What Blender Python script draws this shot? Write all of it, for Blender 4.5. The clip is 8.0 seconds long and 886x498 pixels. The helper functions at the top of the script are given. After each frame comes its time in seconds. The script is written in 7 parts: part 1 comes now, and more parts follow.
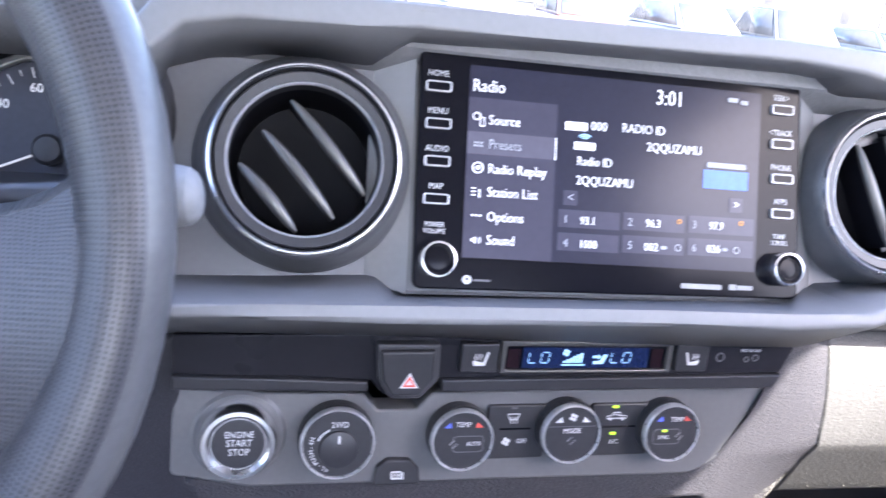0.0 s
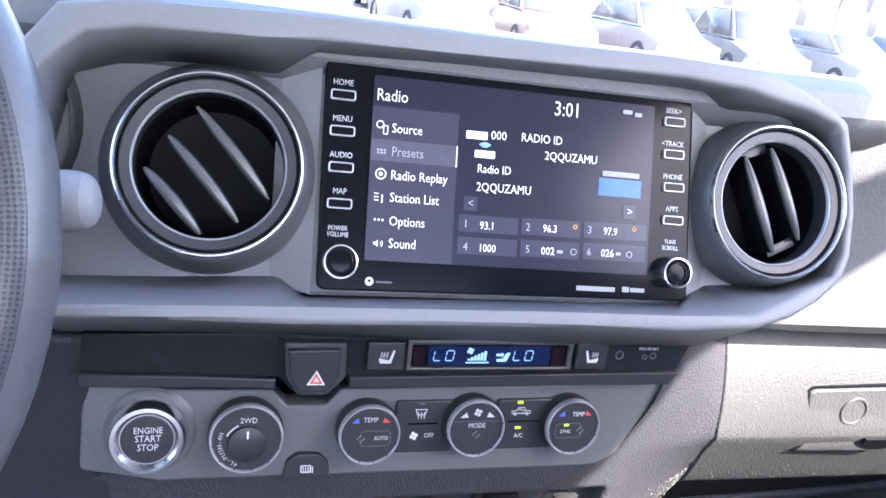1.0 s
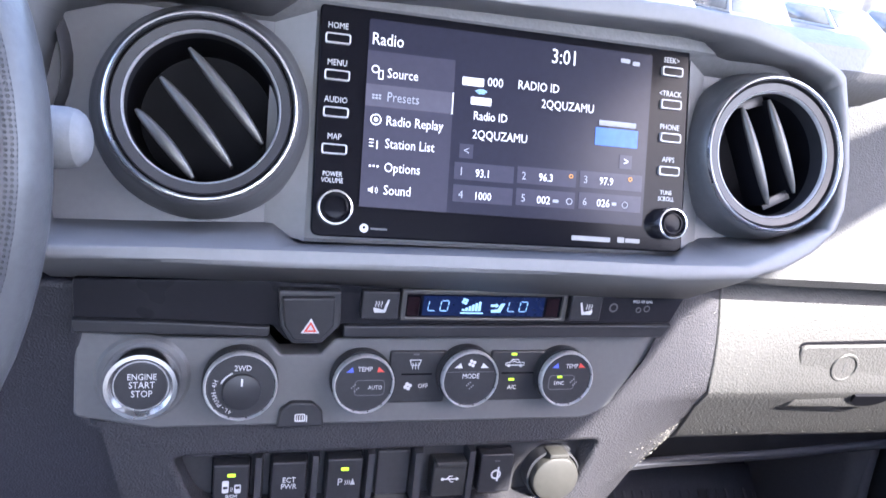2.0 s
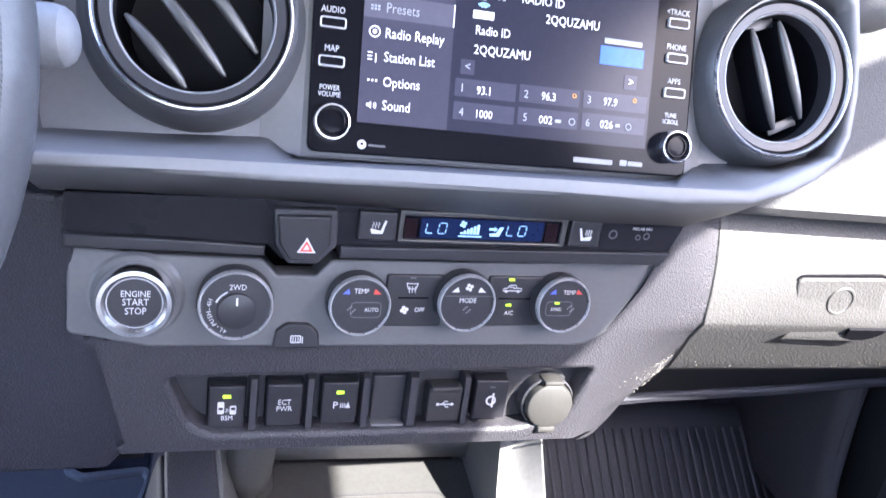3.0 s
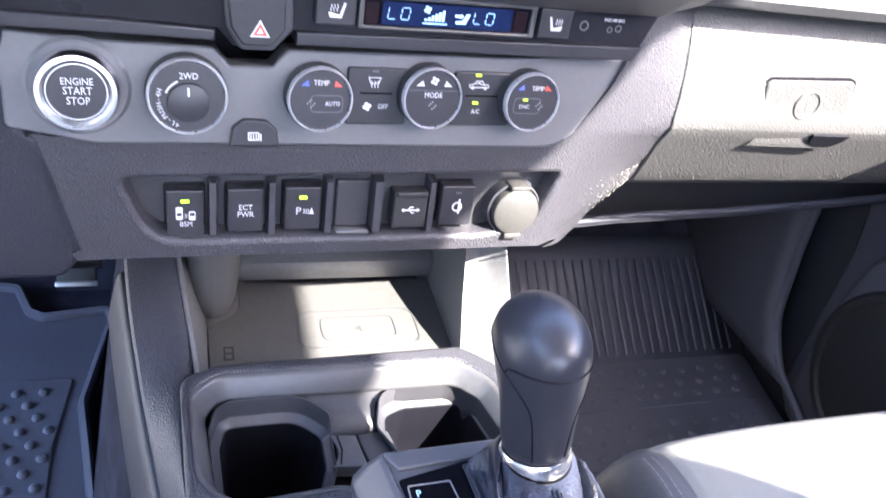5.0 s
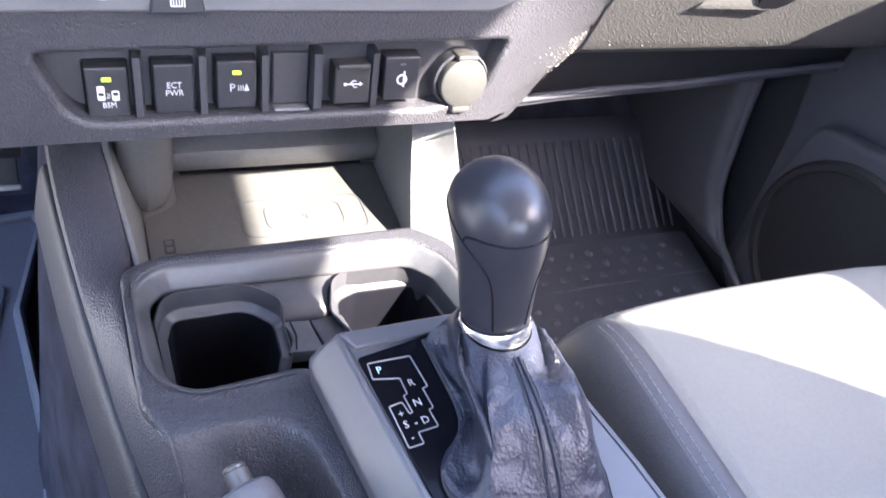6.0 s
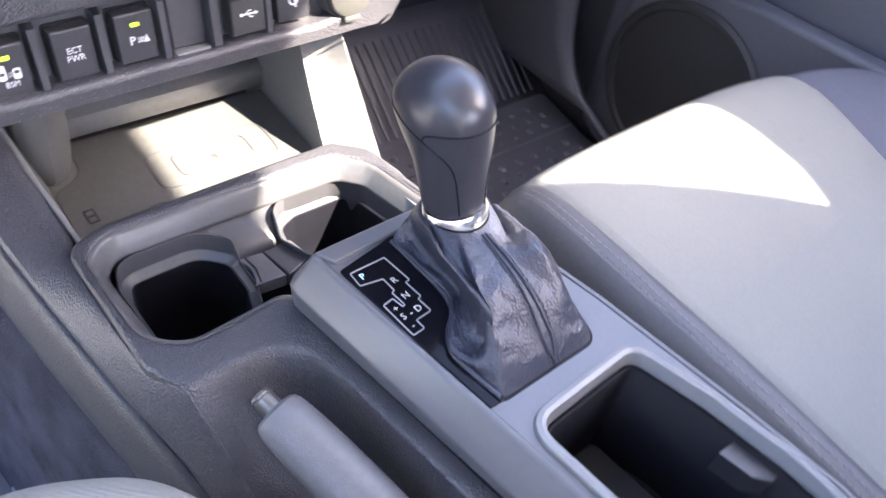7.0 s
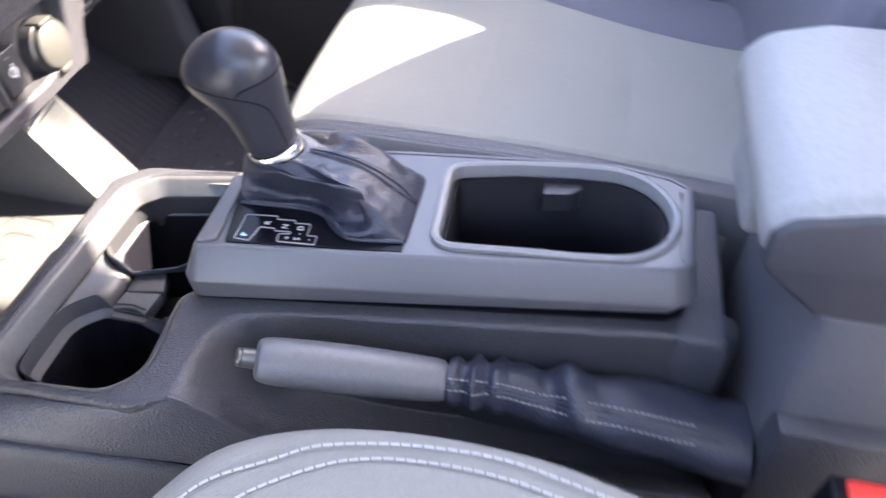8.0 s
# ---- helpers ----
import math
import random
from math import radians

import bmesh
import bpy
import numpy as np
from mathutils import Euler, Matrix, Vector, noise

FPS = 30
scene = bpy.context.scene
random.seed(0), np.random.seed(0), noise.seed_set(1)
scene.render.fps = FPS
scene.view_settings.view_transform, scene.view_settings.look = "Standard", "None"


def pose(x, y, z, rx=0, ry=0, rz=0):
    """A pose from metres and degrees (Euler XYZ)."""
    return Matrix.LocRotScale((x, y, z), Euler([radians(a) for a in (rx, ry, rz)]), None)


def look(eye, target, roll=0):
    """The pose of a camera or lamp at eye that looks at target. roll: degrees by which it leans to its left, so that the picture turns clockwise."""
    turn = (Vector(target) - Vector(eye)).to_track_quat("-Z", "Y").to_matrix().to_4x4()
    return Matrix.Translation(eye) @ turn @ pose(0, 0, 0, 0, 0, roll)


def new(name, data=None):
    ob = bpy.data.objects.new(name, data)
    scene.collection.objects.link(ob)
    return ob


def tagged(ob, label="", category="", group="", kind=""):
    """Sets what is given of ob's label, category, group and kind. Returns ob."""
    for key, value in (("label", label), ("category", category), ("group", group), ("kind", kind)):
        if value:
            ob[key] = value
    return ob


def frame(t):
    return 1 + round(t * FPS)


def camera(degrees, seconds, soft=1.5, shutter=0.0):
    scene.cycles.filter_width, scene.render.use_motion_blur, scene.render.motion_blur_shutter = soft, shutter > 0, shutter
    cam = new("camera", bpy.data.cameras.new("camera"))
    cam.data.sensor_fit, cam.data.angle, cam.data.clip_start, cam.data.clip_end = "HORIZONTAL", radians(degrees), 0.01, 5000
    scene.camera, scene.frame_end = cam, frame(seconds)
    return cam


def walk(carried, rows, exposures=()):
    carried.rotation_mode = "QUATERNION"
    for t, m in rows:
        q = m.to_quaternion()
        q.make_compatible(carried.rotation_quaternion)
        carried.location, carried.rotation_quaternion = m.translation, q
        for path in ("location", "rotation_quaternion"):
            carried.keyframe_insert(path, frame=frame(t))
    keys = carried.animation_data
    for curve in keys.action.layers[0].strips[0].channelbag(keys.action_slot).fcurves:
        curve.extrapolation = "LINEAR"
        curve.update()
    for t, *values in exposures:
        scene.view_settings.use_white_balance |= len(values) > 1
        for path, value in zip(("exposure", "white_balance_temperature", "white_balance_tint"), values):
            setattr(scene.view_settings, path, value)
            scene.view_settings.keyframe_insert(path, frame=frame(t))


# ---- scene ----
cam = camera(60.3, 8.0, shutter=0.4)
EXPOSURE, TINT = 3.54, 20
PATH = [
    (0, (0.005, 0.01, 0.852), (0.384, 1.855, 0.179), 7.0),
    (0.2, (0.021, 0.006, 0.862), (0.43, 1.84, 0.176), 7.7),
    (0.5, (0.031, -0.004, 0.869), (0.479, 1.828, 0.203), 8.0),
    (1, (0.033, -0.01, 0.867), (0.508, 1.811, 0.19), 8.5),
    (2.3, (0.033, -0.015, 0.848), (0.538, 1.760, 0.078), 9.5),
    (2.5, (0.033, -0.016, 0.845), (0.541, 1.747, 0.05), 9.9),
    (3, (0.033, -0.013, 0.835), (0.554, 1.718, -0.023), 10.4),
    (3.5, (0.031, -0.011, 0.824), (0.571, 1.68, -0.098), 10.9),
    (4, (0.029, -0.013, 0.815), (0.593, 1.629, -0.179), 11.4),
    (4.5, (0.03, -0.019, 0.805), (0.628, 1.563, -0.262), 12.1),
    (4.7, (0.031, -0.021, 0.799), (0.644, 1.538, -0.294), 12.3),
    (5.8, (0.037, -0.018, 0.774), (0.759, 1.332, -0.514), 13.7),
    (6, (0.033, -0.016, 0.769), (0.793, 1.284, -0.548), 14.6),
    (6.5, (0.012, -0.015, 0.77), (0.872, 1.13, -0.626), 15.9),
    (7, (-0.033, -0.009, 0.782), (0.991, 0.932, -0.656), 12.9),
    (7.5, (-0.099, 0.004, 0.791), (1.122, 0.659, -0.651), 7.1),
    (8, (-0.191, 0.014, 0.801), (1.221, 0.281, -0.589), 1.5),
]
walk(cam, [(t, look(eye, target, roll)) for t, eye, target, roll in PATH],
     exposures=[(t, EXPOSURE + stops, kelvin, TINT) for t, stops, kelvin in ((0.0, 0.10, 6350), (1.0, -0.14, 6200), (3.0, 0.20, 6200), (4.5, 0.52, 6350), (6.0, 0.77, 6650), (7.0, 0.87, 7150), (8.0, 0.77, 7350))])

# ---- sky, sun ----
SUN_BEHIND, SUN_HEIGHT = 55.0, 42.0
world = bpy.data.worlds.new("sky")
scene.world = world
world.use_nodes = True
sky = world.node_tree.nodes.new("ShaderNodeTexSky")
sky.sky_type, sky.sun_disc = "NISHITA", False
sky.sun_elevation, sky.sun_rotation = radians(SUN_HEIGHT), radians(90 + SUN_BEHIND)
sky.dust_density, sky.ozone_density = 1.6, 1.8
back = world.node_tree.nodes["Background"]
back.inputs["Strength"].default_value = 0.15
world.node_tree.links.new(sky.outputs["Color"], back.inputs["Color"])
sun = new("sun", bpy.data.lights.new("sun", "SUN"))
sun.data.energy, sun.data.angle, sun.data.color = 2.9, radians(0.6), (1.0, 0.98, 0.85)
sun.matrix_world = look((math.cos(radians(SUN_HEIGHT)) * math.cos(radians(SUN_BEHIND)) * 5,
                         -math.cos(radians(SUN_HEIGHT)) * math.sin(radians(SUN_BEHIND)) * 5,
                         math.sin(radians(SUN_HEIGHT)) * 5), (0, 0, 0))


# ---- materials ----
LAMPS = 0.09      # brightness of all lit signs and displays
def material(name, colour, rough=0.5, metal=0.0, grain=0.0, depth=0.0004, strength=0.5, kind="noise",
             vary=0.15, stain=6.0, glow=0.0, glow_colour=None, coat=0.0, spec=0.5, dust=0.0):
    """A surface with two scales of change in colour, and a fine relief of grain marks a metre."""
    m = bpy.data.materials.new(name)
    m.use_nodes = True
    nt = m.node_tree
    b = nt.nodes["Principled BSDF"]
    b.inputs["Metallic"].default_value = metal
    b.inputs["Specular IOR Level"].default_value = spec
    b.inputs["Coat Weight"].default_value = coat
    at = nt.nodes.new("ShaderNodeTexCoord")
    big = nt.nodes.new("ShaderNodeTexNoise")
    big.inputs["Scale"].default_value, big.inputs["Detail"].default_value = stain, 4
    fine = nt.nodes.new("ShaderNodeTexNoise")
    fine.inputs["Scale"].default_value, fine.inputs["Detail"].default_value = stain * 45, 3
    for n in (big, fine):
        nt.links.new(at.outputs["Object"], n.inputs["Vector"])
    add = nt.nodes.new("ShaderNodeMath")
    add.operation = "ADD"
    nt.links.new(big.outputs["Fac"], add.inputs[0])
    nt.links.new(fine.outputs["Fac"], add.inputs[1])
    scale = nt.nodes.new("ShaderNodeMapRange")
    scale.inputs["From Min"].default_value, scale.inputs["From Max"].default_value = 0.6, 1.4
    scale.inputs["To Min"].default_value, scale.inputs["To Max"].default_value = 1 - vary, 1 + vary
    nt.links.new(add.outputs[0], scale.inputs["Value"])
    tint = nt.nodes.new("ShaderNodeVectorMath")
    tint.operation = "SCALE"
    tint.inputs[0].default_value = colour
    nt.links.new(scale.outputs[0], tint.inputs["Scale"])
    colour_out = tint.outputs[0]
    if dust:
        speck = nt.nodes.new("ShaderNodeTexVoronoi")
        speck.inputs["Scale"].default_value = 480
        nt.links.new(at.outputs["Object"], speck.inputs["Vector"])
        near = nt.nodes.new("ShaderNodeMapRange")
        near.inputs["From Min"].default_value, near.inputs["From Max"].default_value = 0.10, 0.16
        near.inputs["To Min"].default_value, near.inputs["To Max"].default_value = dust, 0.0
        nt.links.new(speck.outputs["Distance"], near.inputs["Value"])
        pick = nt.nodes.new("ShaderNodeMath")
        pick.operation = "GREATER_THAN"
        pick.inputs[1].default_value = 0.62
        nt.links.new(big.outputs["Fac"], pick.inputs[0])
        keep = nt.nodes.new("ShaderNodeMath")
        keep.operation = "MULTIPLY"
        nt.links.new(near.outputs[0], keep.inputs[0])
        nt.links.new(pick.outputs[0], keep.inputs[1])
        mix = nt.nodes.new("ShaderNodeMix")
        mix.data_type = "RGBA"
        nt.links.new(keep.outputs[0], mix.inputs[0])
        nt.links.new(colour_out, mix.inputs[6])
        mix.inputs[7].default_value = (0.6, 0.58, 0.54, 1)
        colour_out = mix.outputs[2]
    nt.links.new(colour_out, b.inputs["Base Color"])
    gloss = nt.nodes.new("ShaderNodeMapRange")
    gloss.inputs["To Min"].default_value, gloss.inputs["To Max"].default_value = max(0.02, rough - 0.07), min(1, rough + 0.07)
    nt.links.new(big.outputs["Fac"], gloss.inputs["Value"])
    nt.links.new(gloss.outputs[0], b.inputs["Roughness"])
    if grain:
        if kind == "leather":
            n = nt.nodes.new("ShaderNodeTexVoronoi")
            n.feature = "SMOOTH_F1"
            n.inputs["Scale"].default_value = grain
            out = n.outputs["Distance"]
        elif kind == "weave":
            n = nt.nodes.new("ShaderNodeTexWave")
            n.wave_type, n.bands_direction = "BANDS", "DIAGONAL"
            n.inputs["Scale"].default_value, n.inputs["Distortion"].default_value = grain, 1.5
            n.inputs["Detail Scale"].default_value = 4
            out = n.outputs["Fac"]
        elif kind == "dots":
            n = nt.nodes.new("ShaderNodeTexVoronoi")
            n.inputs["Scale"].default_value, n.inputs["Randomness"].default_value = grain, 0.0
            hole = nt.nodes.new("ShaderNodeMapRange")
            n.voronoi_dimensions = "2D"
            hole.inputs["From Min"].default_value, hole.inputs["From Max"].default_value = 0.24, 0.34
            pit = nt.nodes.new("ShaderNodeMapRange")
            pit.inputs["From Min"].default_value, pit.inputs["From Max"].default_value = 0.24, 0.34
            pit.inputs["To Min"].default_value = 0.5
            nt.links.new(n.outputs["Distance"], pit.inputs["Value"])
            holed = nt.nodes.new("ShaderNodeVectorMath")
            holed.operation = "SCALE"
            nt.links.new(colour_out, holed.inputs[0])
            nt.links.new(pit.outputs[0], holed.inputs["Scale"])
            nt.links.new(holed.outputs[0], b.inputs["Base Color"])
            nt.links.new(n.outputs["Distance"], hole.inputs["Value"])
            out = hole.outputs[0]
        else:
            n = nt.nodes.new("ShaderNodeTexNoise")
            n.inputs["Scale"].default_value, n.inputs["Detail"].default_value = grain, 3
            out = n.outputs["Fac"]
        nt.links.new(at.outputs["UV" if kind == "dots" else "Object"], n.inputs["Vector"])
        bump = nt.nodes.new("ShaderNodeBump")
        bump.inputs["Strength"].default_value, bump.inputs["Distance"].default_value = strength, depth
        nt.links.new(out, bump.inputs["Height"])
        nt.links.new(bump.outputs[0], b.inputs["Normal"])
    if glow:
        b.inputs["Emission Color"].default_value = (*(glow_colour or colour), 1)
        b.inputs["Emission Strength"].default_value = glow * LAMPS
    return m


GRAINED = material("grained dark plastic", (0.046, 0.046, 0.054), 0.37, grain=880, kind="leather", depth=0.0008, strength=0.75)
GRAINED_DUSTY = material("dusty grained plastic", (0.046, 0.045, 0.052), 0.40, grain=860, kind="leather", depth=0.0008, strength=0.75, dust=0.45)
GLOVE = material("dusty grey grained plastic", (0.074, 0.073, 0.072), 0.5, grain=600, kind="leather", depth=0.0007, strength=0.6, dust=0.35)
SLAT = material("dark satin slat", (0.125, 0.123, 0.12), 0.36, 0.6, vary=0.05)
KNEE = material("dark navy grained plastic", (0.026, 0.026, 0.035), 0.42, grain=880, kind="leather", depth=0.0007, strength=0.7)
SIDE_GRAIN = material("grained console side", (0.050, 0.050, 0.061), 0.38, grain=880, kind="leather", depth=0.0008, strength=0.7)
DOOR_DARK = material("dark blue grey door plastic", (0.084, 0.086, 0.104), 0.45, grain=900, kind="leather", depth=0.0003, strength=0.4)
TRAY_GREY = material("grey moulded plastic", (0.15, 0.149, 0.148), 0.45, grain=1300, depth=0.0001, strength=0.25)
CAP = material("grey outlet cap plastic", (0.05, 0.049, 0.046), 0.45, grain=1200, depth=0.0001, strength=0.2)
RIM_SATIN = material("satin silver rim", (0.2, 0.2, 0.21), 0.4, 0.0, vary=0.05)
SMOOTH_DARK = material("smooth dark plastic", (0.046, 0.046, 0.052), 0.36, grain=1500, depth=0.0001, strength=0.2)
BUTTON = material("switch plastic", (0.028, 0.028, 0.033), 0.4, grain=1800, depth=0.0001, strength=0.25)
CHARCOAL = material("charcoal fascia", (0.125, 0.125, 0.13), 0.38, grain=1200, depth=0.0001, strength=0.2, vary=0.08)
STRIP = material("black fascia strip", (0.018, 0.018, 0.023), 0.28, grain=1200, depth=0.0001, strength=0.1, spec=0.18)
TRIM = material("satin grey trim", (0.205, 0.205, 0.213), 0.50, grain=900, depth=0.00012, strength=0.25, vary=0.06)
SHELL = material("satin console trim", (0.098, 0.098, 0.108), 0.34, grain=900, depth=0.0001, strength=0.2, vary=0.06)
RECESS = material("vent surround plastic", (0.135, 0.135, 0.147), 0.45, grain=900, depth=0.0001, strength=0.25, vary=0.08)
DASH = material("soft grained dash", (0.085, 0.085, 0.088), 0.6, spec=0.25, grain=900, kind="leather", depth=0.0006, strength=0.7)
PAD = material("dash top", (0.17, 0.17, 0.18), 0.5, grain=520, kind="leather", depth=0.0005, strength=0.5)
GLOSS = material("gloss black", (0.006, 0.006, 0.009), 0.13, vary=0.05, spec=0.1)
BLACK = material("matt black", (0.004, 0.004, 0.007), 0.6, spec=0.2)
CHROME = material("satin chrome", (0.82, 0.82, 0.84), 0.26, 1.0, vary=0.05)
SILVER = material("silver plastic", (0.42, 0.42, 0.43), 0.3, 0.6, vary=0.05)
VENT_RING = material("dulled chrome", (0.60, 0.60, 0.62), 0.34, 0.5, vary=0.05)
CHAMFER = material("smooth grey plastic", (0.075, 0.075, 0.08), 0.34, grain=1500, depth=0.0001, strength=0.2)
RUBBER = material("dark rubber", (0.028, 0.028, 0.03), 0.6, grain=900, depth=0.0002)
MAT = material("rubber floor mat", (0.110, 0.113, 0.142), 0.46, grain=700, depth=0.0002, dust=0.08)
CHARGER = material("grey charging pad", (0.092, 0.092, 0.090), 0.5, grain=1500, depth=0.0002, strength=0.3)
CARPET = material("dark carpet", (0.060, 0.060, 0.085), 0.97, grain=900, depth=0.004, strength=1.0, vary=0.6, stain=26, spec=0.1)
LEATHER = material("soft black leather", (0.026, 0.029, 0.044), 0.40, spec=0.5, grain=620, kind="leather", depth=0.0007, strength=0.6)
WHEEL_LEATHER = material("perforated grey leather", (0.060, 0.060, 0.068), 0.36, grain=520, kind="dots", depth=0.0008, strength=1.0)
GATE_INK = material("grey gate print", (0.30, 0.30, 0.32), 0.45)
GAUGE_FACE = material("blue grey gauge face", (0.05, 0.053, 0.075), 0.5)
SIDE_SMOOTH = material("fine grained console side", (0.030, 0.030, 0.038), 0.46, grain=950, kind="leather", depth=0.0006, strength=0.6)
ARM_BODY = material("grey armrest plastic", (0.085, 0.086, 0.100), 0.5, grain=900, depth=0.0002, strength=0.4)
LID_BASE = material("dark grey lid plastic", (0.034, 0.035, 0.045), 0.5, grain=900, depth=0.0002, strength=0.4)
LID_VINYL = material("grey padded vinyl", (0.22, 0.22, 0.228), 0.55, grain=700, kind="leather", depth=0.0003, strength=0.3)
KNOB = material("smooth grey knob leather", (0.026, 0.026, 0.033), 0.34, grain=1300, kind="leather", depth=0.00015, strength=0.3)
WHEEL_SMOOTH = material("smooth grey leather", (0.098, 0.098, 0.104), 0.32, grain=900, kind="leather", depth=0.0002, strength=0.3)
GRIP = material("grip leather", (0.105, 0.105, 0.113), 0.45, grain=900, kind="leather", depth=0.0003, strength=0.35)
FABRIC_SIDE = material("dark grey leatherette", (0.075, 0.075, 0.083), 0.5, grain=700, kind="leather", depth=0.0003, strength=0.4)
FABRIC = material("grey woven fabric", (0.212, 0.209, 0.196), 0.9, grain=260, kind="weave", depth=0.0004, strength=0.5, vary=0.08, stain=9)
FABRIC_DARK = material("dark woven fabric", (0.105, 0.106, 0.132), 0.9, grain=260, kind="weave", depth=0.0004, strength=0.6, vary=0.1)
THREAD = material("pale thread", (0.42, 0.415, 0.41), 0.8)
CRUMB = material("dust crumb", (0.22, 0.21, 0.195), 0.9)
THREAD_GREY = material("grey thread", (0.2, 0.2, 0.215), 0.8)
THREAD_DARK = material("dark thread", (0.06, 0.06, 0.068), 0.8)
# print with a slight glow added to brighten it, though it is no lamp
WHITE_INK = material("faintly glowing white print", (0.62, 0.62, 0.64), 0.5, glow=0.06)
FAINT_INK = material("grey print", (0.3, 0.3, 0.31), 0.5)
GREY_INK = material("faint print", (0.12, 0.12, 0.13), 0.5)
GREEN_LED = material("lit green lamp", (0.5, 0.9, 0.05), 0.4, glow=1.3, glow_colour=(0.42, 0.85, 0.03))
RED_INK = material("red print", (0.7, 0.08, 0.06), 0.5)
BLUE_INK = material("blue print", (0.1, 0.15, 0.75), 0.5)
LIT_WHITE = material("lit white characters", (0.7, 0.72, 0.76), 0.4, glow=0.58, glow_colour=(0.8, 0.83, 0.92))
LIT_GREY = material("lit grey characters", (0.25, 0.27, 0.31), 0.4, glow=0.2, glow_colour=(0.6, 0.62, 0.74))
LIT_BLUE = material("lit blue characters", (0.35, 0.6, 0.9), 0.4, glow=0.8, glow_colour=(0.35, 0.68, 1.0))
LIT_ORANGE = material("lit orange mark", (0.7, 0.3, 0.05), 0.4, glow=0.4, glow_colour=(0.8, 0.4, 0.1))
LCD = material("dark blue display", (0.006, 0.01, 0.03), 0.12, glow=0.06, glow_colour=(0.08, 0.2, 0.9))
SCREEN_DARK = material("display ground", (0.01, 0.011, 0.02), 0.2, spec=0.2, glow=0.07, glow_colour=(0.42, 0.45, 0.8))
SCREEN_MENU = material("display menu column", (0.02, 0.02, 0.03), 0.2, spec=0.2, glow=0.17, glow_colour=(0.42, 0.44, 0.72))
SCREEN_BAR = material("display selected row", (0.04, 0.04, 0.05), 0.2, spec=0.2, glow=0.3, glow_colour=(0.42, 0.44, 0.68))
SCREEN_CELL = material("display tile", (0.03, 0.03, 0.045), 0.2, spec=0.2, glow=0.14, glow_colour=(0.42, 0.45, 0.75))
SCREEN_BLUE = material("display blue tile", (0.05, 0.15, 0.5), 0.2, spec=0.2, glow=0.33, glow_colour=(0.08, 0.26, 0.85))
DARK_RED = material("dark red lens", (0.014, 0.006, 0.008), 0.2)
RED_BUCKLE = material("red buckle button", (0.75, 0.05, 0.04), 0.35)
HEADLINER = material("pale headliner", (0.72, 0.71, 0.69), 0.95, grain=900, depth=0.0005)
PILLAR_TRIM = material("pale pillar trim", (0.6, 0.59, 0.58), 0.6, grain=700, depth=0.0003)
ASPHALT = material("sun bleached concrete lot", (0.25, 0.246, 0.238), 0.9, grain=90, depth=0.004, vary=0.25, stain=0.5)
CAR_WHITE = material("white car paint", (0.78, 0.78, 0.79), 0.2, coat=0.5, vary=0.03)
CAR_GLASS = material("sunlit car glass", (0.11, 0.112, 0.116), 0.2)
FAR_PALE = material("sun bleached pale paint", (0.27, 0.268, 0.264), 0.3, coat=0.3, vary=0.04)
FAR_GREY = material("sun bleached grey paint", (0.14, 0.14, 0.143), 0.3, coat=0.3, vary=0.04)
FAR_RED = material("faded red paint", (0.19, 0.10, 0.085), 0.3, coat=0.3, vary=0.04)
TYRE = material("tyre rubber", (0.06, 0.06, 0.06), 0.8)
CONCRETE = material("pale concrete", (0.26, 0.255, 0.25), 0.8, grain=40, depth=0.002, vary=0.12, stain=0.8)


# ---- building helpers ----
def finish(bm, m=None, angle=38):
    me = bpy.data.meshes.new("m")
    bmesh.ops.recalc_face_normals(bm, faces=bm.faces)
    bm.to_mesh(me)
    bm.free()
    me.shade_smooth()
    me.set_sharp_from_angle(angle=radians(angle))
    if m:
        me.materials.append(m)
    return me


def part(name, shape, mat, parent, label="", m=None, solid=0.0, smooth=0, offset=-1.0):
    """Links a bmesh or mesh as one object under a thing or part."""
    if isinstance(shape, bmesh.types.BMesh):
        shape = finish(shape)
    if not shape.materials:
        shape.materials.append(mat)
    ob = new(name, shape)
    ob.parent = parent
    if m is not None:
        ob.matrix_basis = m
    if smooth:
        s = ob.modifiers.new("smooth", "SUBSURF")
        s.levels = s.render_levels = smooth
    if solid:
        s = ob.modifiers.new("thickness", "SOLIDIFY")
        s.thickness, s.offset = solid, offset
    if label:
        tagged(ob, label)
    return ob


def thing(name, m, label, category, group="", kind=""):
    ob = new(name)
    ob.empty_display_size = 0.02
    ob.matrix_basis = m
    return tagged(ob, label, category, group, kind)


def box(x0, x1, y0, y1, z0, z1, bevel=0.0, seg=2, bm=None):
    bm = bm or bmesh.new()
    made = bmesh.ops.create_cube(bm, size=1, matrix=Matrix.Translation(((x0 + x1) / 2, (y0 + y1) / 2, (z0 + z1) / 2))
                                 @ Matrix.Diagonal((x1 - x0, y1 - y0, z1 - z0, 1)))
    if bevel:
        edges = list({e for v in made["verts"] for e in v.link_edges})
        bmesh.ops.bevel(bm, geom=edges, offset=bevel, segments=seg, profile=0.5, affect="EDGES")
    return bm


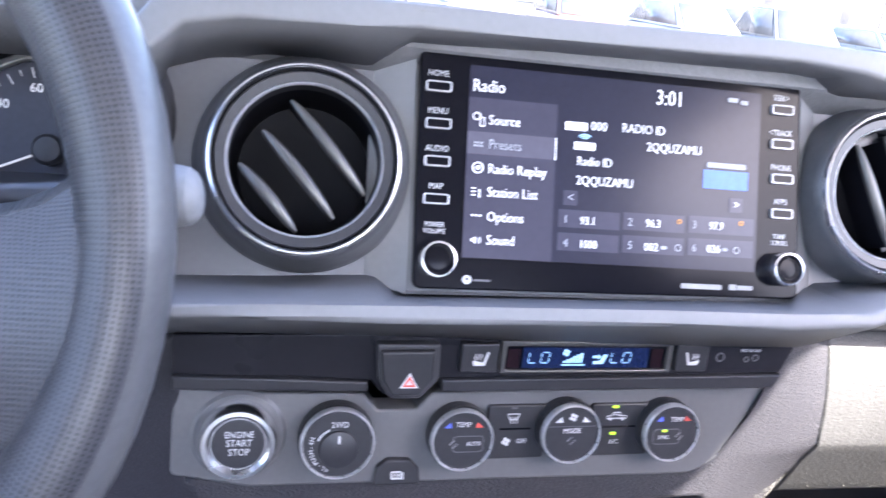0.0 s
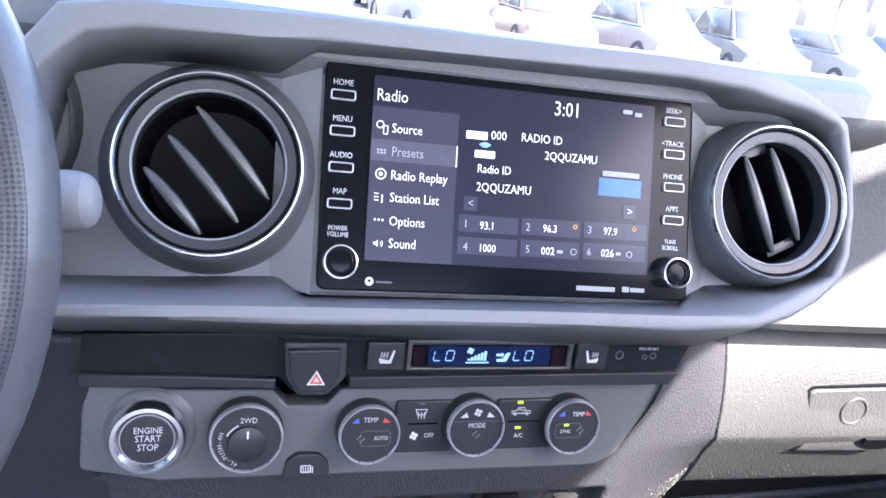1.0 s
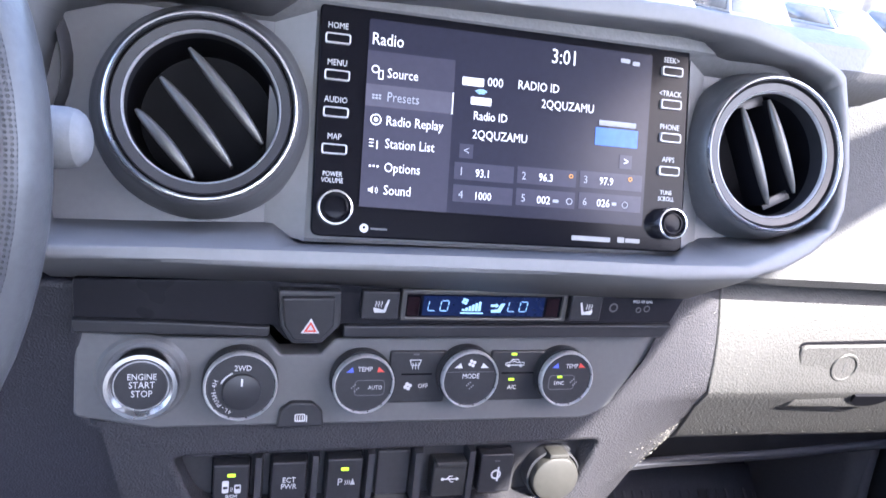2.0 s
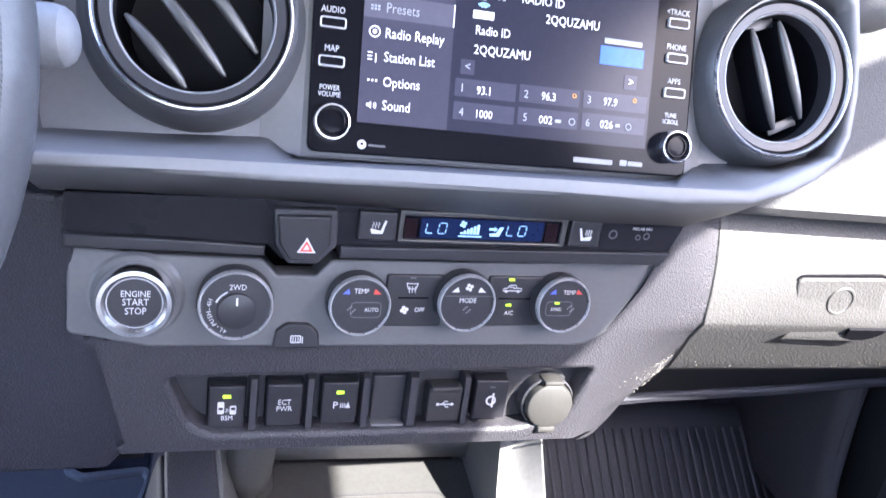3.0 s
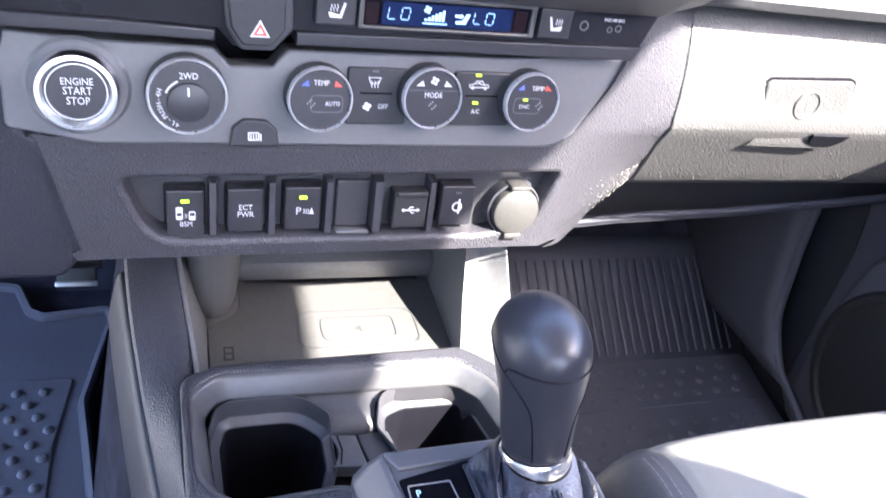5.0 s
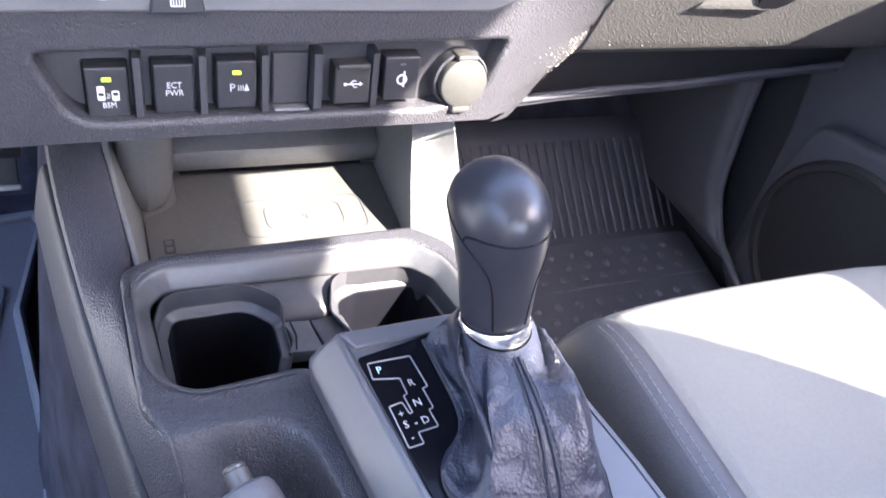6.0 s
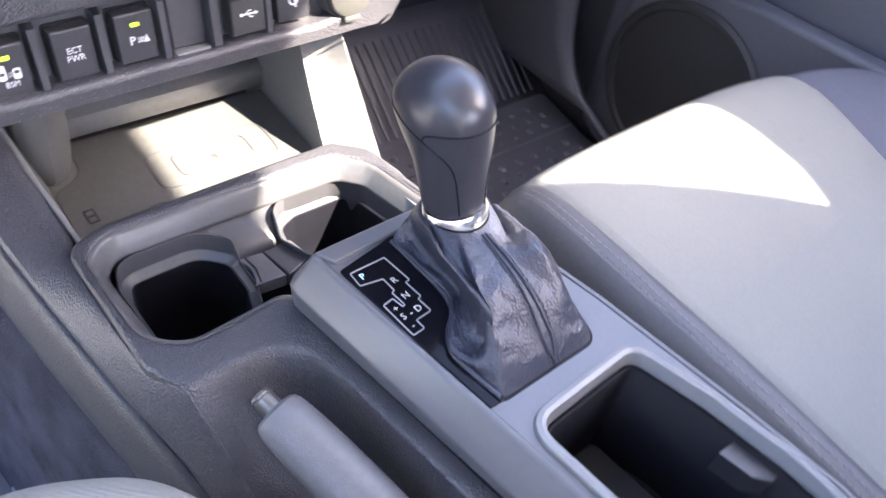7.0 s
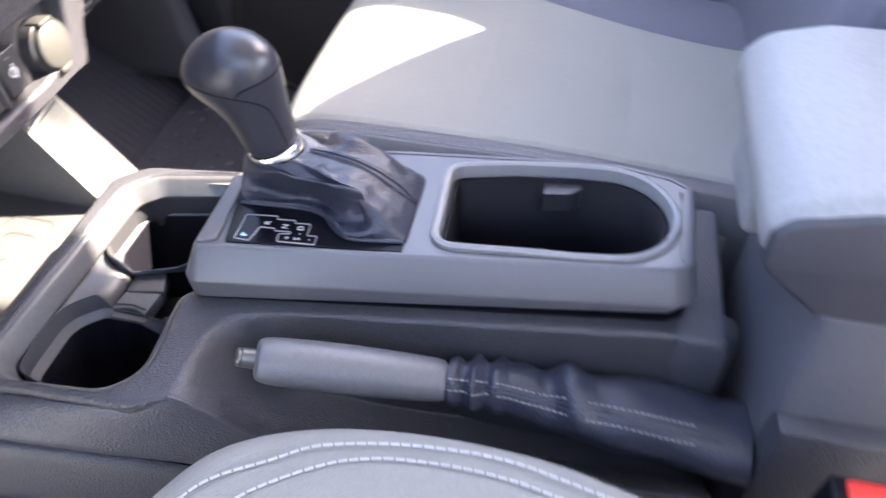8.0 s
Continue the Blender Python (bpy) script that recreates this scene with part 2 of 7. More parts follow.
def rounded(points, radius, n=5):
    """A polygon with its corners rounded; radius: one for all, or one for each."""
    out = []
    for i, p in enumerate(points):
        r = radius[i] if isinstance(radius, (list, tuple)) else radius
        p, a, b = Vector(p), Vector(points[i - 1]), Vector(points[(i + 1) % len(points)])
        da, db = a - p, b - p
        if r <= 0 or da.length < 1e-6 or db.length < 1e-6:
            out.append(tuple(p))
            continue
        half = da.angle(db) / 2
        cut = min(r / max(math.tan(half), 0.05), 0.49 * da.length, 0.49 * db.length)
        s, e = p + da.normalized() * cut, p + db.normalized() * cut
        for k in range(n + 1):
            t = k / n
            out.append(tuple(s * (1 - t) ** 2 + p * 2 * t * (1 - t) + e * t * t))
    return out


def rect(x0, z0, x1, z1, r=0.0, n=4):
    return rounded([(x0, z0), (x1, z0), (x1, z1), (x0, z1)], r, n)


def circle(x, z, r, n=32, r2=None):
    return [(x + r * math.cos(2 * math.pi * k / n), z + (r2 or r) * math.sin(2 * math.pi * k / n)) for k in range(n)]


def plate(outline, y0, y1, holes=(), bevel=0.0, res=2, flat=False):
    """A plate in the local x-z plane from y0 (front, towards the viewer) to y1, with holes through it and rounded edges.
    flat: in the x-y plane instead, from z = y1 up to z = y0."""
    cu = bpy.data.curves.new("c", "CURVE")
    cu.dimensions, cu.fill_mode = "2D", "BOTH"
    for line in (outline, *holes):
        sp = cu.splines.new("POLY")
        sp.points.add(len(line) - 1)
        for q, p in zip(sp.points, line):
            q.co = (p[0], p[1], 0, 1)
        sp.use_cyclic_u = True
    cu.extrude = max(abs(y1 - y0) / 2 - bevel, 1e-5)
    cu.bevel_depth, cu.bevel_resolution, cu.offset = bevel, res, -bevel
    ob = bpy.data.objects.new("c", cu)
    me = bpy.data.meshes.new_from_object(ob)
    bpy.data.objects.remove(ob)
    bpy.data.curves.remove(cu)
    mid = (y0 + y1) / 2
    me.transform(Matrix.Translation((0, 0, mid)) if flat else Matrix.Translation((0, mid, 0)) @ Matrix.Rotation(radians(90), 4, "X"))
    me.materials.clear()
    me.shade_smooth()
    me.set_sharp_from_angle(angle=radians(38))
    return me


def words(body, size, x, z, y, align="CENTER", thick=0.0001, wide=1.0, bend=None):
    """Flat lettering in the local x-z plane, facing -y, its middle height at z."""
    cu = bpy.data.curves.new("t", "FONT")
    cu.body, cu.size, cu.align_x, cu.align_y = body, size, align, "CENTER"
    cu.extrude, cu.resolution_u = thick, 2
    ob = bpy.data.objects.new("t", cu)
    me = bpy.data.meshes.new_from_object(ob)
    bpy.data.objects.remove(ob)
    bpy.data.curves.remove(cu)
    me.transform(Matrix.Translation((x, y, z)) @ Matrix.Rotation(radians(90), 4, "X") @ Matrix.Diagonal((wide, 1, 1, 1)))
    me.materials.clear()
    return me


def lathe(profile, n=40, closed=True, bm=None, at=(0, 0, 0)):
    """Turns (radius, y) pairs round the local y axis."""
    bm = bm or bmesh.new()
    rings = []
    for r, y in profile:
        if r < 1e-6:
            rings.append([bm.verts.new((at[0], at[1] + y, at[2]))])
        else:
            rings.append([bm.verts.new((at[0] + r * math.cos(2 * math.pi * k / n), at[1] + y, at[2] + r * math.sin(2 * math.pi * k / n)))
                          for k in range(n)])
    for a, b in zip(rings, rings[1:] + (rings[:1] if closed and len(rings[0]) > 1 and len(rings[-1]) > 1 else [])):
        for k in range(n):
            q = [a[k % len(a)], a[(k + 1) % len(a)], b[(k + 1) % len(b)], b[k % len(b)]]
            q = list(dict.fromkeys(q))
            if len(q) > 2:
                try:
                    bm.faces.new(q)
                except ValueError:
                    pass
    return bm


def loft(sections, ring=True, caps=True, bm=None):
    """Joins sections of equal length; ring: each is a closed loop."""
    bm = bm or bmesh.new()
    rows = [[bm.verts.new(p) for p in s] for s in sections]
    n = len(rows[0])
    for a, b in zip(rows, rows[1:]):
        for k in range(n if ring else n - 1):
            bm.faces.new((a[k], a[(k + 1) % n], b[(k + 1) % n], b[k]))
    if caps and ring:
        bm.faces.new(rows[0])
        bm.faces.new(rows[-1])
    return bm


def tube(points, radius, n=8, closed=False, bm=None):
    """A round bar along points; radius: one, or one for each point."""
    pts = [Vector(p) for p in points]
    out, up = [], Vector((0.13, 0.31, 0.94)).normalized()
    for i, p in enumerate(pts):
        if closed:
            d = pts[(i + 1) % len(pts)] - pts[i - 1]
        else:
            d = pts[min(i + 1, len(pts) - 1)] - pts[max(i - 1, 0)]
        d.normalize()
        a = d.cross(up)
        a = a.normalized() if a.length > 0.05 else d.orthogonal().normalized()
        b = d.cross(a)
        r = radius[i] if isinstance(radius, (list, tuple)) else radius
        out.append([p + a * r * math.cos(2 * math.pi * k / n) + b * r * math.sin(2 * math.pi * k / n) for k in range(n)])
    if closed:
        out.append(out[0])
    return loft(out, True, not closed, bm)


def spline(points, n=6):
    """A smooth line through points."""
    p = [Vector(q) for q in points]
    p = [2 * p[0] - p[1], *p, 2 * p[-1] - p[-2]]
    out = []
    for a, b, c, d in zip(p, p[1:], p[2:], p[3:]):
        for k in range(n):
            t = k / n
            out.append(0.5 * ((2 * b) + (c - a) * t + (2 * a - 5 * b + 4 * c - d) * t * t + (3 * b - a - 3 * c + d) * t ** 3))
    return out + [p[-2]]


def stitches(parent, line, length=0.004, gap=0.0015, r=0.0004, mat=None, name="stitching"):
    """A row of short raised threads along a line, one mesh."""
    bm = bmesh.new()
    pts = spline(line, 40)
    run, start = 0.0, pts[0]
    piece = [start]
    for a, b in zip(pts, pts[1:]):
        run += (b - a).length
        piece.append(b)
        if run > length + gap:
            mid = piece[len(piece) // 2]
            tube([piece[0], piece[0].lerp(piece[-1], 0.4), piece[0].lerp(piece[-1], length / (length + gap))], r, 5, bm=bm)
            piece, run = [b], 0.0
    return part(name, bm, mat or THREAD, parent)


def strut(a, b, w, h, bevel=0.002):
    """A square bar from a to b."""
    a, b = Vector(a), Vector(b)
    bm = box(-w / 2, w / 2, -h / 2, h / 2, 0, (b - a).length, bevel)
    bm.transform(Matrix.Translation(a) @ (b - a).to_track_quat("Z", "Y").to_matrix().to_4x4())
    return bm

# ---- frames of reference ----
DECK = pose(0.177, 0.394, 0.757, -21.5, 0, 0)      # plane of the touch screen
CLIMATE = pose(0.12, 0.397, 0.605, -10, 0, 3)      # fascia with the dials
STRIP_AT = pose(0.12, 0.392, 0.647, -5, 0, 3)      # strip with the small display
SWITCH = pose(0.12, 0.404, 0.51, -8, 0, 1.5)       # row of switches
GARNISH = pose(0.12, 0.393, 0.54, 0, 0, 2.5)       # profile shared by the glove box and the flank of the lower fascia, and the seam between them
GLOVE_Z = (0.655, 0.650, 0.63, 0.61, 0.595, 0.58, 0.572, 0.5695, 0.560, 0.548, 0.530, 0.512, 0.500, 0.494, 0.488, 0.470, 0.445)
GLOVE_Y = (0.440, 0.436, 0.4270, 0.4208, 0.4183, 0.4170, 0.4168, 0.4175, 0.4235, 0.4310, 0.4420, 0.4530, 0.4605, 0.466, 0.474, 0.492, 0.515)


SEAM_Z = (0.445, 0.456, 0.469, 0.495, 0.52, 0.549, 0.578, 0.62, 0.66)
SEAM_X = (0.366, 0.381, 0.3905, 0.3895, 0.384, 0.3757, 0.3725, 0.3707, 0.3707)


def glove_y(z):
    return float(np.interp(-z, [-a for a in GLOVE_Z], GLOVE_Y))


def seam_x(z):
    return float(np.interp(z, SEAM_Z, SEAM_X))


# grained lower fascia
HERE = Matrix.Identity(4)

# ---- the cab round the scene ----
ground = tagged(new("ground", finish(box(-400, 400, -400, 400, -0.95, -0.65), ASPHALT)), "grey asphalt of a parking lot", "ground", kind="structure")
floor = tagged(new("floor", finish(box(-0.55, 0.92, -1.25, 1.0, 0.0, 0.04), CARPET)), "dark carpeted cab floor", "floor", kind="structure")
roof = tagged(new("ceiling", finish(box(-0.5, 0.74, -1.25, 0.30, 1.315, 1.36), HEADLINER)), "pale fabric headliner", "ceiling", kind="structure")


def side_wall(name, x0, x1, outline, hole, label):
    me = plate(outline, 0, x1 - x0, [hole])
    me.transform(Matrix.Translation((x0, 0, 0)) @ Matrix.Rotation(radians(90), 4, "Z"))
    me.materials.append(PILLAR_TRIM)
    return tagged(new(name, me), label, "wall", kind="structure")


CAB_SIDE = [(-1.25, 0.0), (1.05, 0.0), (1.05, 0.84), (0.22, 1.36), (-1.25, 1.36)]
tagged(new("wall_east", finish(box(0.87, 0.90, -1.25, 1.05, 0.0, 0.785), SMOOTH_DARK)), "dark inner side of the cab below the passenger window", "wall", kind="structure")
# window frame leaning inwards from the belt line to the roof
# unseen; the opening's outline is drawn to shape the sun patches in the cab
frame_me = plate([(-1.25, 0.0), (0.68, 0.0), (0.60, 0.075), (-0.18, 0.60), (-1.25, 0.60)], 0.0, 0.012, [rounded([(-0.62, 0.170), (-0.40, 0.138), (-0.341, 0.114), (-0.298, 0.097), (-0.248, 0.081), (-0.185, 0.072), (-0.1, 0.071), (0.54, 0.072), (0.033, 0.391), (-0.165, 0.502), (-0.26, 0.510), (-0.40, 0.5535), (-0.62, 0.5535)], [0.03, 0.02, 0.02, 0.02, 0.02, 0.02, 0.02, 0.02, 0.1, 0.05, 0.05, 0.02, 0.02])])
frame_me.transform(Matrix.Translation((0.87, 0, 0.785)) @ Matrix.Rotation(-math.atan2(0.15, 0.535), 4, "Y") @ Matrix.Rotation(radians(90), 4, "Z"))
frame_me.materials.append(PILLAR_TRIM)
tagged(new("window_1", frame_me), "pale frame of the passenger window, opening cut to shape the sun patches", "window", kind="structure")
# unseen; the doorway's lower rear is closed only to cut light from the side
side_wall("wall_west", -0.5, -0.56, CAB_SIDE, rounded([(-0.55, 0.80), (0.22, 0.80), (0.31, 0.13), (0.86, 0.13), (0.80, 0.80), (0.20, 1.25), (-0.55, 1.27)], 0.05),
          "pale inner side of the cab, driver doorway partly closed against side light")
me = plate([(-0.56, 0.0), (0.92, 0.0), (0.92, 1.36), (-0.56, 1.36)], -1.3, -1.25, [rect(-0.4, 0.80, 0.76, 1.26, 0.05)])
me.materials.append(PILLAR_TRIM)
tagged(new("wall_south", me), "rear wall of the cab with the back window", "wall", kind="structure")
firewall = tagged(new("wall_north", finish(box(-0.55, 0.92, 0.99, 1.05, 0.0, 0.80), CARPET)), "dark bulkhead at the front of the cab", "wall", kind="structure")

# ---- dashboard ----
dash = thing("dashboard", HERE, "dark grey moulded dashboard with a satin grey surround", "dashboard")
# x, z of the surround: inner edge, lip inside, lip outside, back; millimetres on the screen's plane
RING = [
    ((-240, 42), (-246, 36), (-258, 42), (-268, 44)), ((-220, 49), (-228, 54), (-240, 66), (-248, 78)),
    ((-193, 52), (-204, 59), (-206, 72), (-208, 88)), ((-140, 51.5), (-148, 61), (-148, 73.5), (-148, 91)),
    ((-119, 64), (-118, 63), (-118, 74), (-118, 92)), ((-43, 67), (-55, 64.5), (-55, 75), (-55, 93)),
    ((107, 69), (88, 67), (81, 78), (80, 94)), ((125, 58), (129, 64.5), (136, 76.5), (138, 92)),
    ((150, 58.5), (154, 61), (158, 73), (164, 85)), ((182, 58), (182, 60.5), (186.7, 67.3), (196, 74)), ((203, 51), (203, 55), (207, 59.5), (217, 64)),
    ((210, 46), (209.5, 49.5), (214.6, 53.5), (225, 57)), ((215.5, 26), (215.5, 27), (220.8, 28.4), (231, 29)), ((217.5, -1), (217.5, -1), (223.2, -1), (233, -1)),
    ((214, -26), (214, -26), (219.5, -27.4), (229, -28)), ((206, -41), (206.5, -40), (212.5, -41.5), (221, -46)), ((183, -47), (183.5, -49), (191.7, -55.5), (197, -66)), ((150, -48.5), (161, -57.5), (165.8, -66), (168, -82)),
    ((131, -50), (148, -62), (150, -69.5), (150, -87)), ((127, -52), (138, -66), (140, -73), (139, -91)),
    ((114, -61), (89, -68), (89, -76), (88, -92)), ((0, -64), (20, -68.5), (20, -75), (20, -92)),
    ((-114, -67), (-102, -71), (-102, -76.5), (-102, -92)), ((-131, -57), (-130, -71.7), (-130, -77), (-130, -92)),
    ((-187, -60), (-183, -73), (-183, -78.5), (-183, -93)), ((-240, -62), (-240, -75), (-245, -81), (-245, -94)),
    ((-250, -10), (-256, -10), (-275, -10), (-285, -10)),
]
DEPTH = (0.014, -0.030, -0.0305, 0.034)
# the lip is shallow round the outer vent
SHALLOW = {8: 0.004, 9: 0.014, 10: 0.018, 11: 0.020, 12: 0.022, 13: 0.022, 14: 0.020, 15: 0.018, 16: 0.012, 17: 0.004}
bm = loft([[(p[k][0] / 1000, DEPTH[k] + (SHALLOW.get(i, 0.0) if k in (1, 2) else 0.0), p[k][1] / 1000) for i, p in enumerate(RING)] for k in range(4)], True, False)
bm.verts.ensure_lookup_table()
front_edges = {v for v in bm.verts if -0.0311 < v.co.y < -0.0075 and v.co.y < DEPTH[0]}
ring_edges = [e for e in bm.edges if all(v in front_edges for v in e.verts)]
bmesh.ops.bevel(bm, geom=[e for e in ring_edges if not (abs(e.verts[0].co.y - e.verts[1].co.y) > 0.0003 and (e.verts[0].co - e.verts[1].co).length < 0.013)], offset=0.0024, segments=3, profile=0.5, affect="EDGES")
part("surround_trim", bm, TRIM, dash, "satin light grey surround", DECK, solid=0.003)
part("recess_panel", plate([(p[0][0] / 1000 * 1.012, p[0][1] / 1000 * 1.03) for p in RING], 0.012, 0.02, [circle(-0.1694, -0.0021, 0.045, 48), circle(0.1650, 0.0028, 0.045, 48)]), RECESS, dash, "grey panel round the vents", DECK)
# frustum that carries the screen
out = [(-0.137, -0.062), (0.129, -0.056), (0.128, 0.062), (-0.137, 0.054)]
inn = [(-0.1145, -0.0665), (0.1135, -0.063), (0.1115, 0.069), (-0.1145, 0.0655)]
bm = loft([[(x, 0.0125, z) for x, z in out], [(x, 0.003, z) for x, z in inn], [(x, 0.006, z) for x, z in inn]], True, True)
part("screen_housing", bm, TRIM, dash, "", DECK)

# top pad: sections across the cab
XS = [-0.6, -0.3, -0.1, 0.05, 0.15, 0.25, 0.34, 0.42, 0.48, 0.6, 0.75, 0.95]


def pad_row(x):
    far = max(0.0, (x - 0.38) / 0.1)
    side = min(1.0, far)
    back = 0.41 + 0.03 * side
    return [(x, back + 0.02, 0.79 - 0.0 * side), (x, back + 0.004, 0.815), (x, back + 0.008, 0.829), (x, back + 0.03, 0.836), (x, 0.60, 0.823), (x, 0.80, 0.815), (x, 0.97, 0.806), (x, 1.0, 0.78)]


part("top_pad", loft([pad_row(x) for x in XS], False), PAD, dash, "bluish grey soft dash top", solid=0.01)


# passenger face of the dash, above the glove box
def face_row(x):
    k = min(1.0, max(0.0, (x - 0.36) / 0.12))
    y = 0.452 + 0.012 * (x - 0.4)
    return [(x, y + 0.03, 0.828), (x, y + 0.006, 0.817), (x, y - 0.001, 0.80), (x, y - 0.003, 0.77), (x, y - 0.012, 0.73), (x, y - 0.034, 0.69), (x, y - 0.046, 0.672), (x, y - 0.040, 0.664), (x, y + 0.03, 0.660)]


part("passenger_panel", loft([face_row(x) for x in (0.34, 0.42, 0.5, 0.6, 0.75, 0.93)], False), DASH, dash, "grained soft panel above the glove box", solid=0.01)

# grained lower fascia with a hole for the switches and a cut for the climate panel
low = rounded([(x / 1000, z / 1000) for x, z in [(-180, 24), (-140, 22), (-97, 23), (149, 20), (167, 29), (188, 62), (198, 86), (208, 124)]], [0.004, 0.02, 0.02, 0.02, 0.02, 0.02, 0.02, 0.004])
low += [(seam_x(z) - 0.1205, z - 0.54) for z in (0.663, 0.64, 0.62, 0.60, 0.58, 0.56, 0.545, 0.53, 0.515, 0.50, 0.485, 0.47, 0.458, 0.450)]
low += rounded([(x / 1000, z / 1000) for x, z in [(212, -72), (180, -60), (145, -59), (117, -59), (-120, -55), (-166, -55)]], [0.01, 0.01, 0.02, 0.02, 0.01, 0.01])
hole = rounded([(x / 1000, z / 1000) for x, z in [(-124, -2), (166, 0), (154, -43), (116, -51), (-108, -46.5)]], [0.004, 0.004, 0.018, 0.03, 0.025])
garnish = plate(low, 0.0, 0.022, [hole], 0.004, 3)
cut = bmesh.new()
cut.from_mesh(garnish)
for axis_of, at in [((1, 0, 0), (0.165 + 0.01 * k, 0, 0)) for k in range(9)] + [((0, 0, 1), (0, 0, z)) for z in (0.09, 0.07, 0.055, 0.04, 0.032, 0.02, 0.008, -0.01, -0.028, -0.045, -0.065, -0.08)]:
    right = [f for f in cut.faces if max(v.co.x for v in f.verts) > 0.165]
    ring = list({e for f in right for e in f.edges}) + list({v for f in right for v in f.verts}) + right
    bmesh.ops.bisect_plane(cut, geom=ring, plane_co=at, plane_no=axis_of)
for v in cut.verts:
    if v.co.x > 0.165:
        z = v.co.z + 0.54
        k = min(1.0, (v.co.x - 0.165) / (seam_x(z) - 0.1205 - 0.165))
        k = k * (0.55 + 0.45 * k)
        v.co.y += k * (glove_y(z) - 0.404 + 0.001)
cut.to_mesh(garnish)
cut.free()
garnish.shade_smooth()
garnish.set_sharp_from_angle(angle=radians(38))
part("lower_garnish", garnish, GRAINED_DUSTY, dash, "grained dark plastic with dust", GARNISH)
part("switch_recess", plate([(-0.128, -0.036), (0.172, -0.036), (0.172, 0.024), (-0.128, 0.024)], 0.008, 0.012), SMOOTH_DARK, dash, "", SWITCH)
part("backing", box(-0.06, 0.34, 0.45, 0.50, 0.52, 0.67), BLACK, dash)
# driver side below the wheel
left = rounded([(-0.62, 0.116), (-0.172, 0.116), (-0.173, 0.030), (-0.158, 0.016), (-0.146, -0.056), (-0.160, -0.075), (-0.62, -0.075)], 0.006)
part("knee_panel", plate(left, 0.004, 0.04, (), 0.004, 3), KNEE, dash, "grained dark panel below the wheel", GARNISH)
part("upper_knee_panel", plate(rect(-0.62, 0.114, -0.177, 0.19), 0.02, 0.05, (), 0.004), SMOOTH_DARK, dash, "", GARNISH)

# ---- glove box ----
glove = thing("glove_box", HERE, "closed grained grey glove box lit by the sun, dusty below", "glove box")


def glove_row(x):
    return [(x, glove_y(0.655) + 0.03, 0.6555)] + [(x, glove_y(z) + 0.02 * (x - 0.4), z) for z in GLOVE_Z[:-2]] + [(x, 0.56, 0.484)]


bm = loft([glove_row(x) for x in (0.3735, 0.375, 0.40, 0.45, 0.55, 0.7, 0.9)], False)
for v in bm.verts:
    if v.co.x < 0.3805:
        v.co.x += seam_x(v.co.z) - 0.3725
part("door", bm, GLOVE, glove, "grained door, its lower half curved under", solid=0.012)

# ---- centre console: floor tunnel, walls, cup tray, trim ----
console = thing("center_console", HERE, "dark grained plastic centre console with cup holders", "console")


# left wall: a ramp from under the fascia to the cup tray, and its outer side down to the carpet
LEFT = [((-0.014, 0.49, 0.43), (0.019, 0.49, 0.450)), ((-0.012, 0.46, 0.42), (0.024, 0.46, 0.434)), ((-0.008, 0.42, 0.410), (0.0295, 0.42, 0.414)), ((-0.001, 0.375, 0.398), (0.0355, 0.375, 0.400)),
        ((0.004, 0.345, 0.391), (0.0250, 0.348, 0.4055)), ((0.014, 0.29, 0.379), (0.0268, 0.29, 0.4062)), ((0.0195, 0.262, 0.372), (0.0285, 0.262, 0.4062)), ((0.0255, 0.24, 0.366), (0.0335, 0.24, 0.4066)),
        ((0.0295, 0.2245, 0.361), (0.0412, 0.2245, 0.4102)), ((0.031, 0.218, 0.359), (0.0436, 0.218, 0.4052)), ((0.036, 0.195, 0.348), (0.0475, 0.195, 0.380)), ((0.040, 0.17, 0.335), (0.0510, 0.17, 0.358)), ((0.052, 0.10, 0.305), (0.0615, 0.10, 0.348)),
        ((0.072, -0.12, 0.295), (0.086, -0.12, 0.335))]
rows = []
for a, b in LEFT:
    a, b = Vector(a), Vector(b)
    rows.append([(a.x + 0.004, a.y, a.z - 0.012), (a.x - 0.001, a.y, a.z - 0.006), tuple(a), tuple(a.lerp(b, 0.35) + Vector((-0.0005, 0, 0.001))), tuple(a.lerp(b, 0.75) + Vector((-0.0008, 0, 0.001))), tuple(b), (b.x + 0.004, b.y, b.z - 0.003) if 0.23 < b.y < 0.35 else (b.x + 0.0006, b.y, b.z + 0.0003) if 0.16 < b.y < 0.23 else (b.x + 0.004, b.y, b.z - 0.012)])
part("left_wall", loft(rows, False), SIDE_GRAIN, console, "fine grained dark outer wall", solid=0.004, smooth=1)
# lower strip along the foot of the wall, with a rounded upper edge
rows = []
for x0, y, z0 in ((-0.012, 0.46, 0.414), (-0.001, 0.375, 0.392), (0.014, 0.29, 0.373), (0.031, 0.215, 0.354), (0.052, 0.10, 0.300), (0.072, -0.12, 0.29)):
    rows.append([(x0 + 0.006, y, z0 - 0.003), (x0 + 0.0005, y, z0 + 0.0005), (x0 - 0.0035, y, z0 - 0.001), (x0 - 0.0065, y, z0 - 0.006), (x0 - 0.0150, y, z0 - 0.046), (x0 - 0.0148, y, z0 - 0.050), (x0 - 0.008, y, z0 - 0.051)])
part("lower_strip", loft(rows, False), SIDE_SMOOTH, console, "smooth dark strip above the carpet", smooth=1)
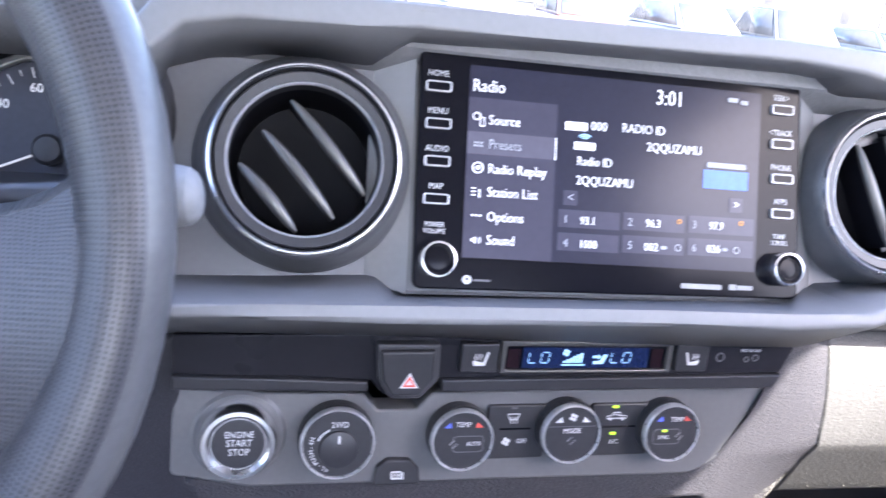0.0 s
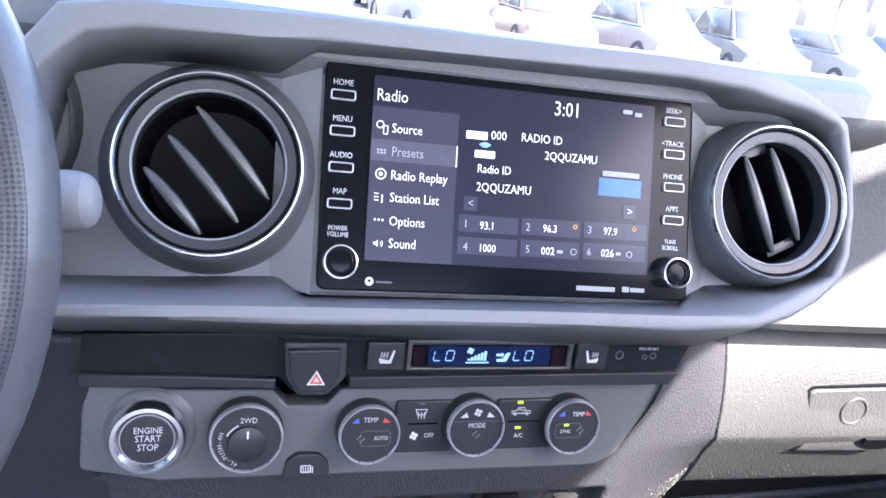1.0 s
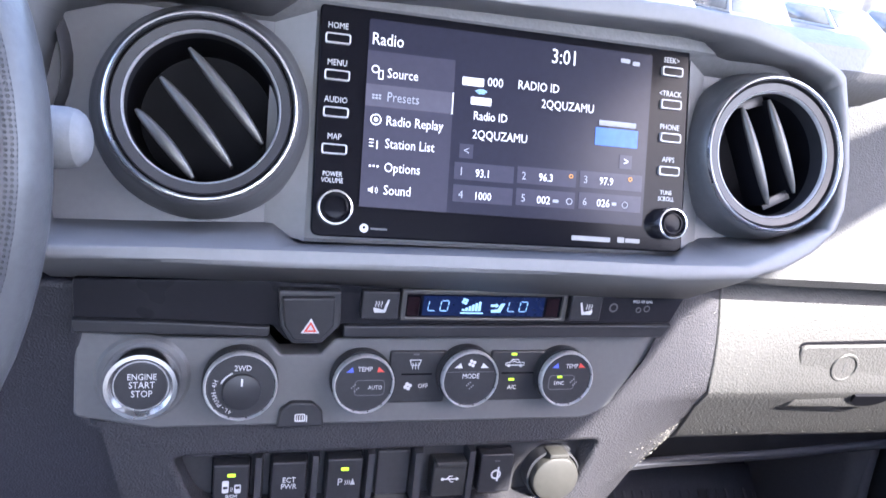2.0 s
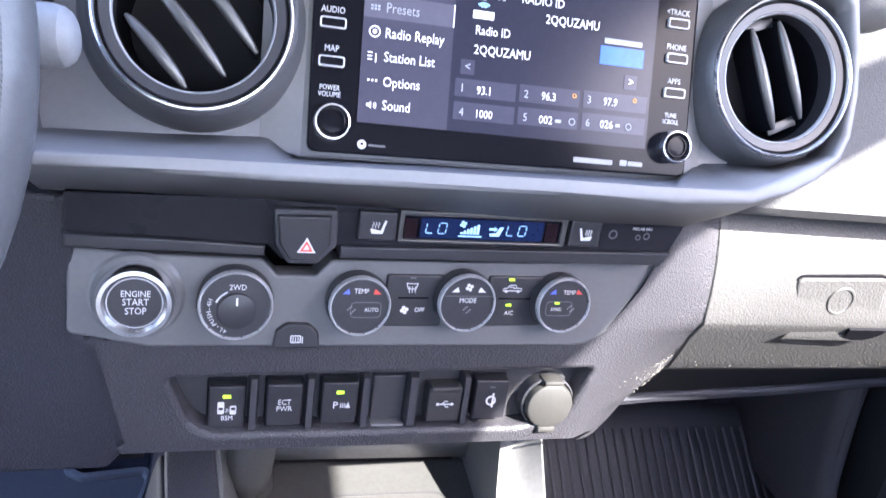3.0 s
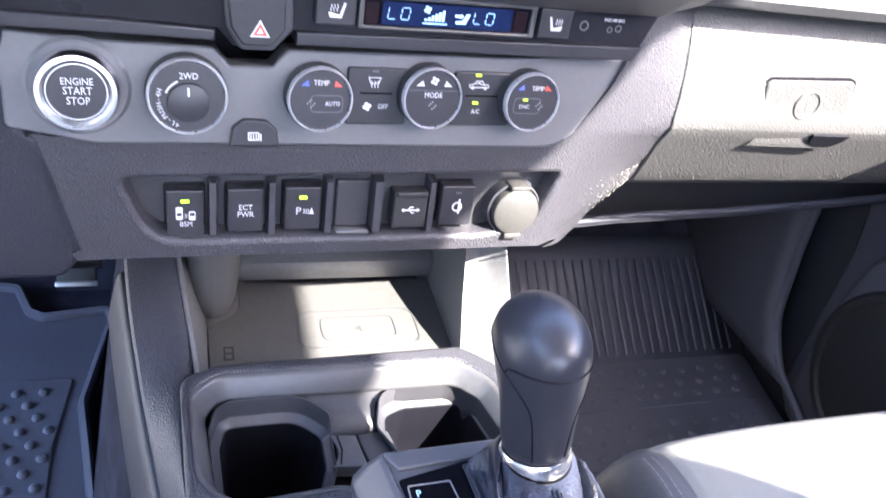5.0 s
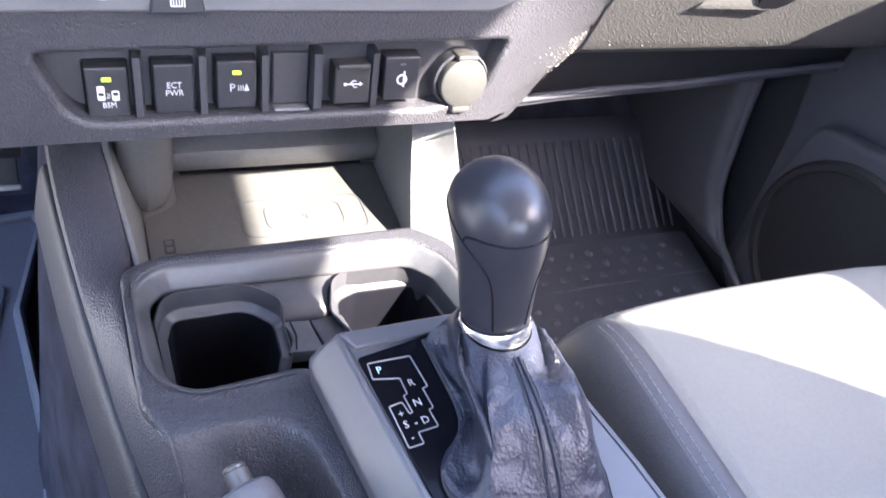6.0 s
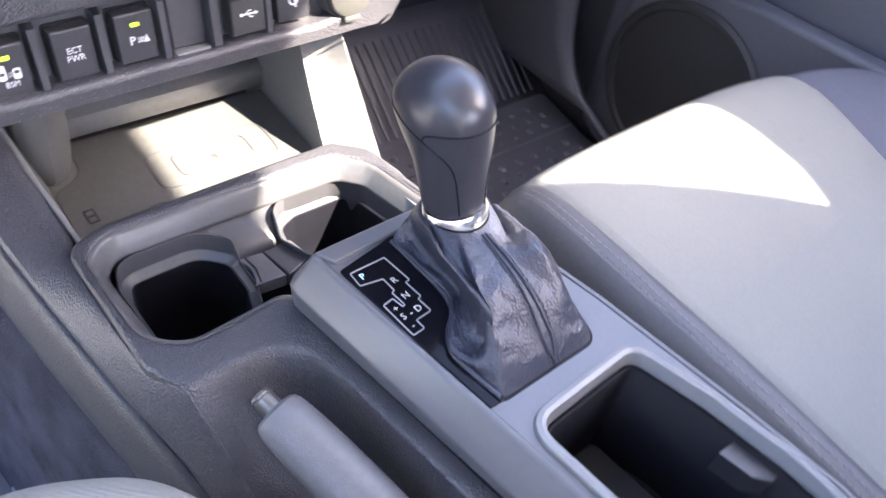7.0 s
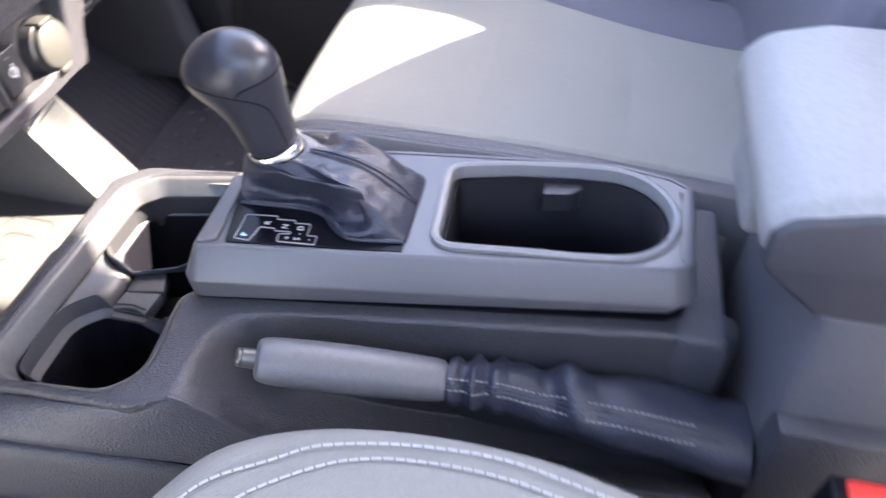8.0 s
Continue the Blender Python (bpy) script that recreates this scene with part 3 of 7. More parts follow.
# right wall
RIGHT = [((0.236, 0.346, 0.409), (0.255, 0.341, 0.400)), ((0.238, 0.33, 0.410), (0.262, 0.32, 0.402)), ((0.245, 0.28, 0.410), (0.262, 0.27, 0.402)), ((0.25, 0.24, 0.410), (0.266, 0.235, 0.402)),
         ((0.2745, 0.0, 0.40), (0.284, 0.0, 0.39)), ((0.2745, -0.12, 0.40), (0.284, -0.12, 0.39))]
rows = []
for a, b in RIGHT:
    a, b = Vector(a), Vector(b)
    k = 0.004 + 0.016 * min(1.0, max(0.0, (a.y - 0.36) / 0.06))
    rows.append([(a.x - 0.002, a.y, 0.33), (a.x - 0.001, a.y, a.z - k), (a.x + 0.004, a.y, a.z - 0.6 * k), (a.x + min(0.018, 0.45 * (b.x - a.x)), a.y, a.z), tuple(b - Vector((0.004, 0, 0))), (b.x, b.y, b.z - 0.005), (b.x + 0.014, b.y, 0.30), (b.x + 0.025, b.y, 0.05)])
part("right_wall", loft(rows, False), TRAY_GREY, console, "grained wall, bright in the sun", solid=0.004)

# leaning post between the cubby and the passenger footwell, its front face in the sun
POST = [(0.30, 0.236, 0.338, 0.249, 0.340, 0.290, 0.333), (0.35, 0.2425, 0.384, 0.2540, 0.3845, 0.2870, 0.3710), (0.40, 0.2480, 0.4265, 0.2600, 0.4265, 0.2835, 0.4050), (0.44, 0.2565, 0.4665, 0.2660, 0.4660, 0.2805, 0.4330), (0.492, 0.2670, 0.5150, 0.2740, 0.5150, 0.2775, 0.4690)]
rows = []
for z, ax, ay, wx, wy, rx, ry in POST:
    w, r = Vector((wx, wy)), Vector((rx, ry))
    near = [w.lerp(r, k) for k in (0.06, 0.5, 0.95)]
    rows.append([(ax + 0.006, 0.56, z), (ax + 0.002, ay + 0.02, z), (ax, ay + 0.002, z), (wx - 0.002, wy, z), *[(q.x, q.y, z) for q in near], (rx + 0.001, ry + 0.003, z), (rx + 0.012, ry + 0.06, z), (rx + 0.02, 0.56, z)])
part("right_post", loft(rows, True, True), TRAY_GREY, console, "smooth leaning post, white in the sun")
def grow(line, d):
    """The outline moved outwards by d, or by d(normal)."""
    n, out = len(line), []
    area = sum(line[i - 1][0] * line[i][1] - line[i][0] * line[i - 1][1] for i in range(n))
    for i in range(n):
        a, b = Vector(line[i - 1]), Vector(line[(i + 1) % n])
        t = (b - a)
        nn = Vector((t.y, -t.x)).normalized() * (1 if area > 0 else -1)
        s = d(nn) if callable(d) else d
        out.append((line[i][0] + nn.x * s, line[i][1] + nn.y * s))
    return out


# cup tray with its rim
TRAY = rounded([(0.026, 0.352), (0.05, 0.362), (0.225, 0.366), (0.248, 0.345), (0.262, 0.25), (0.245, 0.232), (0.12, 0.226), (0.046, 0.222), (0.03, 0.245)], [0.015, 0.01, 0.015, 0.02, 0.01, 0.01, 0.01, 0.012, 0.03])
OPENING = rounded([(0.041, 0.330), (0.052, 0.342), (0.215, 0.340), (0.229, 0.325), (0.243, 0.262), (0.236, 0.243), (0.142, 0.243), (0.126, 0.264), (0.060, 0.259), (0.046, 0.272)], [0.016, 0.014, 0.016, 0.018, 0.016, 0.010, 0.012, 0.024, 0.020, 0.020], 8)
part("tray_rim", plate(TRAY, 0.411, 0.35, [grow(OPENING, 0.0095)], 0.0045, 4, flat=True), GRAINED, console, "grained rim round the cup holders")
rows = [[(x, y, z) for x, y in grow(OPENING, k)] for k, z in ((0.0125, 0.4075), (0.0105, 0.4100), (0.0085, 0.4096), (0.0070, 0.4080), (0.0010, 0.3970), (0.0, 0.3950))]
part("rim_chamfer", loft(rows, True, False), CHAMFER, console, "smooth sloping inner edge", solid=0.002)
rows = [[(x, y, z) for x, y in grow(OPENING, k)] for k, z in ((0.004, 0.3966), (0.0022, 0.3960), (0.0022, 0.385), (0.003, 0.345))]
part("inner_wall", loft(rows, True, False), SMOOTH_DARK, console, "dark inner wall of the tray", solid=0.002)
CUP_A = rounded([(0.0440, 0.318), (0.0500, 0.3405), (0.1040, 0.3415), (0.1225, 0.322), (0.1225, 0.292), (0.1130, 0.2625), (0.0600, 0.2600), (0.0460, 0.274)], [0.016, 0.018, 0.034, 0.016, 0.024, 0.018, 0.020, 0.022], 8)
CUP_B = rounded([(0.1560, 0.318), (0.1590, 0.337), (0.1780, 0.3450), (0.2200, 0.3450), (0.2340, 0.335), (0.2440, 0.290), (0.2400, 0.262), (0.2300, 0.2440), (0.1850, 0.2440), (0.1680, 0.287)], [0.014, 0.018, 0.020, 0.018, 0.022, 0.03, 0.018, 0.016, 0.024, 0.024], 8)
part("tray_floor", plate(rounded([(0.03, 0.36), (0.245, 0.36), (0.25, 0.235), (0.035, 0.235)], 0.01), 0.346, 0.340, [grow(CUP_A, -0.006), grow(CUP_B, -0.006)], 0.001, 1, flat=True), BUTTON, console)


def blend(v, a, b):
    """A soft step from 0 at a to 1 at b."""
    t = min(1.0, max(0.0, (v - a) / (b - a)))
    return t * t * (3 - 2 * t)


def cup_wall(line, brow):
    """A stepped cup holder: an upright wall, a sloping ledge and a deep well; brow(x, y): height of its upper edge."""
    rows = [[(x, y, brow(x, y)) for x, y in grow(line, 0.0016)], [(x, y, brow(x, y) + 0.0006) for x, y in grow(line, 0.0006)], [(x, y, brow(x, y) - 0.0004) for x, y in line]]
    for k, z in ((0.0, 0.3812), (-0.0008, 0.3798), (-0.0050, 0.3768), (-0.0060, 0.3755), (-0.0064, 0.3735), (-0.0075, 0.345), (-0.0095, 0.300), (-0.0140, 0.2945)):
        rows.append([(x, y, min(z, brow(x, y) - 0.0012)) for x, y in grow(line, k)])
    return loft(rows, True, False)


for line, brow in ((CUP_A, lambda x, y: 0.3945 - 0.0172 * blend(x, 0.112, 0.121) * blend(-y, -0.325, -0.314)),
                   (CUP_B, lambda x, y: 0.3945 - 0.0105 * blend(-x, -0.176, -0.166) * blend(-y, -0.326, -0.316))):
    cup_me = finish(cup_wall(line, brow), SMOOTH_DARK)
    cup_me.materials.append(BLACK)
    # deep shade of the well is put into the colour: black below the ledge
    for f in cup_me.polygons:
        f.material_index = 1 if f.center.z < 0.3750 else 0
    cup = part("cup_holder", cup_me, SMOOTH_DARK, console, "stepped dark cup holder, well blackened for shade", solid=0.0012)
    part("rubber_base", plate(grow(line, -0.010), 0.2962, 0.288, flat=True), RUBBER, cup)


def hollow_tab(x0, x1, y0, y1, z0, z1, dip, skew=0.0):
    """A block with one side hollowed to follow a cup."""
    side = [(x0 + dip * math.sin(math.pi * k / 8), y0 + (y1 - y0) * k / 8) for k in range(9)]
    return plate(side + [(x1, y1 + skew), (x1 + 0.004, y0 + skew)], z1, z0, (), 0.0010, 2, flat=True)


part("cup_tab", hollow_tab(0.1215, 0.1400, 0.2915, 0.3180, 0.368, 0.3795, 0.0045, -0.002), CHAMFER, console, "hollow sided tab between the cups")
part("tab_groove", plate([(0.1258, 0.2925), (0.1270, 0.2925), (0.1295, 0.3045), (0.1278, 0.3165), (0.1266, 0.3165), (0.1282, 0.3045)], 0.3799, 0.378, flat=True), BLACK, console)
part("tray_bridge", plate(rounded([(0.1412, 0.3165), (0.1630, 0.3185), (0.1655, 0.3075), (0.1680, 0.2970), (0.1465, 0.2895)], [0.001, 0.002, 0.004, 0.002, 0.001]), 0.3785, 0.366, (), 0.0009, 2, flat=True), SMOOTH_DARK, console, "flat bridge between the cups")
rows = []
for y, z in ((0.3190, 0.3775), (0.3200, 0.3810), (0.3260, 0.3855), (0.3340, 0.3890), (0.3400, 0.3905), (0.3445, 0.3930)):
    xl = float(np.interp(y, (0.320, 0.326, 0.334, 0.3415), (0.1236, 0.1205, 0.1125, 0.0990)))
    xr = float(np.interp(y, (0.318, 0.333, 0.338, 0.3445), (0.1548, 0.1570, 0.1600, 0.1720)))
    rows.append([(xl, y, 0.36), (xl, y, z - 0.0012), (xl + 0.0012, y, z), (0.5 * (xl + xr), y, z - 0.0004), (xr - 0.0012, y, z), (xr, y, z - 0.0012), (xr, y, 0.36)])
part("tray_step", loft(rows, True, True), SMOOTH_DARK, console, "sloping step behind the bridge")
part("pit_block", box(0.1235, 0.1310, 0.2715, 0.2790, 0.345, 0.3720, 0.001), SMOOTH_DARK, console, "small block in the pit before the bridge")

# recess of the parking brake
HOLLOW_Y = (-0.12, 0.05, 0.13, 0.165, 0.185, 0.200, 0.212, 0.2195, 0.2235, 0.2270, 0.240, 0.246)
HOLLOW_Z = (0.306, 0.312, 0.324, 0.3400, 0.3590, 0.3800, 0.3970, 0.4068, 0.4106, 0.4113, 0.4112, 0.4102)


def hollow_z(y):
    return float(np.interp(y, HOLLOW_Y, HOLLOW_Z))


rows = []
for y in (0.246, 0.240, 0.234, 0.2290, 0.2262, 0.2240, 0.2215, 0.2180, 0.212, 0.206, 0.200, 0.192, 0.183, 0.172, 0.158, 0.14, 0.11, 0.07, 0.02, -0.04, -0.12):
    xl = float(np.interp(y, (-0.12, 0.10, 0.17, 0.195, 0.218, 0.225, 0.24), (0.088, 0.0635, 0.0525, 0.0488, 0.0448, 0.0425, 0.034)))
    edge = float(np.interp(y, (-0.12, 0.10, 0.17, 0.195, 0.212, 0.2195, 0.2240, 0.24), (0.335, 0.348, 0.358, 0.380, 0.3985, 0.4074, 0.4108, 0.4110)))
    xr = 0.1095 + (0.24 - y) * 0.150
    row = [(xl - 0.0012, y, edge - 0.010), (xl - 0.0008, y, edge - 0.0012), (xl + 0.0002, y, edge)]
    for k in range(1, 27):
        x = xl + (xr + 0.002 - xl) * (k / 26) ** 0.5
        bow = 0.020 * max(0.0, (x - (xr - 0.026)) / 0.026) ** 2       # the crest turns back along the trim
        low = hollow_z(min(0.24, max(y, y + bow))) if y > 0.15 else hollow_z(y)
        lift = 1.0 - blend(xr - x, -0.0010, 0.0062)
        z = low + (0.4112 - low) * lift
        z = max(z, edge - 0.9 * (x - xl))
        row.append((x, y, min(0.4112 if y < 0.243 else 0.4102, z)))
    top = 0.4112 if y < 0.243 else 0.4102
    row += [(xr + 0.010, y, top), (xr + 0.026, y, top)]
    rows.append(row)
# ridge added along the hollow's left edge so that it catches a bright line
part("recess_edge", tube(spline([Vector((x, y, z)) for x, y, z in ((0.0418, 0.2262, 0.4098), (0.0430, 0.2215, 0.4074), (0.0452, 0.212, 0.3976), (0.0487, 0.195, 0.3792), (0.0524, 0.17, 0.3574), (0.0580, 0.135, 0.3524), (0.0634, 0.10, 0.3474))], 4), 0.0013, 10), GRAINED, console, "thin ridge added to catch a highlight along the hollow")
part("brake_recess", loft(rows, False), GRAINED, console, "grained hollow for the parking brake", solid=0.004, smooth=1)

# trim shell round the gear lever and the rear tray
TOP = rounded([(0.131, 0.243), (0.206, 0.245), (0.249, 0.20), (0.263, 0.13), (0.277, 0.03), (0.283, -0.03), (0.276, -0.068), (0.266, -0.084), (0.184, -0.082), (0.178, -0.07)],
              [0.004, 0.004, 0.02, 0.05, 0.05, 0.04, 0.015, 0.008, 0.012, 0.01], 6)
REAR = [(0.169, 0.0865), (0.249, 0.091), (0.262, 0.045), (0.2695, -0.002)] + [
    (0.2262 + 0.0445 * math.cos(a), -0.0235 + 0.0450 * math.sin(a)) for a in (radians(4 - 11 * k) for k in range(17))] + [(0.1785, -0.005), (0.1755, 0.03)]
REAR = rounded(REAR, [0.012, 0.012] + [0.0] * (len(REAR) - 2), 6)
BOOT = rounded([(0.1640, 0.1075), (0.235, 0.109), (0.241, 0.13), (0.236, 0.20), (0.205, 0.236), (0.1775, 0.228), (0.1820, 0.174), (0.1585, 0.147)], [0.004, 0.010, 0.02, 0.03, 0.012, 0.006, 0.016, 0.012], 6)
GATE = rounded([(0.1390, 0.2235), (0.1830, 0.2320), (0.1850, 0.174), (0.1635, 0.147), (0.1660, 0.1070), (0.1553, 0.1070)], [0.002, 0.003, 0.01, 0.012, 0.001, 0.001], 5)



edge_in = lambda n: -0.0040 - 0.0050 * blend(-n.y, 0.5, 0.95)      # the border is wider at the rear
shell = part("shell_top", plate(grow(TOP, lambda n: edge_in(n) - 0.0010), 0.4507, 0.444, [REAR], 0.0009, 2, flat=True), SHELL, console, "satin grey trim")
part("cross_seam", plate([(0.1545, 0.1060), (0.2560, 0.1066), (0.2561, 0.1059), (0.1546, 0.1053)], 0.45065, 0.449, flat=True), BLACK, console, "dark seam across the trim")
wide = lambda n: 0.011 * max(0.0, -n.x) + 0.002
slot = lambda y: 0.0024 * blend(-y, -0.2295, -0.2280) + 0.0105 * blend(-y, 0.050, 0.088)       # a slot opens under the side, past the front corner
rows = [[(x, y, 0.4440) for x, y in grow(TOP, edge_in)], [(x, y, 0.4498) for x, y in grow(TOP, edge_in)], [(x, y, 0.4514) for x, y in grow(TOP, lambda n: edge_in(n) + 0.0007)], [(x, y, 0.4517) for x, y in grow(TOP, -0.0018)], [(x, y, 0.4511) for x, y in grow(TOP, -0.0004)],
        [(x, y, 0.4492) for x, y in grow(TOP, 0.0008)], [(x, y, 0.4480) for x, y in grow(TOP, lambda n: 0.065 * wide(n) + 0.0008)], [(x, y, 0.4400) for x, y in grow(TOP, lambda n: 0.52 * wide(n) + 0.0008)], [(x, y, 0.4318) for x, y in grow(TOP, lambda n: 0.955 * wide(n))], [(x, y, 0.4308) for x, y in grow(TOP, lambda n: 0.995 * wide(n))], [(x, y, 0.4298) for x, y in grow(TOP, lambda n: wide(n) + 0.0001)], [(x, y, 0.4285) for x, y in grow(TOP, wide)],
        [(x, y, 0.4150 + slot(y)) for x, y in grow(TOP, lambda n: 0.86 * wide(n))], [(x, y, 0.4140 + slot(y)) for x, y in grow(TOP, lambda n: 0.84 * wide(n))], [(x, y, 0.4120 + slot(y)) for x, y in grow(TOP, lambda n: 0.70 * wide(n))], [(x, y, 0.4105 + slot(y)) for x, y in grow(TOP, lambda n: 0.3 * wide(n))]]
part("shell_side", loft(rows, True, False), SHELL, console, "satin grey side of the trim")
part("shadow_gap", plate(grow(TOP, lambda n: wide(n) - 0.004), 0.413, 0.405, (grow(REAR, 0.004),), flat=True), BLACK, console)
rim_out = grow(REAR, 0.0065)
rows = [[(x, y, 0.4505) for x, y in rim_out], [(x, y, 0.4535) for x, y in grow(REAR, 0.0055)], [(x, y, 0.4545) for x, y in grow(REAR, 0.003)], [(x, y, 0.4535) for x, y in grow(REAR, 0.0005)],
        [(x, y, 0.447) for x, y in grow(REAR, -0.001)], [(x, y, 0.44) for x, y in grow(REAR, -0.002)]]
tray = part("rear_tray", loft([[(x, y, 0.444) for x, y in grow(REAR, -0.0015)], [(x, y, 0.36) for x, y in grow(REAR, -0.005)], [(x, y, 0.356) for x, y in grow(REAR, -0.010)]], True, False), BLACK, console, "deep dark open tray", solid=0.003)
part("tray_bottom", plate(grow(REAR, -0.006), 0.358, 0.352, flat=True), BUTTON, tray)
part("rim", loft(rows, True, False), RIM_SATIN, tray, "silver rim", solid=0.0015)
part("grip_tab", loft([[(0.2480, 0.0230, z), (0.2660, 0.0220, z), (0.2700, -0.0040, z), (0.2600, -0.0040, z), (0.2520, 0.0040, z)] for z in (0.425, 0.4405, 0.4412)], True, True), BUTTON, tray, "dark tab under the rim")
part("divider", box(0.2110, 0.2190, 0.0130, 0.0210, 0.356, 0.4150, 0.002), BUTTON, tray, "small upright block")
part("liner", plate(rounded([(0.176, 0.080), (0.244, 0.083), (0.250, 0.026), (0.184, 0.022)], 0.006), 0.366, 0.357, (), 0.001, 2, flat=True), BUTTON, tray, "raised floor of the front half")
part("tunnel", box(0.13, 0.268, -0.12, 0.24, 0.05, 0.352), GRAINED, console)
part("front_cover", plate([(0.196, 0.2385), (0.216, 0.2385), (0.216, 0.2325), (0.196, 0.2325)], 0.4520, 0.4500, (), 0.0005, 1, flat=True), SHELL, console, "small shift lock cover")
part("rear_strip", loft([[(x, -0.078, 0.405), (x, -0.080, 0.4115 - k), (x, -0.104, 0.4135 - k), (x, -0.1095, 0.4125 - k), (x, -0.1125, 0.4085 - k), (x, -0.1135, 0.395), (x, -0.1140, 0.28), (x, -0.090, 0.28)] for x, k in ((0.1560, 0.004), (0.1580, 0.0012), (0.1610, 0.0), (0.225, 0.0), (0.288, 0.0), (0.293, 0.002), (0.295, 0.006))], True, True), SIDE_GRAIN, console, "grey strip of the console behind the trim")
part("console_rear", box(0.10, 0.30, -0.22, -0.14, 0.05, 0.405, 0.006), GRAINED, console)

# charging cubby
part("cubby_back", loft([[(x, 0.515, 0.36), (x, 0.517, 0.374), (x, 0.530, 0.378), (x, 0.545, 0.382), (x, 0.55, 0.50)] for x in (0.02, 0.16, 0.27)], False), TRAY_GREY, console, "dark back of the cubby", solid=0.004)
part("cubby_column", loft([[(0.030, y0 + 0.0, z), (0.052, y0 - 0.003, z), (0.066, y0 + 0.006, z), (0.073, y0 + 0.02, z), (0.074, y0 + 0.06, z), (0.03, y0 + 0.06, z)] for z, y0 in ((0.345, 0.462), (0.42, 0.452), (0.50, 0.442))], True), CHARGER, console, "rounded dark column", smooth=2)
part("cubby_foot", plate(rounded([(0.030, 0.450), (0.052, 0.452), (0.076, 0.474), (0.080, 0.530), (0.030, 0.530)], 0.006), 0.3530, 0.344, (), 0.001, 2, flat=True), TRAY_GREY, console, "grey foot of the column")
part("cubby_left", loft([[(x, y, z), (x + 0.003, y, z - 0.001), (0.0455, y, 0.360), (0.0465, y, 0.350)] for x, y, z in ((0.038, 0.348, 0.397), (0.0355, 0.375, 0.4), (0.0295, 0.42, 0.414), (0.024, 0.46, 0.434), (0.019, 0.49, 0.450))], False), TRAY_GREY, console, "pale inner strip of the cubby", solid=0.003)
part("cubby_roof", box(0.0, 0.30, 0.425, 0.56, 0.497, 0.503), BLACK, console)
part("lower_tunnel", box(0.0, 0.30, 0.36, 0.98, 0.02, 0.335, 0.01), GRAINED, console)

charger = thing("wireless_charger", pose(0.145, 0.455, 0.352), "pale grey wireless charging pad in the cubby", "charger")
part("pad", plate(rounded([(-0.098, -0.075), (0.100, -0.075), (0.112, -0.03), (0.124, 0.06), (-0.072, 0.06), (-0.072, 0.022), (-0.098, 0.008)], [0.002, 0.002, 0.01, 0.005, 0.004, 0.02, 0.01]), 0.002, -0.012, (), 0.001, 1, flat=True), CHARGER, charger)
for s, w in ((1.0, 0.0016), (0.62, 0.0013)):
    cx, cy = 0.025, -0.004
    o = rounded([(cx - 0.052 * s, cy + 0.023 * s), (cx + 0.052 * s, cy + 0.023 * s), (cx + 0.052 * s, cy - 0.023 * s), (cx - 0.052 * s, cy - 0.023 * s)], 0.013 * s)
    part("raised_line", plate(o, 0.0027, 0.001, [grow(o, -w)], flat=True), CHAMFER, charger)
me = words("q", 0.010, 0, 0, 0)
me.transform(Matrix.Translation((0.025, -0.004, 0.0026)) @ Matrix.Rotation(radians(-90), 4, "X"))
part("mark", me, CHAMFER, charger)
part("icon", plate(rect(-0.087, -0.034, -0.079, -0.019, 0.001), 0.0024, 0.001, [rect(-0.0855, -0.0255, -0.0805, -0.0205), rect(-0.0855, -0.0325, -0.0805, -0.0275)], flat=True), RUBBER, charger)

# ---- gear lever ----
lever = thing("gear_lever", HERE, "grey leather gear knob on a wrinkled black leather boot", "gear lever")
AX0, AX1 = Vector((0.206, 0.209, 0.484)), Vector((0.197, 0.233, 0.574))
axis = (AX1 - AX0).normalized()
side = axis.cross(Vector((0, 1, 0))).normalized()
front = side.cross(axis).normalized()
if front.y < 0:
    side, front = -side, -front


def knob_ring(h, rx, back, fore, n=36):
    c = AX0 + axis * h
    return [tuple(c + side * rx * math.cos(a) + front * (fore if math.sin(a) > 0 else back) * math.sin(a)) for a in (2 * math.pi * k / n for k in range(n))]


# height, half width, reach to the back and to the front
prof = [(0.002, 0.0165, 0.0165, 0.0165), (0.004, 0.0184, 0.0184, 0.0184), (0.014, 0.0193, 0.0195, 0.0190), (0.024, 0.0199, 0.0213, 0.0188), (0.034, 0.0207, 0.0238, 0.0196), (0.042, 0.0217, 0.0262, 0.0232), (0.048, 0.0224, 0.0277, 0.0282),
        (0.054, 0.0230, 0.0290, 0.0336), (0.060, 0.0234, 0.0301, 0.0366), (0.0655, 0.0234, 0.0304, 0.0372), (0.071, 0.0227, 0.0296, 0.0350), (0.0765, 0.0209, 0.0270, 0.0305), (0.0815, 0.0180, 0.0228, 0.0250), (0.0860, 0.0134, 0.0166, 0.0180), (0.0890, 0.0080, 0.0098, 0.0105), (0.0905, 0.0030, 0.0036, 0.0040), (0.0907, 0.0008, 0.0008, 0.0008)]
part("knob", loft([knob_ring(*p) for p in prof], True, True), KNOB, lever, "smooth dark grey knob with a stitched-in cap", smooth=1)
part("collar", loft([knob_ring(h, r, r, r) for h, r in ((-0.008, 0.016), (-0.007, 0.019), (0.001, 0.0195), (0.003, 0.0185), (0.003, 0.014))], True, True), CHROME, lever, "bright chrome collar")
rows, N, base = [], 112, []


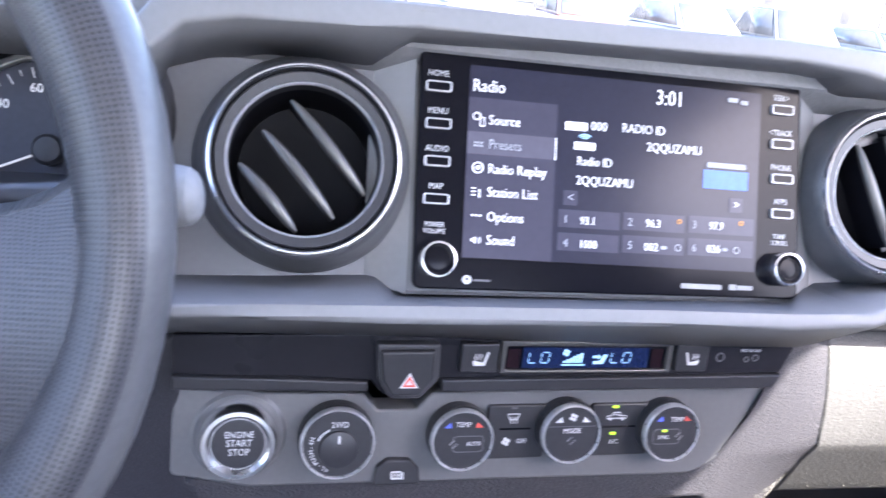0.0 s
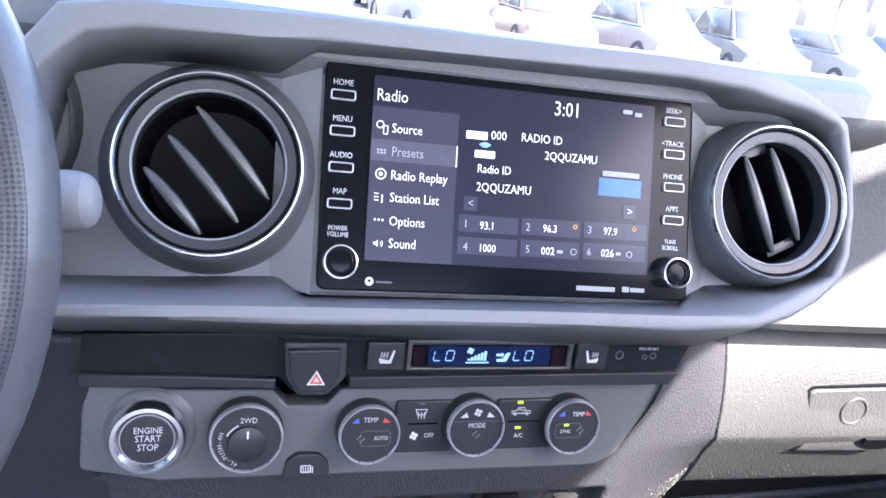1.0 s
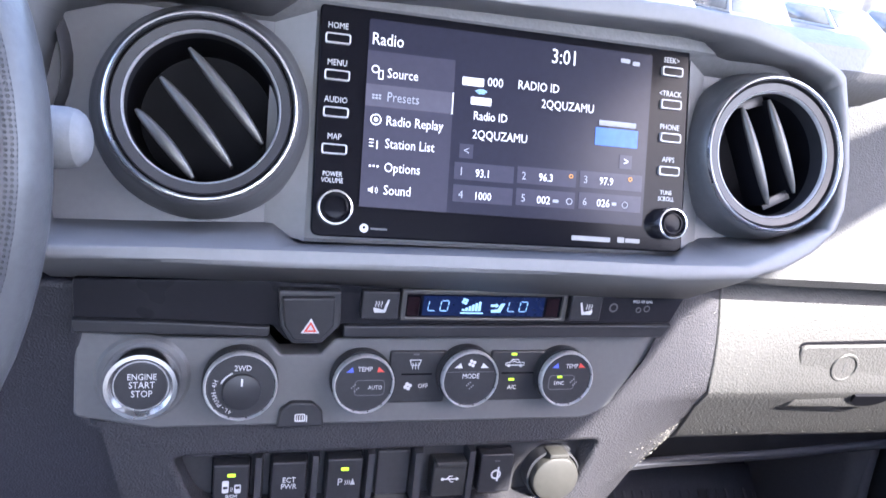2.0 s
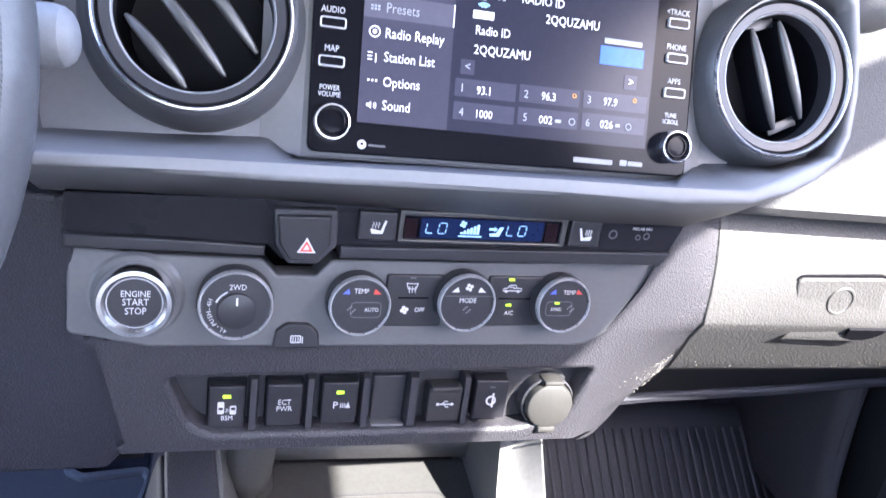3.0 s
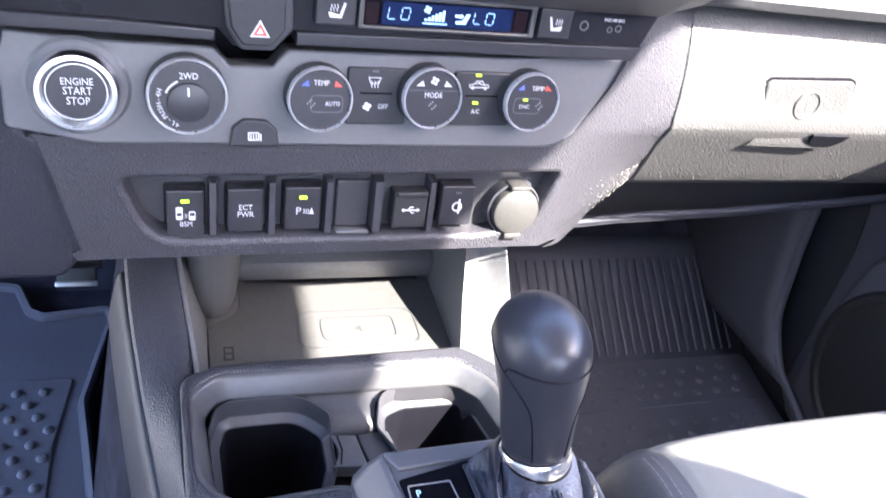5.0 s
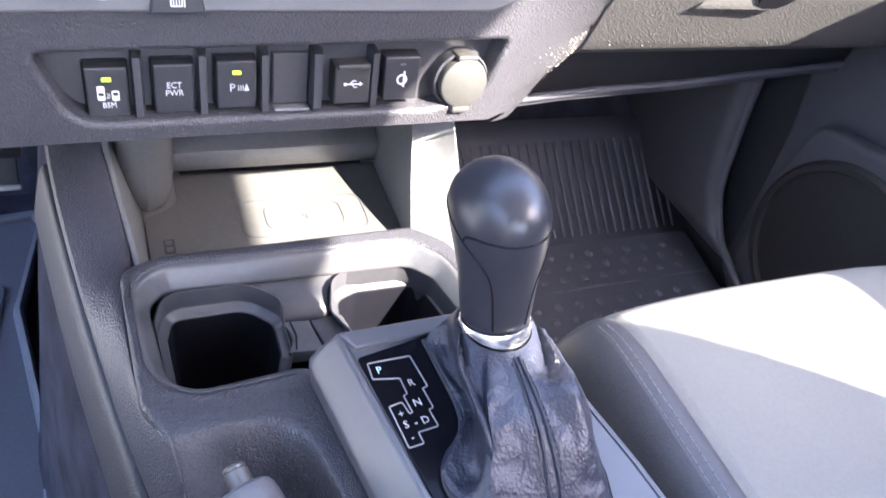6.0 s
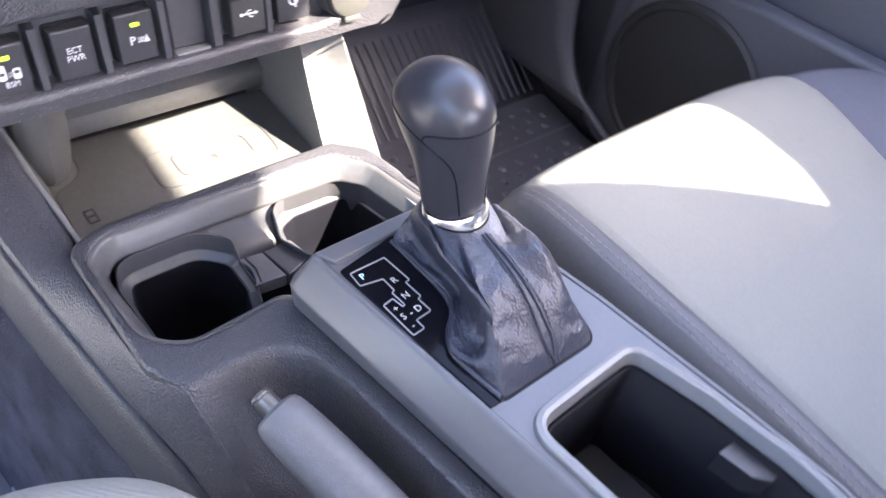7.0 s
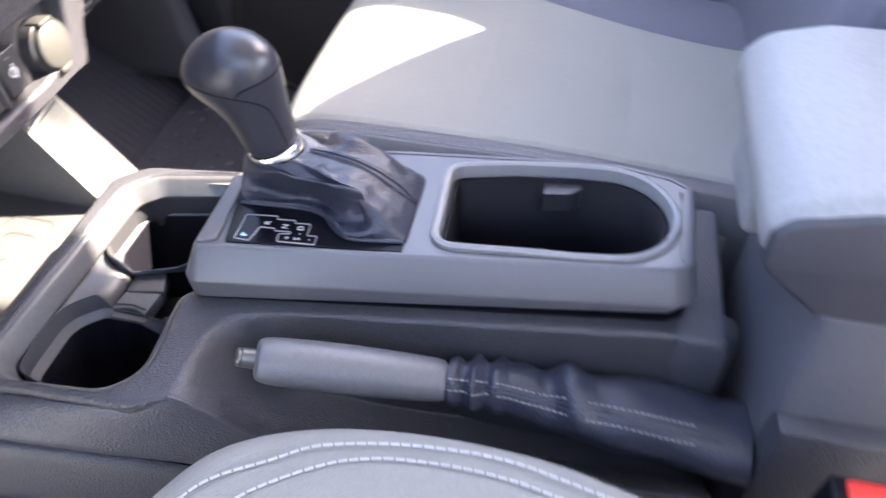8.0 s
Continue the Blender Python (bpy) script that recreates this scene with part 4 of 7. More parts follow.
def along(line, n):
    pts = [Vector(p) for p in line] + [Vector(line[0])]
    d = [0.0]
    for a, b in zip(pts, pts[1:]):
        d.append(d[-1] + (b - a).length)
    out, j = [], 0
    for k in range(n):
        s = d[-1] * k / n
        while d[j + 1] < s:
            j += 1
        out.append(pts[j].lerp(pts[j + 1], (s - d[j]) / max(1e-9, d[j + 1] - d[j])))
    return out


base = along(BOOT, N)
start = min(range(N), key=lambda k: abs(math.atan2(base[k].y - 0.166, base[k].x - 0.204)))
base = base[start:] + base[:start]
turn_dir = 1 if (base[1] - base[0]).y > 0 else -1
STEPS = 60


def glide(points, at, t):
    """A smooth way through the points, reached at the shares in at."""
    i = max(0, min(len(at) - 2, sum(1 for v in at[1:] if v <= t)))
    a, b = points[i], points[i + 1]
    ga = (points[i + 1] - points[i - 1]) / (at[i + 1] - at[i - 1]) if i else (b - a) / (at[1] - at[0])
    gb = (points[i + 2] - points[i]) / (at[i + 2] - at[i]) if i + 2 < len(at) else (b - a) / (at[i + 1] - at[i])
    w = at[i + 1] - at[i]
    u = (t - at[i]) / w
    return a * (2 * u ** 3 - 3 * u * u + 1) + ga * (w * (u ** 3 - 2 * u * u + u)) + b * (3 * u * u - 2 * u ** 3) + gb * (w * (u ** 3 - u * u))


def loose_side(p, q, t):
    """The side towards the gate plate: a welt at the foot, a dark hollow over it and a high overhanging fold."""
    yc = float(np.interp(p.y, (0.108, 0.147, 0.174, 0.228), (0.1200, 0.1450, 0.1680, 0.2120)))
    xc = float(np.interp(yc, (0.12, 0.145, 0.187, 0.212), (0.1760, 0.1745, 0.1765, 0.1840)))
    zc = float(np.interp(yc, (0.12, 0.145, 0.187, 0.212), (0.4740, 0.4830, 0.4835, 0.4790)))
    crest, foot = Vector((xc, yc, zc)), Vector((p.x, p.y, 0.4519))
    low = bell(p.y, 0.142, 0.022)
    hollow = foot.lerp(crest, 0.42) + Vector((0.0085, 0.002, -0.0055))
    dent = crest.lerp(Vector((q.x, q.y, 0.4835)), 0.5) + Vector((0.001, 0, -0.0030))
    return glide([foot, foot + Vector((-0.0012 * low, 0, 0.0035 + 0.0035 * low)), hollow, crest, dent, Vector((q.x, q.y, 0.4834))], (0.0, 0.12, 0.36, 0.58, 0.80, 1.0), t)


def bell(v, middle, width):
    return math.exp(-((v - middle) / width) ** 2)


for j in range(STEPS + 1):
    t = (j / STEPS) ** 1.1
    row = []
    for k, p in enumerate(base):
        a = turn_dir * 2 * math.pi * k / N
        q = Vector((AX0.x + 0.0192 * math.cos(a), AX0.y - 0.002 + 0.0192 * math.sin(a)))
        r = p.lerp(q, t)
        out = Vector((p.x - 0.205, p.y - 0.200))
        turn = math.atan2(out.y, out.x) % (2 * math.pi)
        out.normalize()
        z = 0.4519 + 0.0315 * (1 - (1 - t) ** 2.7)
        f = lift = 0.0
        # the tighter side towards the passenger: one slanting fold and a shoulder
        tight = blend(turn, 4.80, 5.05) * (1 - blend(turn, 6.0, 6.25))
        lift += tight * (0.0040 * bell(t, 0.52 - 0.22 * (turn - 5.3), 0.13) - 0.0060 * bell(t, 0.76 - 0.22 * (turn - 5.3), 0.09) - 0.0020 * bell(t, 0.22 + 0.1 * (turn - 5.3), 0.10))
        f += tight * 0.0030 * bell(t, 0.40, 0.2)
        # pleats gathered by the collar, broad unevenness and fine wrinkles
        lift += 0.0011 * math.sin(9 * turn + 1.3) * blend(t, 0.55, 0.85) * (1 - bell(turn, 4.72, 0.25))
        n1 = noise.noise(Vector((r.x * 42, r.y * 42, z * 40)))
        n2 = noise.noise(Vector((r.x * 130 + 40 * n1 * 0.02, r.y * 95, z * 120)))
        n3 = noise.noise(Vector((r.x * 260 + 2 * n1, r.y * 170 + 2 * n1, z * 60)))
        lift += (0.0034 * n1 + 0.0018 * (0.3 - abs(n2)) + 0.0009 * (0.3 - abs(n3))) * (1 - 0.8 * bell(turn, 4.72, 0.12))
        hold = min(1.0, 12 * t) * min(1.0, 5.0 * (1.0 - t) + 0.10)
        v = Vector((r.x, r.y, z))
        if p.x < 0.195:
            v = v.lerp(loose_side(p, q, t), blend(p.y, 0.1085, 0.138) * (1 - blend(p.y, 0.222, 0.233)))
        v += Vector((out.x * f, out.y * f, lift)) * hold
        v.z = max(v.z, 0.4521)
        row.append(v)
    rows.append(row)
part("boot", loft(rows, True, False), LEATHER, lever, "wrinkled black leather boot")
SEAM_TURN = turn_dir * 2 * math.pi * min(range(N), key=lambda k: (base[k] - Vector((0.2040, 0.1085))).length) / N
def on_boot(a, t, lift=0.0006):
    """A place on the boot at an angle and a share of its height."""
    k = int(round(turn_dir * a / (2 * math.pi) * N)) % N
    v = rows[min(STEPS, int(round(t ** 0.909 * STEPS)))][k]
    return v + Vector((0, 0, lift))
for da in (-0.11, -0.045, 0.045, 0.11):
    seam = [on_boot(SEAM_TURN + 1.35 * da * (0.45 + 0.55 * t), t, 0.0007) for t in (0.0, 0.12, 0.24, 0.36, 0.48, 0.6, 0.72, 0.84, 0.95)]
    if abs(da) > 0.1:
        stitches(lever, seam, 0.0022, 0.0010, 0.0004, THREAD_DARK, "seam_stitching")
    else:
        part("boot_seam", tube(spline(seam, 4), 0.0008, 8), LEATHER, lever)
part("boot_welt", tube(spline([Vector((x, y, 0.4528)) for x, y in ((0.1782, 0.2275), (0.1796, 0.205), (0.1806, 0.182), (0.1765, 0.1665), (0.1650, 0.1555), (0.1590, 0.1440), (0.1606, 0.1260), (0.1636, 0.1085))], 5), 0.0016, 8), LEATHER, lever, "leather welt beside the gate plate")


def on_knob(h, a, lift=1.0):
    """A place on the knob's skin."""
    for (h0, x0, b0, f0), (h1, x1, b1, f1) in zip(prof, prof[1:]):
        if h0 <= h <= h1:
            t = (h - h0) / (h1 - h0)
            rx, ry = x0 + (x1 - x0) * t, (f0 + (f1 - f0) * t) if math.sin(a) > 0 else (b0 + (b1 - b0) * t)
            return AX0 + axis * h + front * lift * ry * math.sin(a) + side * lift * rx * math.cos(a)


CAP_SEAM = ((0.0560, 76), (0.0590, 71), (0.0606, 60), (0.0608, 40), (0.0604, 15), (0.0604, -15), (0.0608, -40), (0.0606, -60), (0.0590, -71), (0.0560, -76))
part("knob_seam", tube(spline([on_knob(h, radians(w - 90), 0.994) for h, w in CAP_SEAM], 6), 0.00065, 6), BLACK, lever, "dark seam below the cap")
for sgn in (-1, 1):
    pts = [on_knob(h, radians(-90 + sgn * w), 0.992) for h, w in ((0.0690, 168), (0.0680, 150), (0.0650, 122), (0.0605, 98), (0.0555, 76), (0.0490, 56), (0.0410, 42), (0.0320, 35), (0.0200, 31), (0.0060, 29))]
    part("knob_seam", tube(spline(pts, 5), 0.00055, 6), BLACK, lever, "dark seam down the side")
part("boot_frame", loft([[(x, y, z) for x, y in grow(BOOT, d)] for d, z in ((0.0016, 0.4500), (0.0014, 0.4513), (0.0, 0.4516), (-0.003, 0.4510))], True, False), BLACK, lever, "dark gap round the boot")
part("gate_plate", plate(GATE, 0.4518, 0.4495, (), 0.0004, 1, flat=True), GLOSS, lever, "gloss black gate plate with lit letters")

# ---- parking brake ----
brake = thing("parking_brake", HERE, "grey parking brake lever with a stitched boot", "parking brake")
A, B = Vector((0.0705, 0.186, 0.424)), Vector((0.107, 0.060, 0.388))
d = (B - A).normalized()
line = [A + d * s for s in (0.006, 0.008, 0.014, 0.03, 0.06, 0.09, 0.126, 0.131)]
over = (Vector((0, 0, 1)) - d * d.z).normalized()
flank = d.cross(over)


def grip_ring(c, r):
    """Broad and flat above, drawn in below."""
    ring = []
    for k in range(32):
        a = 2 * math.pi * k / 32
        up = math.sin(a)
        ring.append(tuple(c + flank * r * math.cos(a) * (1.0 if up > 0 else 1.0 - 0.42 * up * up) + over * r * up * (0.86 if up > 0 else 1.12)))
    return ring


part("grip", loft([grip_ring(c, r) for c, r in zip(line, (0.010, 0.0140, 0.0156, 0.0164, 0.0171, 0.0165, 0.0154, 0.0136))], True, True), GRIP, brake, "grey leather grip", smooth=1)
part("release_button", tube([A - d * 0.0054, A - d * 0.0051, A - d * 0.0040, A - d * 0.0030, A - d * 0.0022, A - d * 0.0016, A + d * 0.010], [0.0030, 0.0048, 0.0058, 0.0059, 0.0054, 0.0062, 0.0064], 22), SLAT, brake, "chrome push button")
C = Vector((0.128, -0.138, 0.352))
way = spline([B - d * 0.004, B + d * 0.012, B + d * 0.034, Vector((0.119, 0.000, 0.372)), Vector((0.123, -0.045, 0.366)), Vector((0.126, -0.095, 0.358)), C], 14)
run = [0.0]
for p, q in zip(way, way[1:]):
    run.append(run[-1] + (q - p).length)
boot_rows = []
for p, s in zip(way, run):
    ruffle = 0.0042 * math.exp(-((s - 0.020) / 0.020) ** 2) * math.sin(2 * math.pi * s / 0.0165 + 0.6)
    base_r = float(np.interp(s, [0, 0.006, 0.03, 0.045, 0.075, 0.10, 0.14, 0.21], [0.0150, 0.0168, 0.0185, 0.0190, 0.0215, 0.0255, 0.029, 0.032]))
    ring = []
    for k in range(40):
        a = 2 * math.pi * k / 40
        w = noise.noise(Vector((math.cos(a) * 1.2, math.sin(a) * 1.2 + 5, s * 30)))
        up_side = max(0.0, math.sin(a))
        skew = s + 0.006 * math.cos(a)
        fold = 0.0075 * bell(skew, 0.086, 0.010) * up_side - 0.0045 * bell(skew, 0.070, 0.007) * up_side - 0.0030 * bell(skew, 0.105, 0.010) * up_side
        r = base_r + ruffle * (0.75 + 0.9 * w) + fold + 0.0030 * w * min(1.0, s / 0.03) - 0.010 * blend(s, 0.12, 0.21) * up_side
        ring.append((p.x + r * math.cos(a), p.y + 0.09 * r * math.sin(a), p.z + 0.86 * r * math.sin(a)))
    boot_rows.append(ring)
part("boot", loft(boot_rows, True, True), LEATHER, brake, "ruched black leather boot with stitching")
for k in (13, 16):
    stitches(brake, [Vector(boot_rows[i][k]) + Vector((-0.0004, 0, 0.0003)) for i in range(2, len(boot_rows) - 12, 5)], 0.0030, 0.0011, 0.0006, THREAD_GREY, "seam_stitching")
for k in (14, 15):
    part("boot_seam", tube([Vector(q) for q in [boot_rows[i][k] for i in range(1, len(boot_rows) - 6, 2)]], 0.0007, 6), LEATHER, brake)
# ---- seats ----
seat = thing("passenger_seat", HERE, "passenger seat in grey woven fabric with stitched dark sides", "car seat")


SEAT_Y = (-0.28, -0.09, -0.025, 0.037, 0.115, 0.19, 0.257, 0.293)
SEAT_X = (0.575, 0.577, 0.588, 0.606, 0.640, 0.672, 0.690, 0.692)
CROSS = (0.098, -0.041)      # soft seams across the cushion


def seat_seam(y):
    return float(np.interp(y, SEAT_Y, SEAT_X))


def seat_profile(y, drop):
    k = min(1.0, max(0.0, (0.02 - y) / 0.2))
    xs = [(0.283, 0.12), (0.287, 0.27), (0.292, 0.36), (0.298, 0.395), (0.307, 0.411), (0.3195, 0.420), (0.322, 0.4185), (0.331, 0.421), (0.3385, 0.4180), (0.3405, 0.4135), (0.3425, 0.4180),
          (0.37, 0.416), (0.42, 0.412), (0.48, 0.4125), (0.54, 0.416), (0.585, 0.419), (0.597, 0.417), (0.601, 0.412), (0.606, 0.417), (0.63, 0.421), (0.67, 0.424), (0.72, 0.419), (0.745, 0.395), (0.755, 0.34), (0.76, 0.12)]
    wide = (seat_seam(y) - 0.36) / 0.242
    xs = [(x if x < 0.36 else 0.36 + (x - 0.36) * wide if x < 0.602 else seat_seam(y) + (x - 0.602) * 0.9, z) for x, z in xs]
    dip = 0.005 * math.exp(-((y - CROSS[0]) / 0.006) ** 2) + 0.005 * math.exp(-((y - CROSS[1]) / 0.006) ** 2)
    xs = [(x, z - dip if 0.36 < x < seat_seam(y) - 0.02 else z) for x, z in xs]
    bow = lambda x: 0.024 * max(0.0, (0.46 - x) / 0.16) ** 2 + 0.020 * max(0.0, (x - 0.56) / 0.13) ** 2
    return [(x, y - bow(x) * blend(y, 0.10, 0.27), max(0.12, z - drop * min(1.0, max(0.0, (z - 0.12) / 0.2)) - 0.016 * k)) for x, z in xs]


FRONT = [(-0.28, 0), (-0.15, 0.0), (-0.10, 0.0), (-0.055, 0.0), (-0.041, 0.0), (-0.027, 0.0), (0.04, 0), (0.084, 0), (0.098, 0), (0.112, 0), (0.15, 0), (0.20, 0.0), (0.235, 0.001), (0.258, 0.005), (0.272, 0.012), (0.283, 0.025), (0.290, 0.045), (0.293, 0.08), (0.290, 0.15), (0.28, 0.29)]
bm = loft([seat_profile(*p) for p in FRONT], False)
bm.faces.ensure_lookup_table()
me = finish(bm)
me.materials.append(FABRIC)
me.materials.append(FABRIC_DARK)
me.materials.append(FABRIC_SIDE)
for f in me.polygons:
    c = f.center
    f.material_index = 1 if c.x > seat_seam(c.y) else 2 if c.x < 0.3405 else 0
part("cushion", me, FABRIC, seat, "grey fabric cushion, half in the sun", smooth=1)
rows = []
for z, s, w in ((0.30, 0.05, 0.235), (0.40, 0.10, 0.24), (0.5, 0.14, 0.24), (0.7, 0.24, 0.24), (0.82, 0.30, 0.235), (0.90, 0.34, 0.203), (0.95, 0.365, 0.165), (0.972, 0.38, 0.12)):
    y, c = -0.4 * s, 0.54
    rows.append([(c - w, y - 0.13, z), (c - 0.95 * w, y - 0.095, z), (c - 0.8 * w, y - 0.085, z), (c - 0.5 * w, y - 0.12, z), (c + 0.5 * w, y - 0.12, z), (c + 0.8 * w, y - 0.085, z), (c + 0.95 * w, y - 0.095, z), (c + w, y - 0.13, z), (c + 0.95 * w, y - 0.22, z), (c - 0.95 * w, y - 0.22, z)])
bm = loft(rows, True)
part("backrest", bm, FABRIC_DARK, seat, "dark fabric backrest", smooth=1)

driver = thing("driver_seat", pose(0, 0, 0.021), "driver seat cushion in grey fabric with pale double stitching", "car seat")
RIM = [(-0.45, 0.18), (-0.30, 0.212), (-0.15, 0.215), (-0.06, 0.209), (-0.02, 0.196), (0.010, 0.174), (0.030, 0.135), (0.040, 0.09), (0.043, 0.04), (0.040, -0.01), (0.030, -0.055), (0.015, -0.12), (0.0, -0.25), (-0.45, -0.25)]
RIM = [tuple(p) for p in spline([(*p, 0) for p in RIM], 4)]
RIM = [(p[0], p[1]) for p in RIM]
rows = []
for dd, z in ((-0.004, 0.20), (0.004, 0.30), (0.006, 0.36), (0.002, 0.395), (-0.006, 0.412), (-0.015, 0.4205), (-0.0235, 0.4235), (-0.0258, 0.4212), (-0.0282, 0.4235), (-0.06, 0.423), (-0.09, 0.42)):
    rows.append([(x, y, z) for x, y in grow(RIM, dd)])
part("cushion", loft(rows, True, True), FABRIC, driver, "grey fabric cushion", smooth=1)

# ---- armrest box between the seats ----
arm = thing("armrest_box", HERE, "padded grey armrest lid on a dark storage box", "armrest")
LID_SIDE = rounded([(-0.0970, 0.5260), (-0.0925, 0.5320), (-0.0915, 0.5520), (-0.1000, 0.5630), (-0.1350, 0.5730), (-0.44, 0.5780), (-0.44, 0.5010), (-0.1280, 0.5010)], [0.004, 0.006, 0.008, 0.02, 0.05, 0.004, 0.004, 0.01])
PAD_SIDE = rounded([(-0.1000, 0.5320), (-0.0905, 0.5360), (-0.0885, 0.5540), (-0.1000, 0.5690), (-0.1350, 0.5790), (-0.44, 0.5850), (-0.44, 0.5320)], [0.003, 0.008, 0.012, 0.03, 0.05, 0.004, 0.004])


def across(line, x0, x1, soft):
    """A side outline drawn across in x, with its two ends rounded off."""
    ends = [(soft * (1 - math.cos(a)), soft * (1 - math.sin(a))) for a in (radians(18 * k) for k in range(6))]
    rows = [[(x0 + dx, y, z) for y, z in grow(line, -k)] for dx, k in ends]
    rows += [[(x1 - dx, y, z) for y, z in grow(line, -k)] for dx, k in reversed(ends)]
    return loft(rows, True, True)


lid = part("lid", across(LID_SIDE, 0.105, 0.292, 0.005), LID_BASE, arm, "dark grey lid")
part("pad", across(PAD_SIDE, 0.1065, 0.2905, 0.012), LID_VINYL, lid, "pale grey padded top")
part("latch", box(0.180, 0.258, -0.112, -0.0985, 0.488, 0.522, 0.005, 3), LID_VINYL, lid, "pale grey latch")
part("lid_seam", box(0.110, 0.288, -0.44, -0.132, 0.4975, 0.5015, 0.001, 1), LID_VINYL, lid)
part("body", box(0.116, 0.288, -0.44, -0.136, 0.10, 0.498, 0.012, 3), ARM_BODY, arm, "dark plastic body")


# ---- seat belt buckles ----
def buckle(m, label):
    b = thing("seat_belt_buckle", m, label, "buckle", "front seat buckles")
    part("housing", box(-0.010, 0.010, -0.020, 0.020, -0.045, 0.03, 0.004, 3), BLACK, b)
    part("release_button", box(-0.007, 0.007, -0.016, 0.012, 0.026, 0.033, 0.003, 2), RED_BUCKLE, b, "red release button")


buckle(pose(0.3030, -0.0500, 0.3885, 8, 4, 72), "black seat belt buckle with a red button beside the passenger seat")
buckle(pose(0.056, -0.175, 0.398, 0, -5, 0), "black seat belt buckle with a red button beside the driver seat")

# ---- steering wheel ----
wheel = thing("steering_wheel", pose(-0.2155, 0.266, 0.752, -20, 0, 0), "grey leather steering wheel with perforated sides", "steering wheel")
pts = [(0.164 * math.cos(2 * math.pi * k / 72), 0, 0.164 * math.sin(2 * math.pi * k / 72)) for k in range(72)]
bm = bmesh.new()
secs = []
for k in range(72):
    a = 2 * math.pi * k / 72
    fat = 1 + 0.10 * math.exp(-((abs(math.atan2(math.sin(a), math.cos(a))) - 0.5) / 0.25) ** 2)
    secs.append([((0.164 + 0.0165 * fat * math.cos(b)) * math.cos(a), 0.0185 * fat * math.sin(b), (0.164 + 0.0165 * fat * math.cos(b)) * math.sin(a)) for b in (2 * math.pi * i / 20 for i in range(20))])
rim_me = finish(loft(secs + [secs[0]], True, False, bm), WHEEL_LEATHER)
rim_me.materials.append(WHEEL_SMOOTH)
rim_uv = rim_me.uv_layers.new(name="skin")
for f in rim_me.polygons:
    a0 = math.atan2(f.center.z, f.center.x)
    b0 = math.atan2(f.center.y, math.hypot(f.center.x, f.center.z) - 0.164)
    for li in f.loop_indices:
        co = rim_me.vertices[rim_me.loops[li].vertex_index].co
        a = math.atan2(co.z, co.x)
        b = math.atan2(co.y, math.hypot(co.x, co.z) - 0.164)
        a += 2 * math.pi * round((a0 - a) / (2 * math.pi))
        b += 2 * math.pi * round((b0 - b) / (2 * math.pi))
        rim_uv.data[li].uv = (a * 0.168, b * 0.0175)
    f.material_index = 1 if -1.15 < b0 < 0.9 else 0
part("rim", rim_me, WHEEL_LEATHER, wheel, "perforated grey leather rim")
for sx in (1, -1):
    rows = []
    for x, z0, z1, y in ((0.162, -0.115, 0.052, -0.004), (0.150, -0.098, 0.030, 0.000), (0.130, -0.080, 0.016, 0.004), (0.10, -0.062, 0.013, 0.01), (0.07, -0.055, 0.018, 0.01)):
        rows.append([(sx * x, y - 0.012, z0), (sx * x, y - 0.014, (z0 + z1) / 2), (sx * x, y - 0.012, z1), (sx * x, y + 0.012, z1), (sx * x, y + 0.012, z0)])
    spoke_me = finish(loft(rows, True, True), WHEEL_LEATHER)
    spoke_uv = spoke_me.uv_layers.new(name="skin")
    for loop in spoke_me.loops:
        co = spoke_me.vertices[loop.vertex_index].co
        spoke_uv.data[loop.index].uv = (co.z, co.x)
    part("spoke", spoke_me, WHEEL_LEATHER, wheel, smooth=1)
part("hub", lathe([(0, -0.03), (0.05, -0.028), (0.075, -0.015), (0.08, 0.02), (0.05, 0.06), (0, 0.06)], 32, False), SMOOTH_DARK, wheel, "dark centre pad")
part("column", lathe([(0.03, 0.05), (0.035, 0.05), (0.04, 0.25), (0, 0.25)], 24, False), BLACK, wheel)

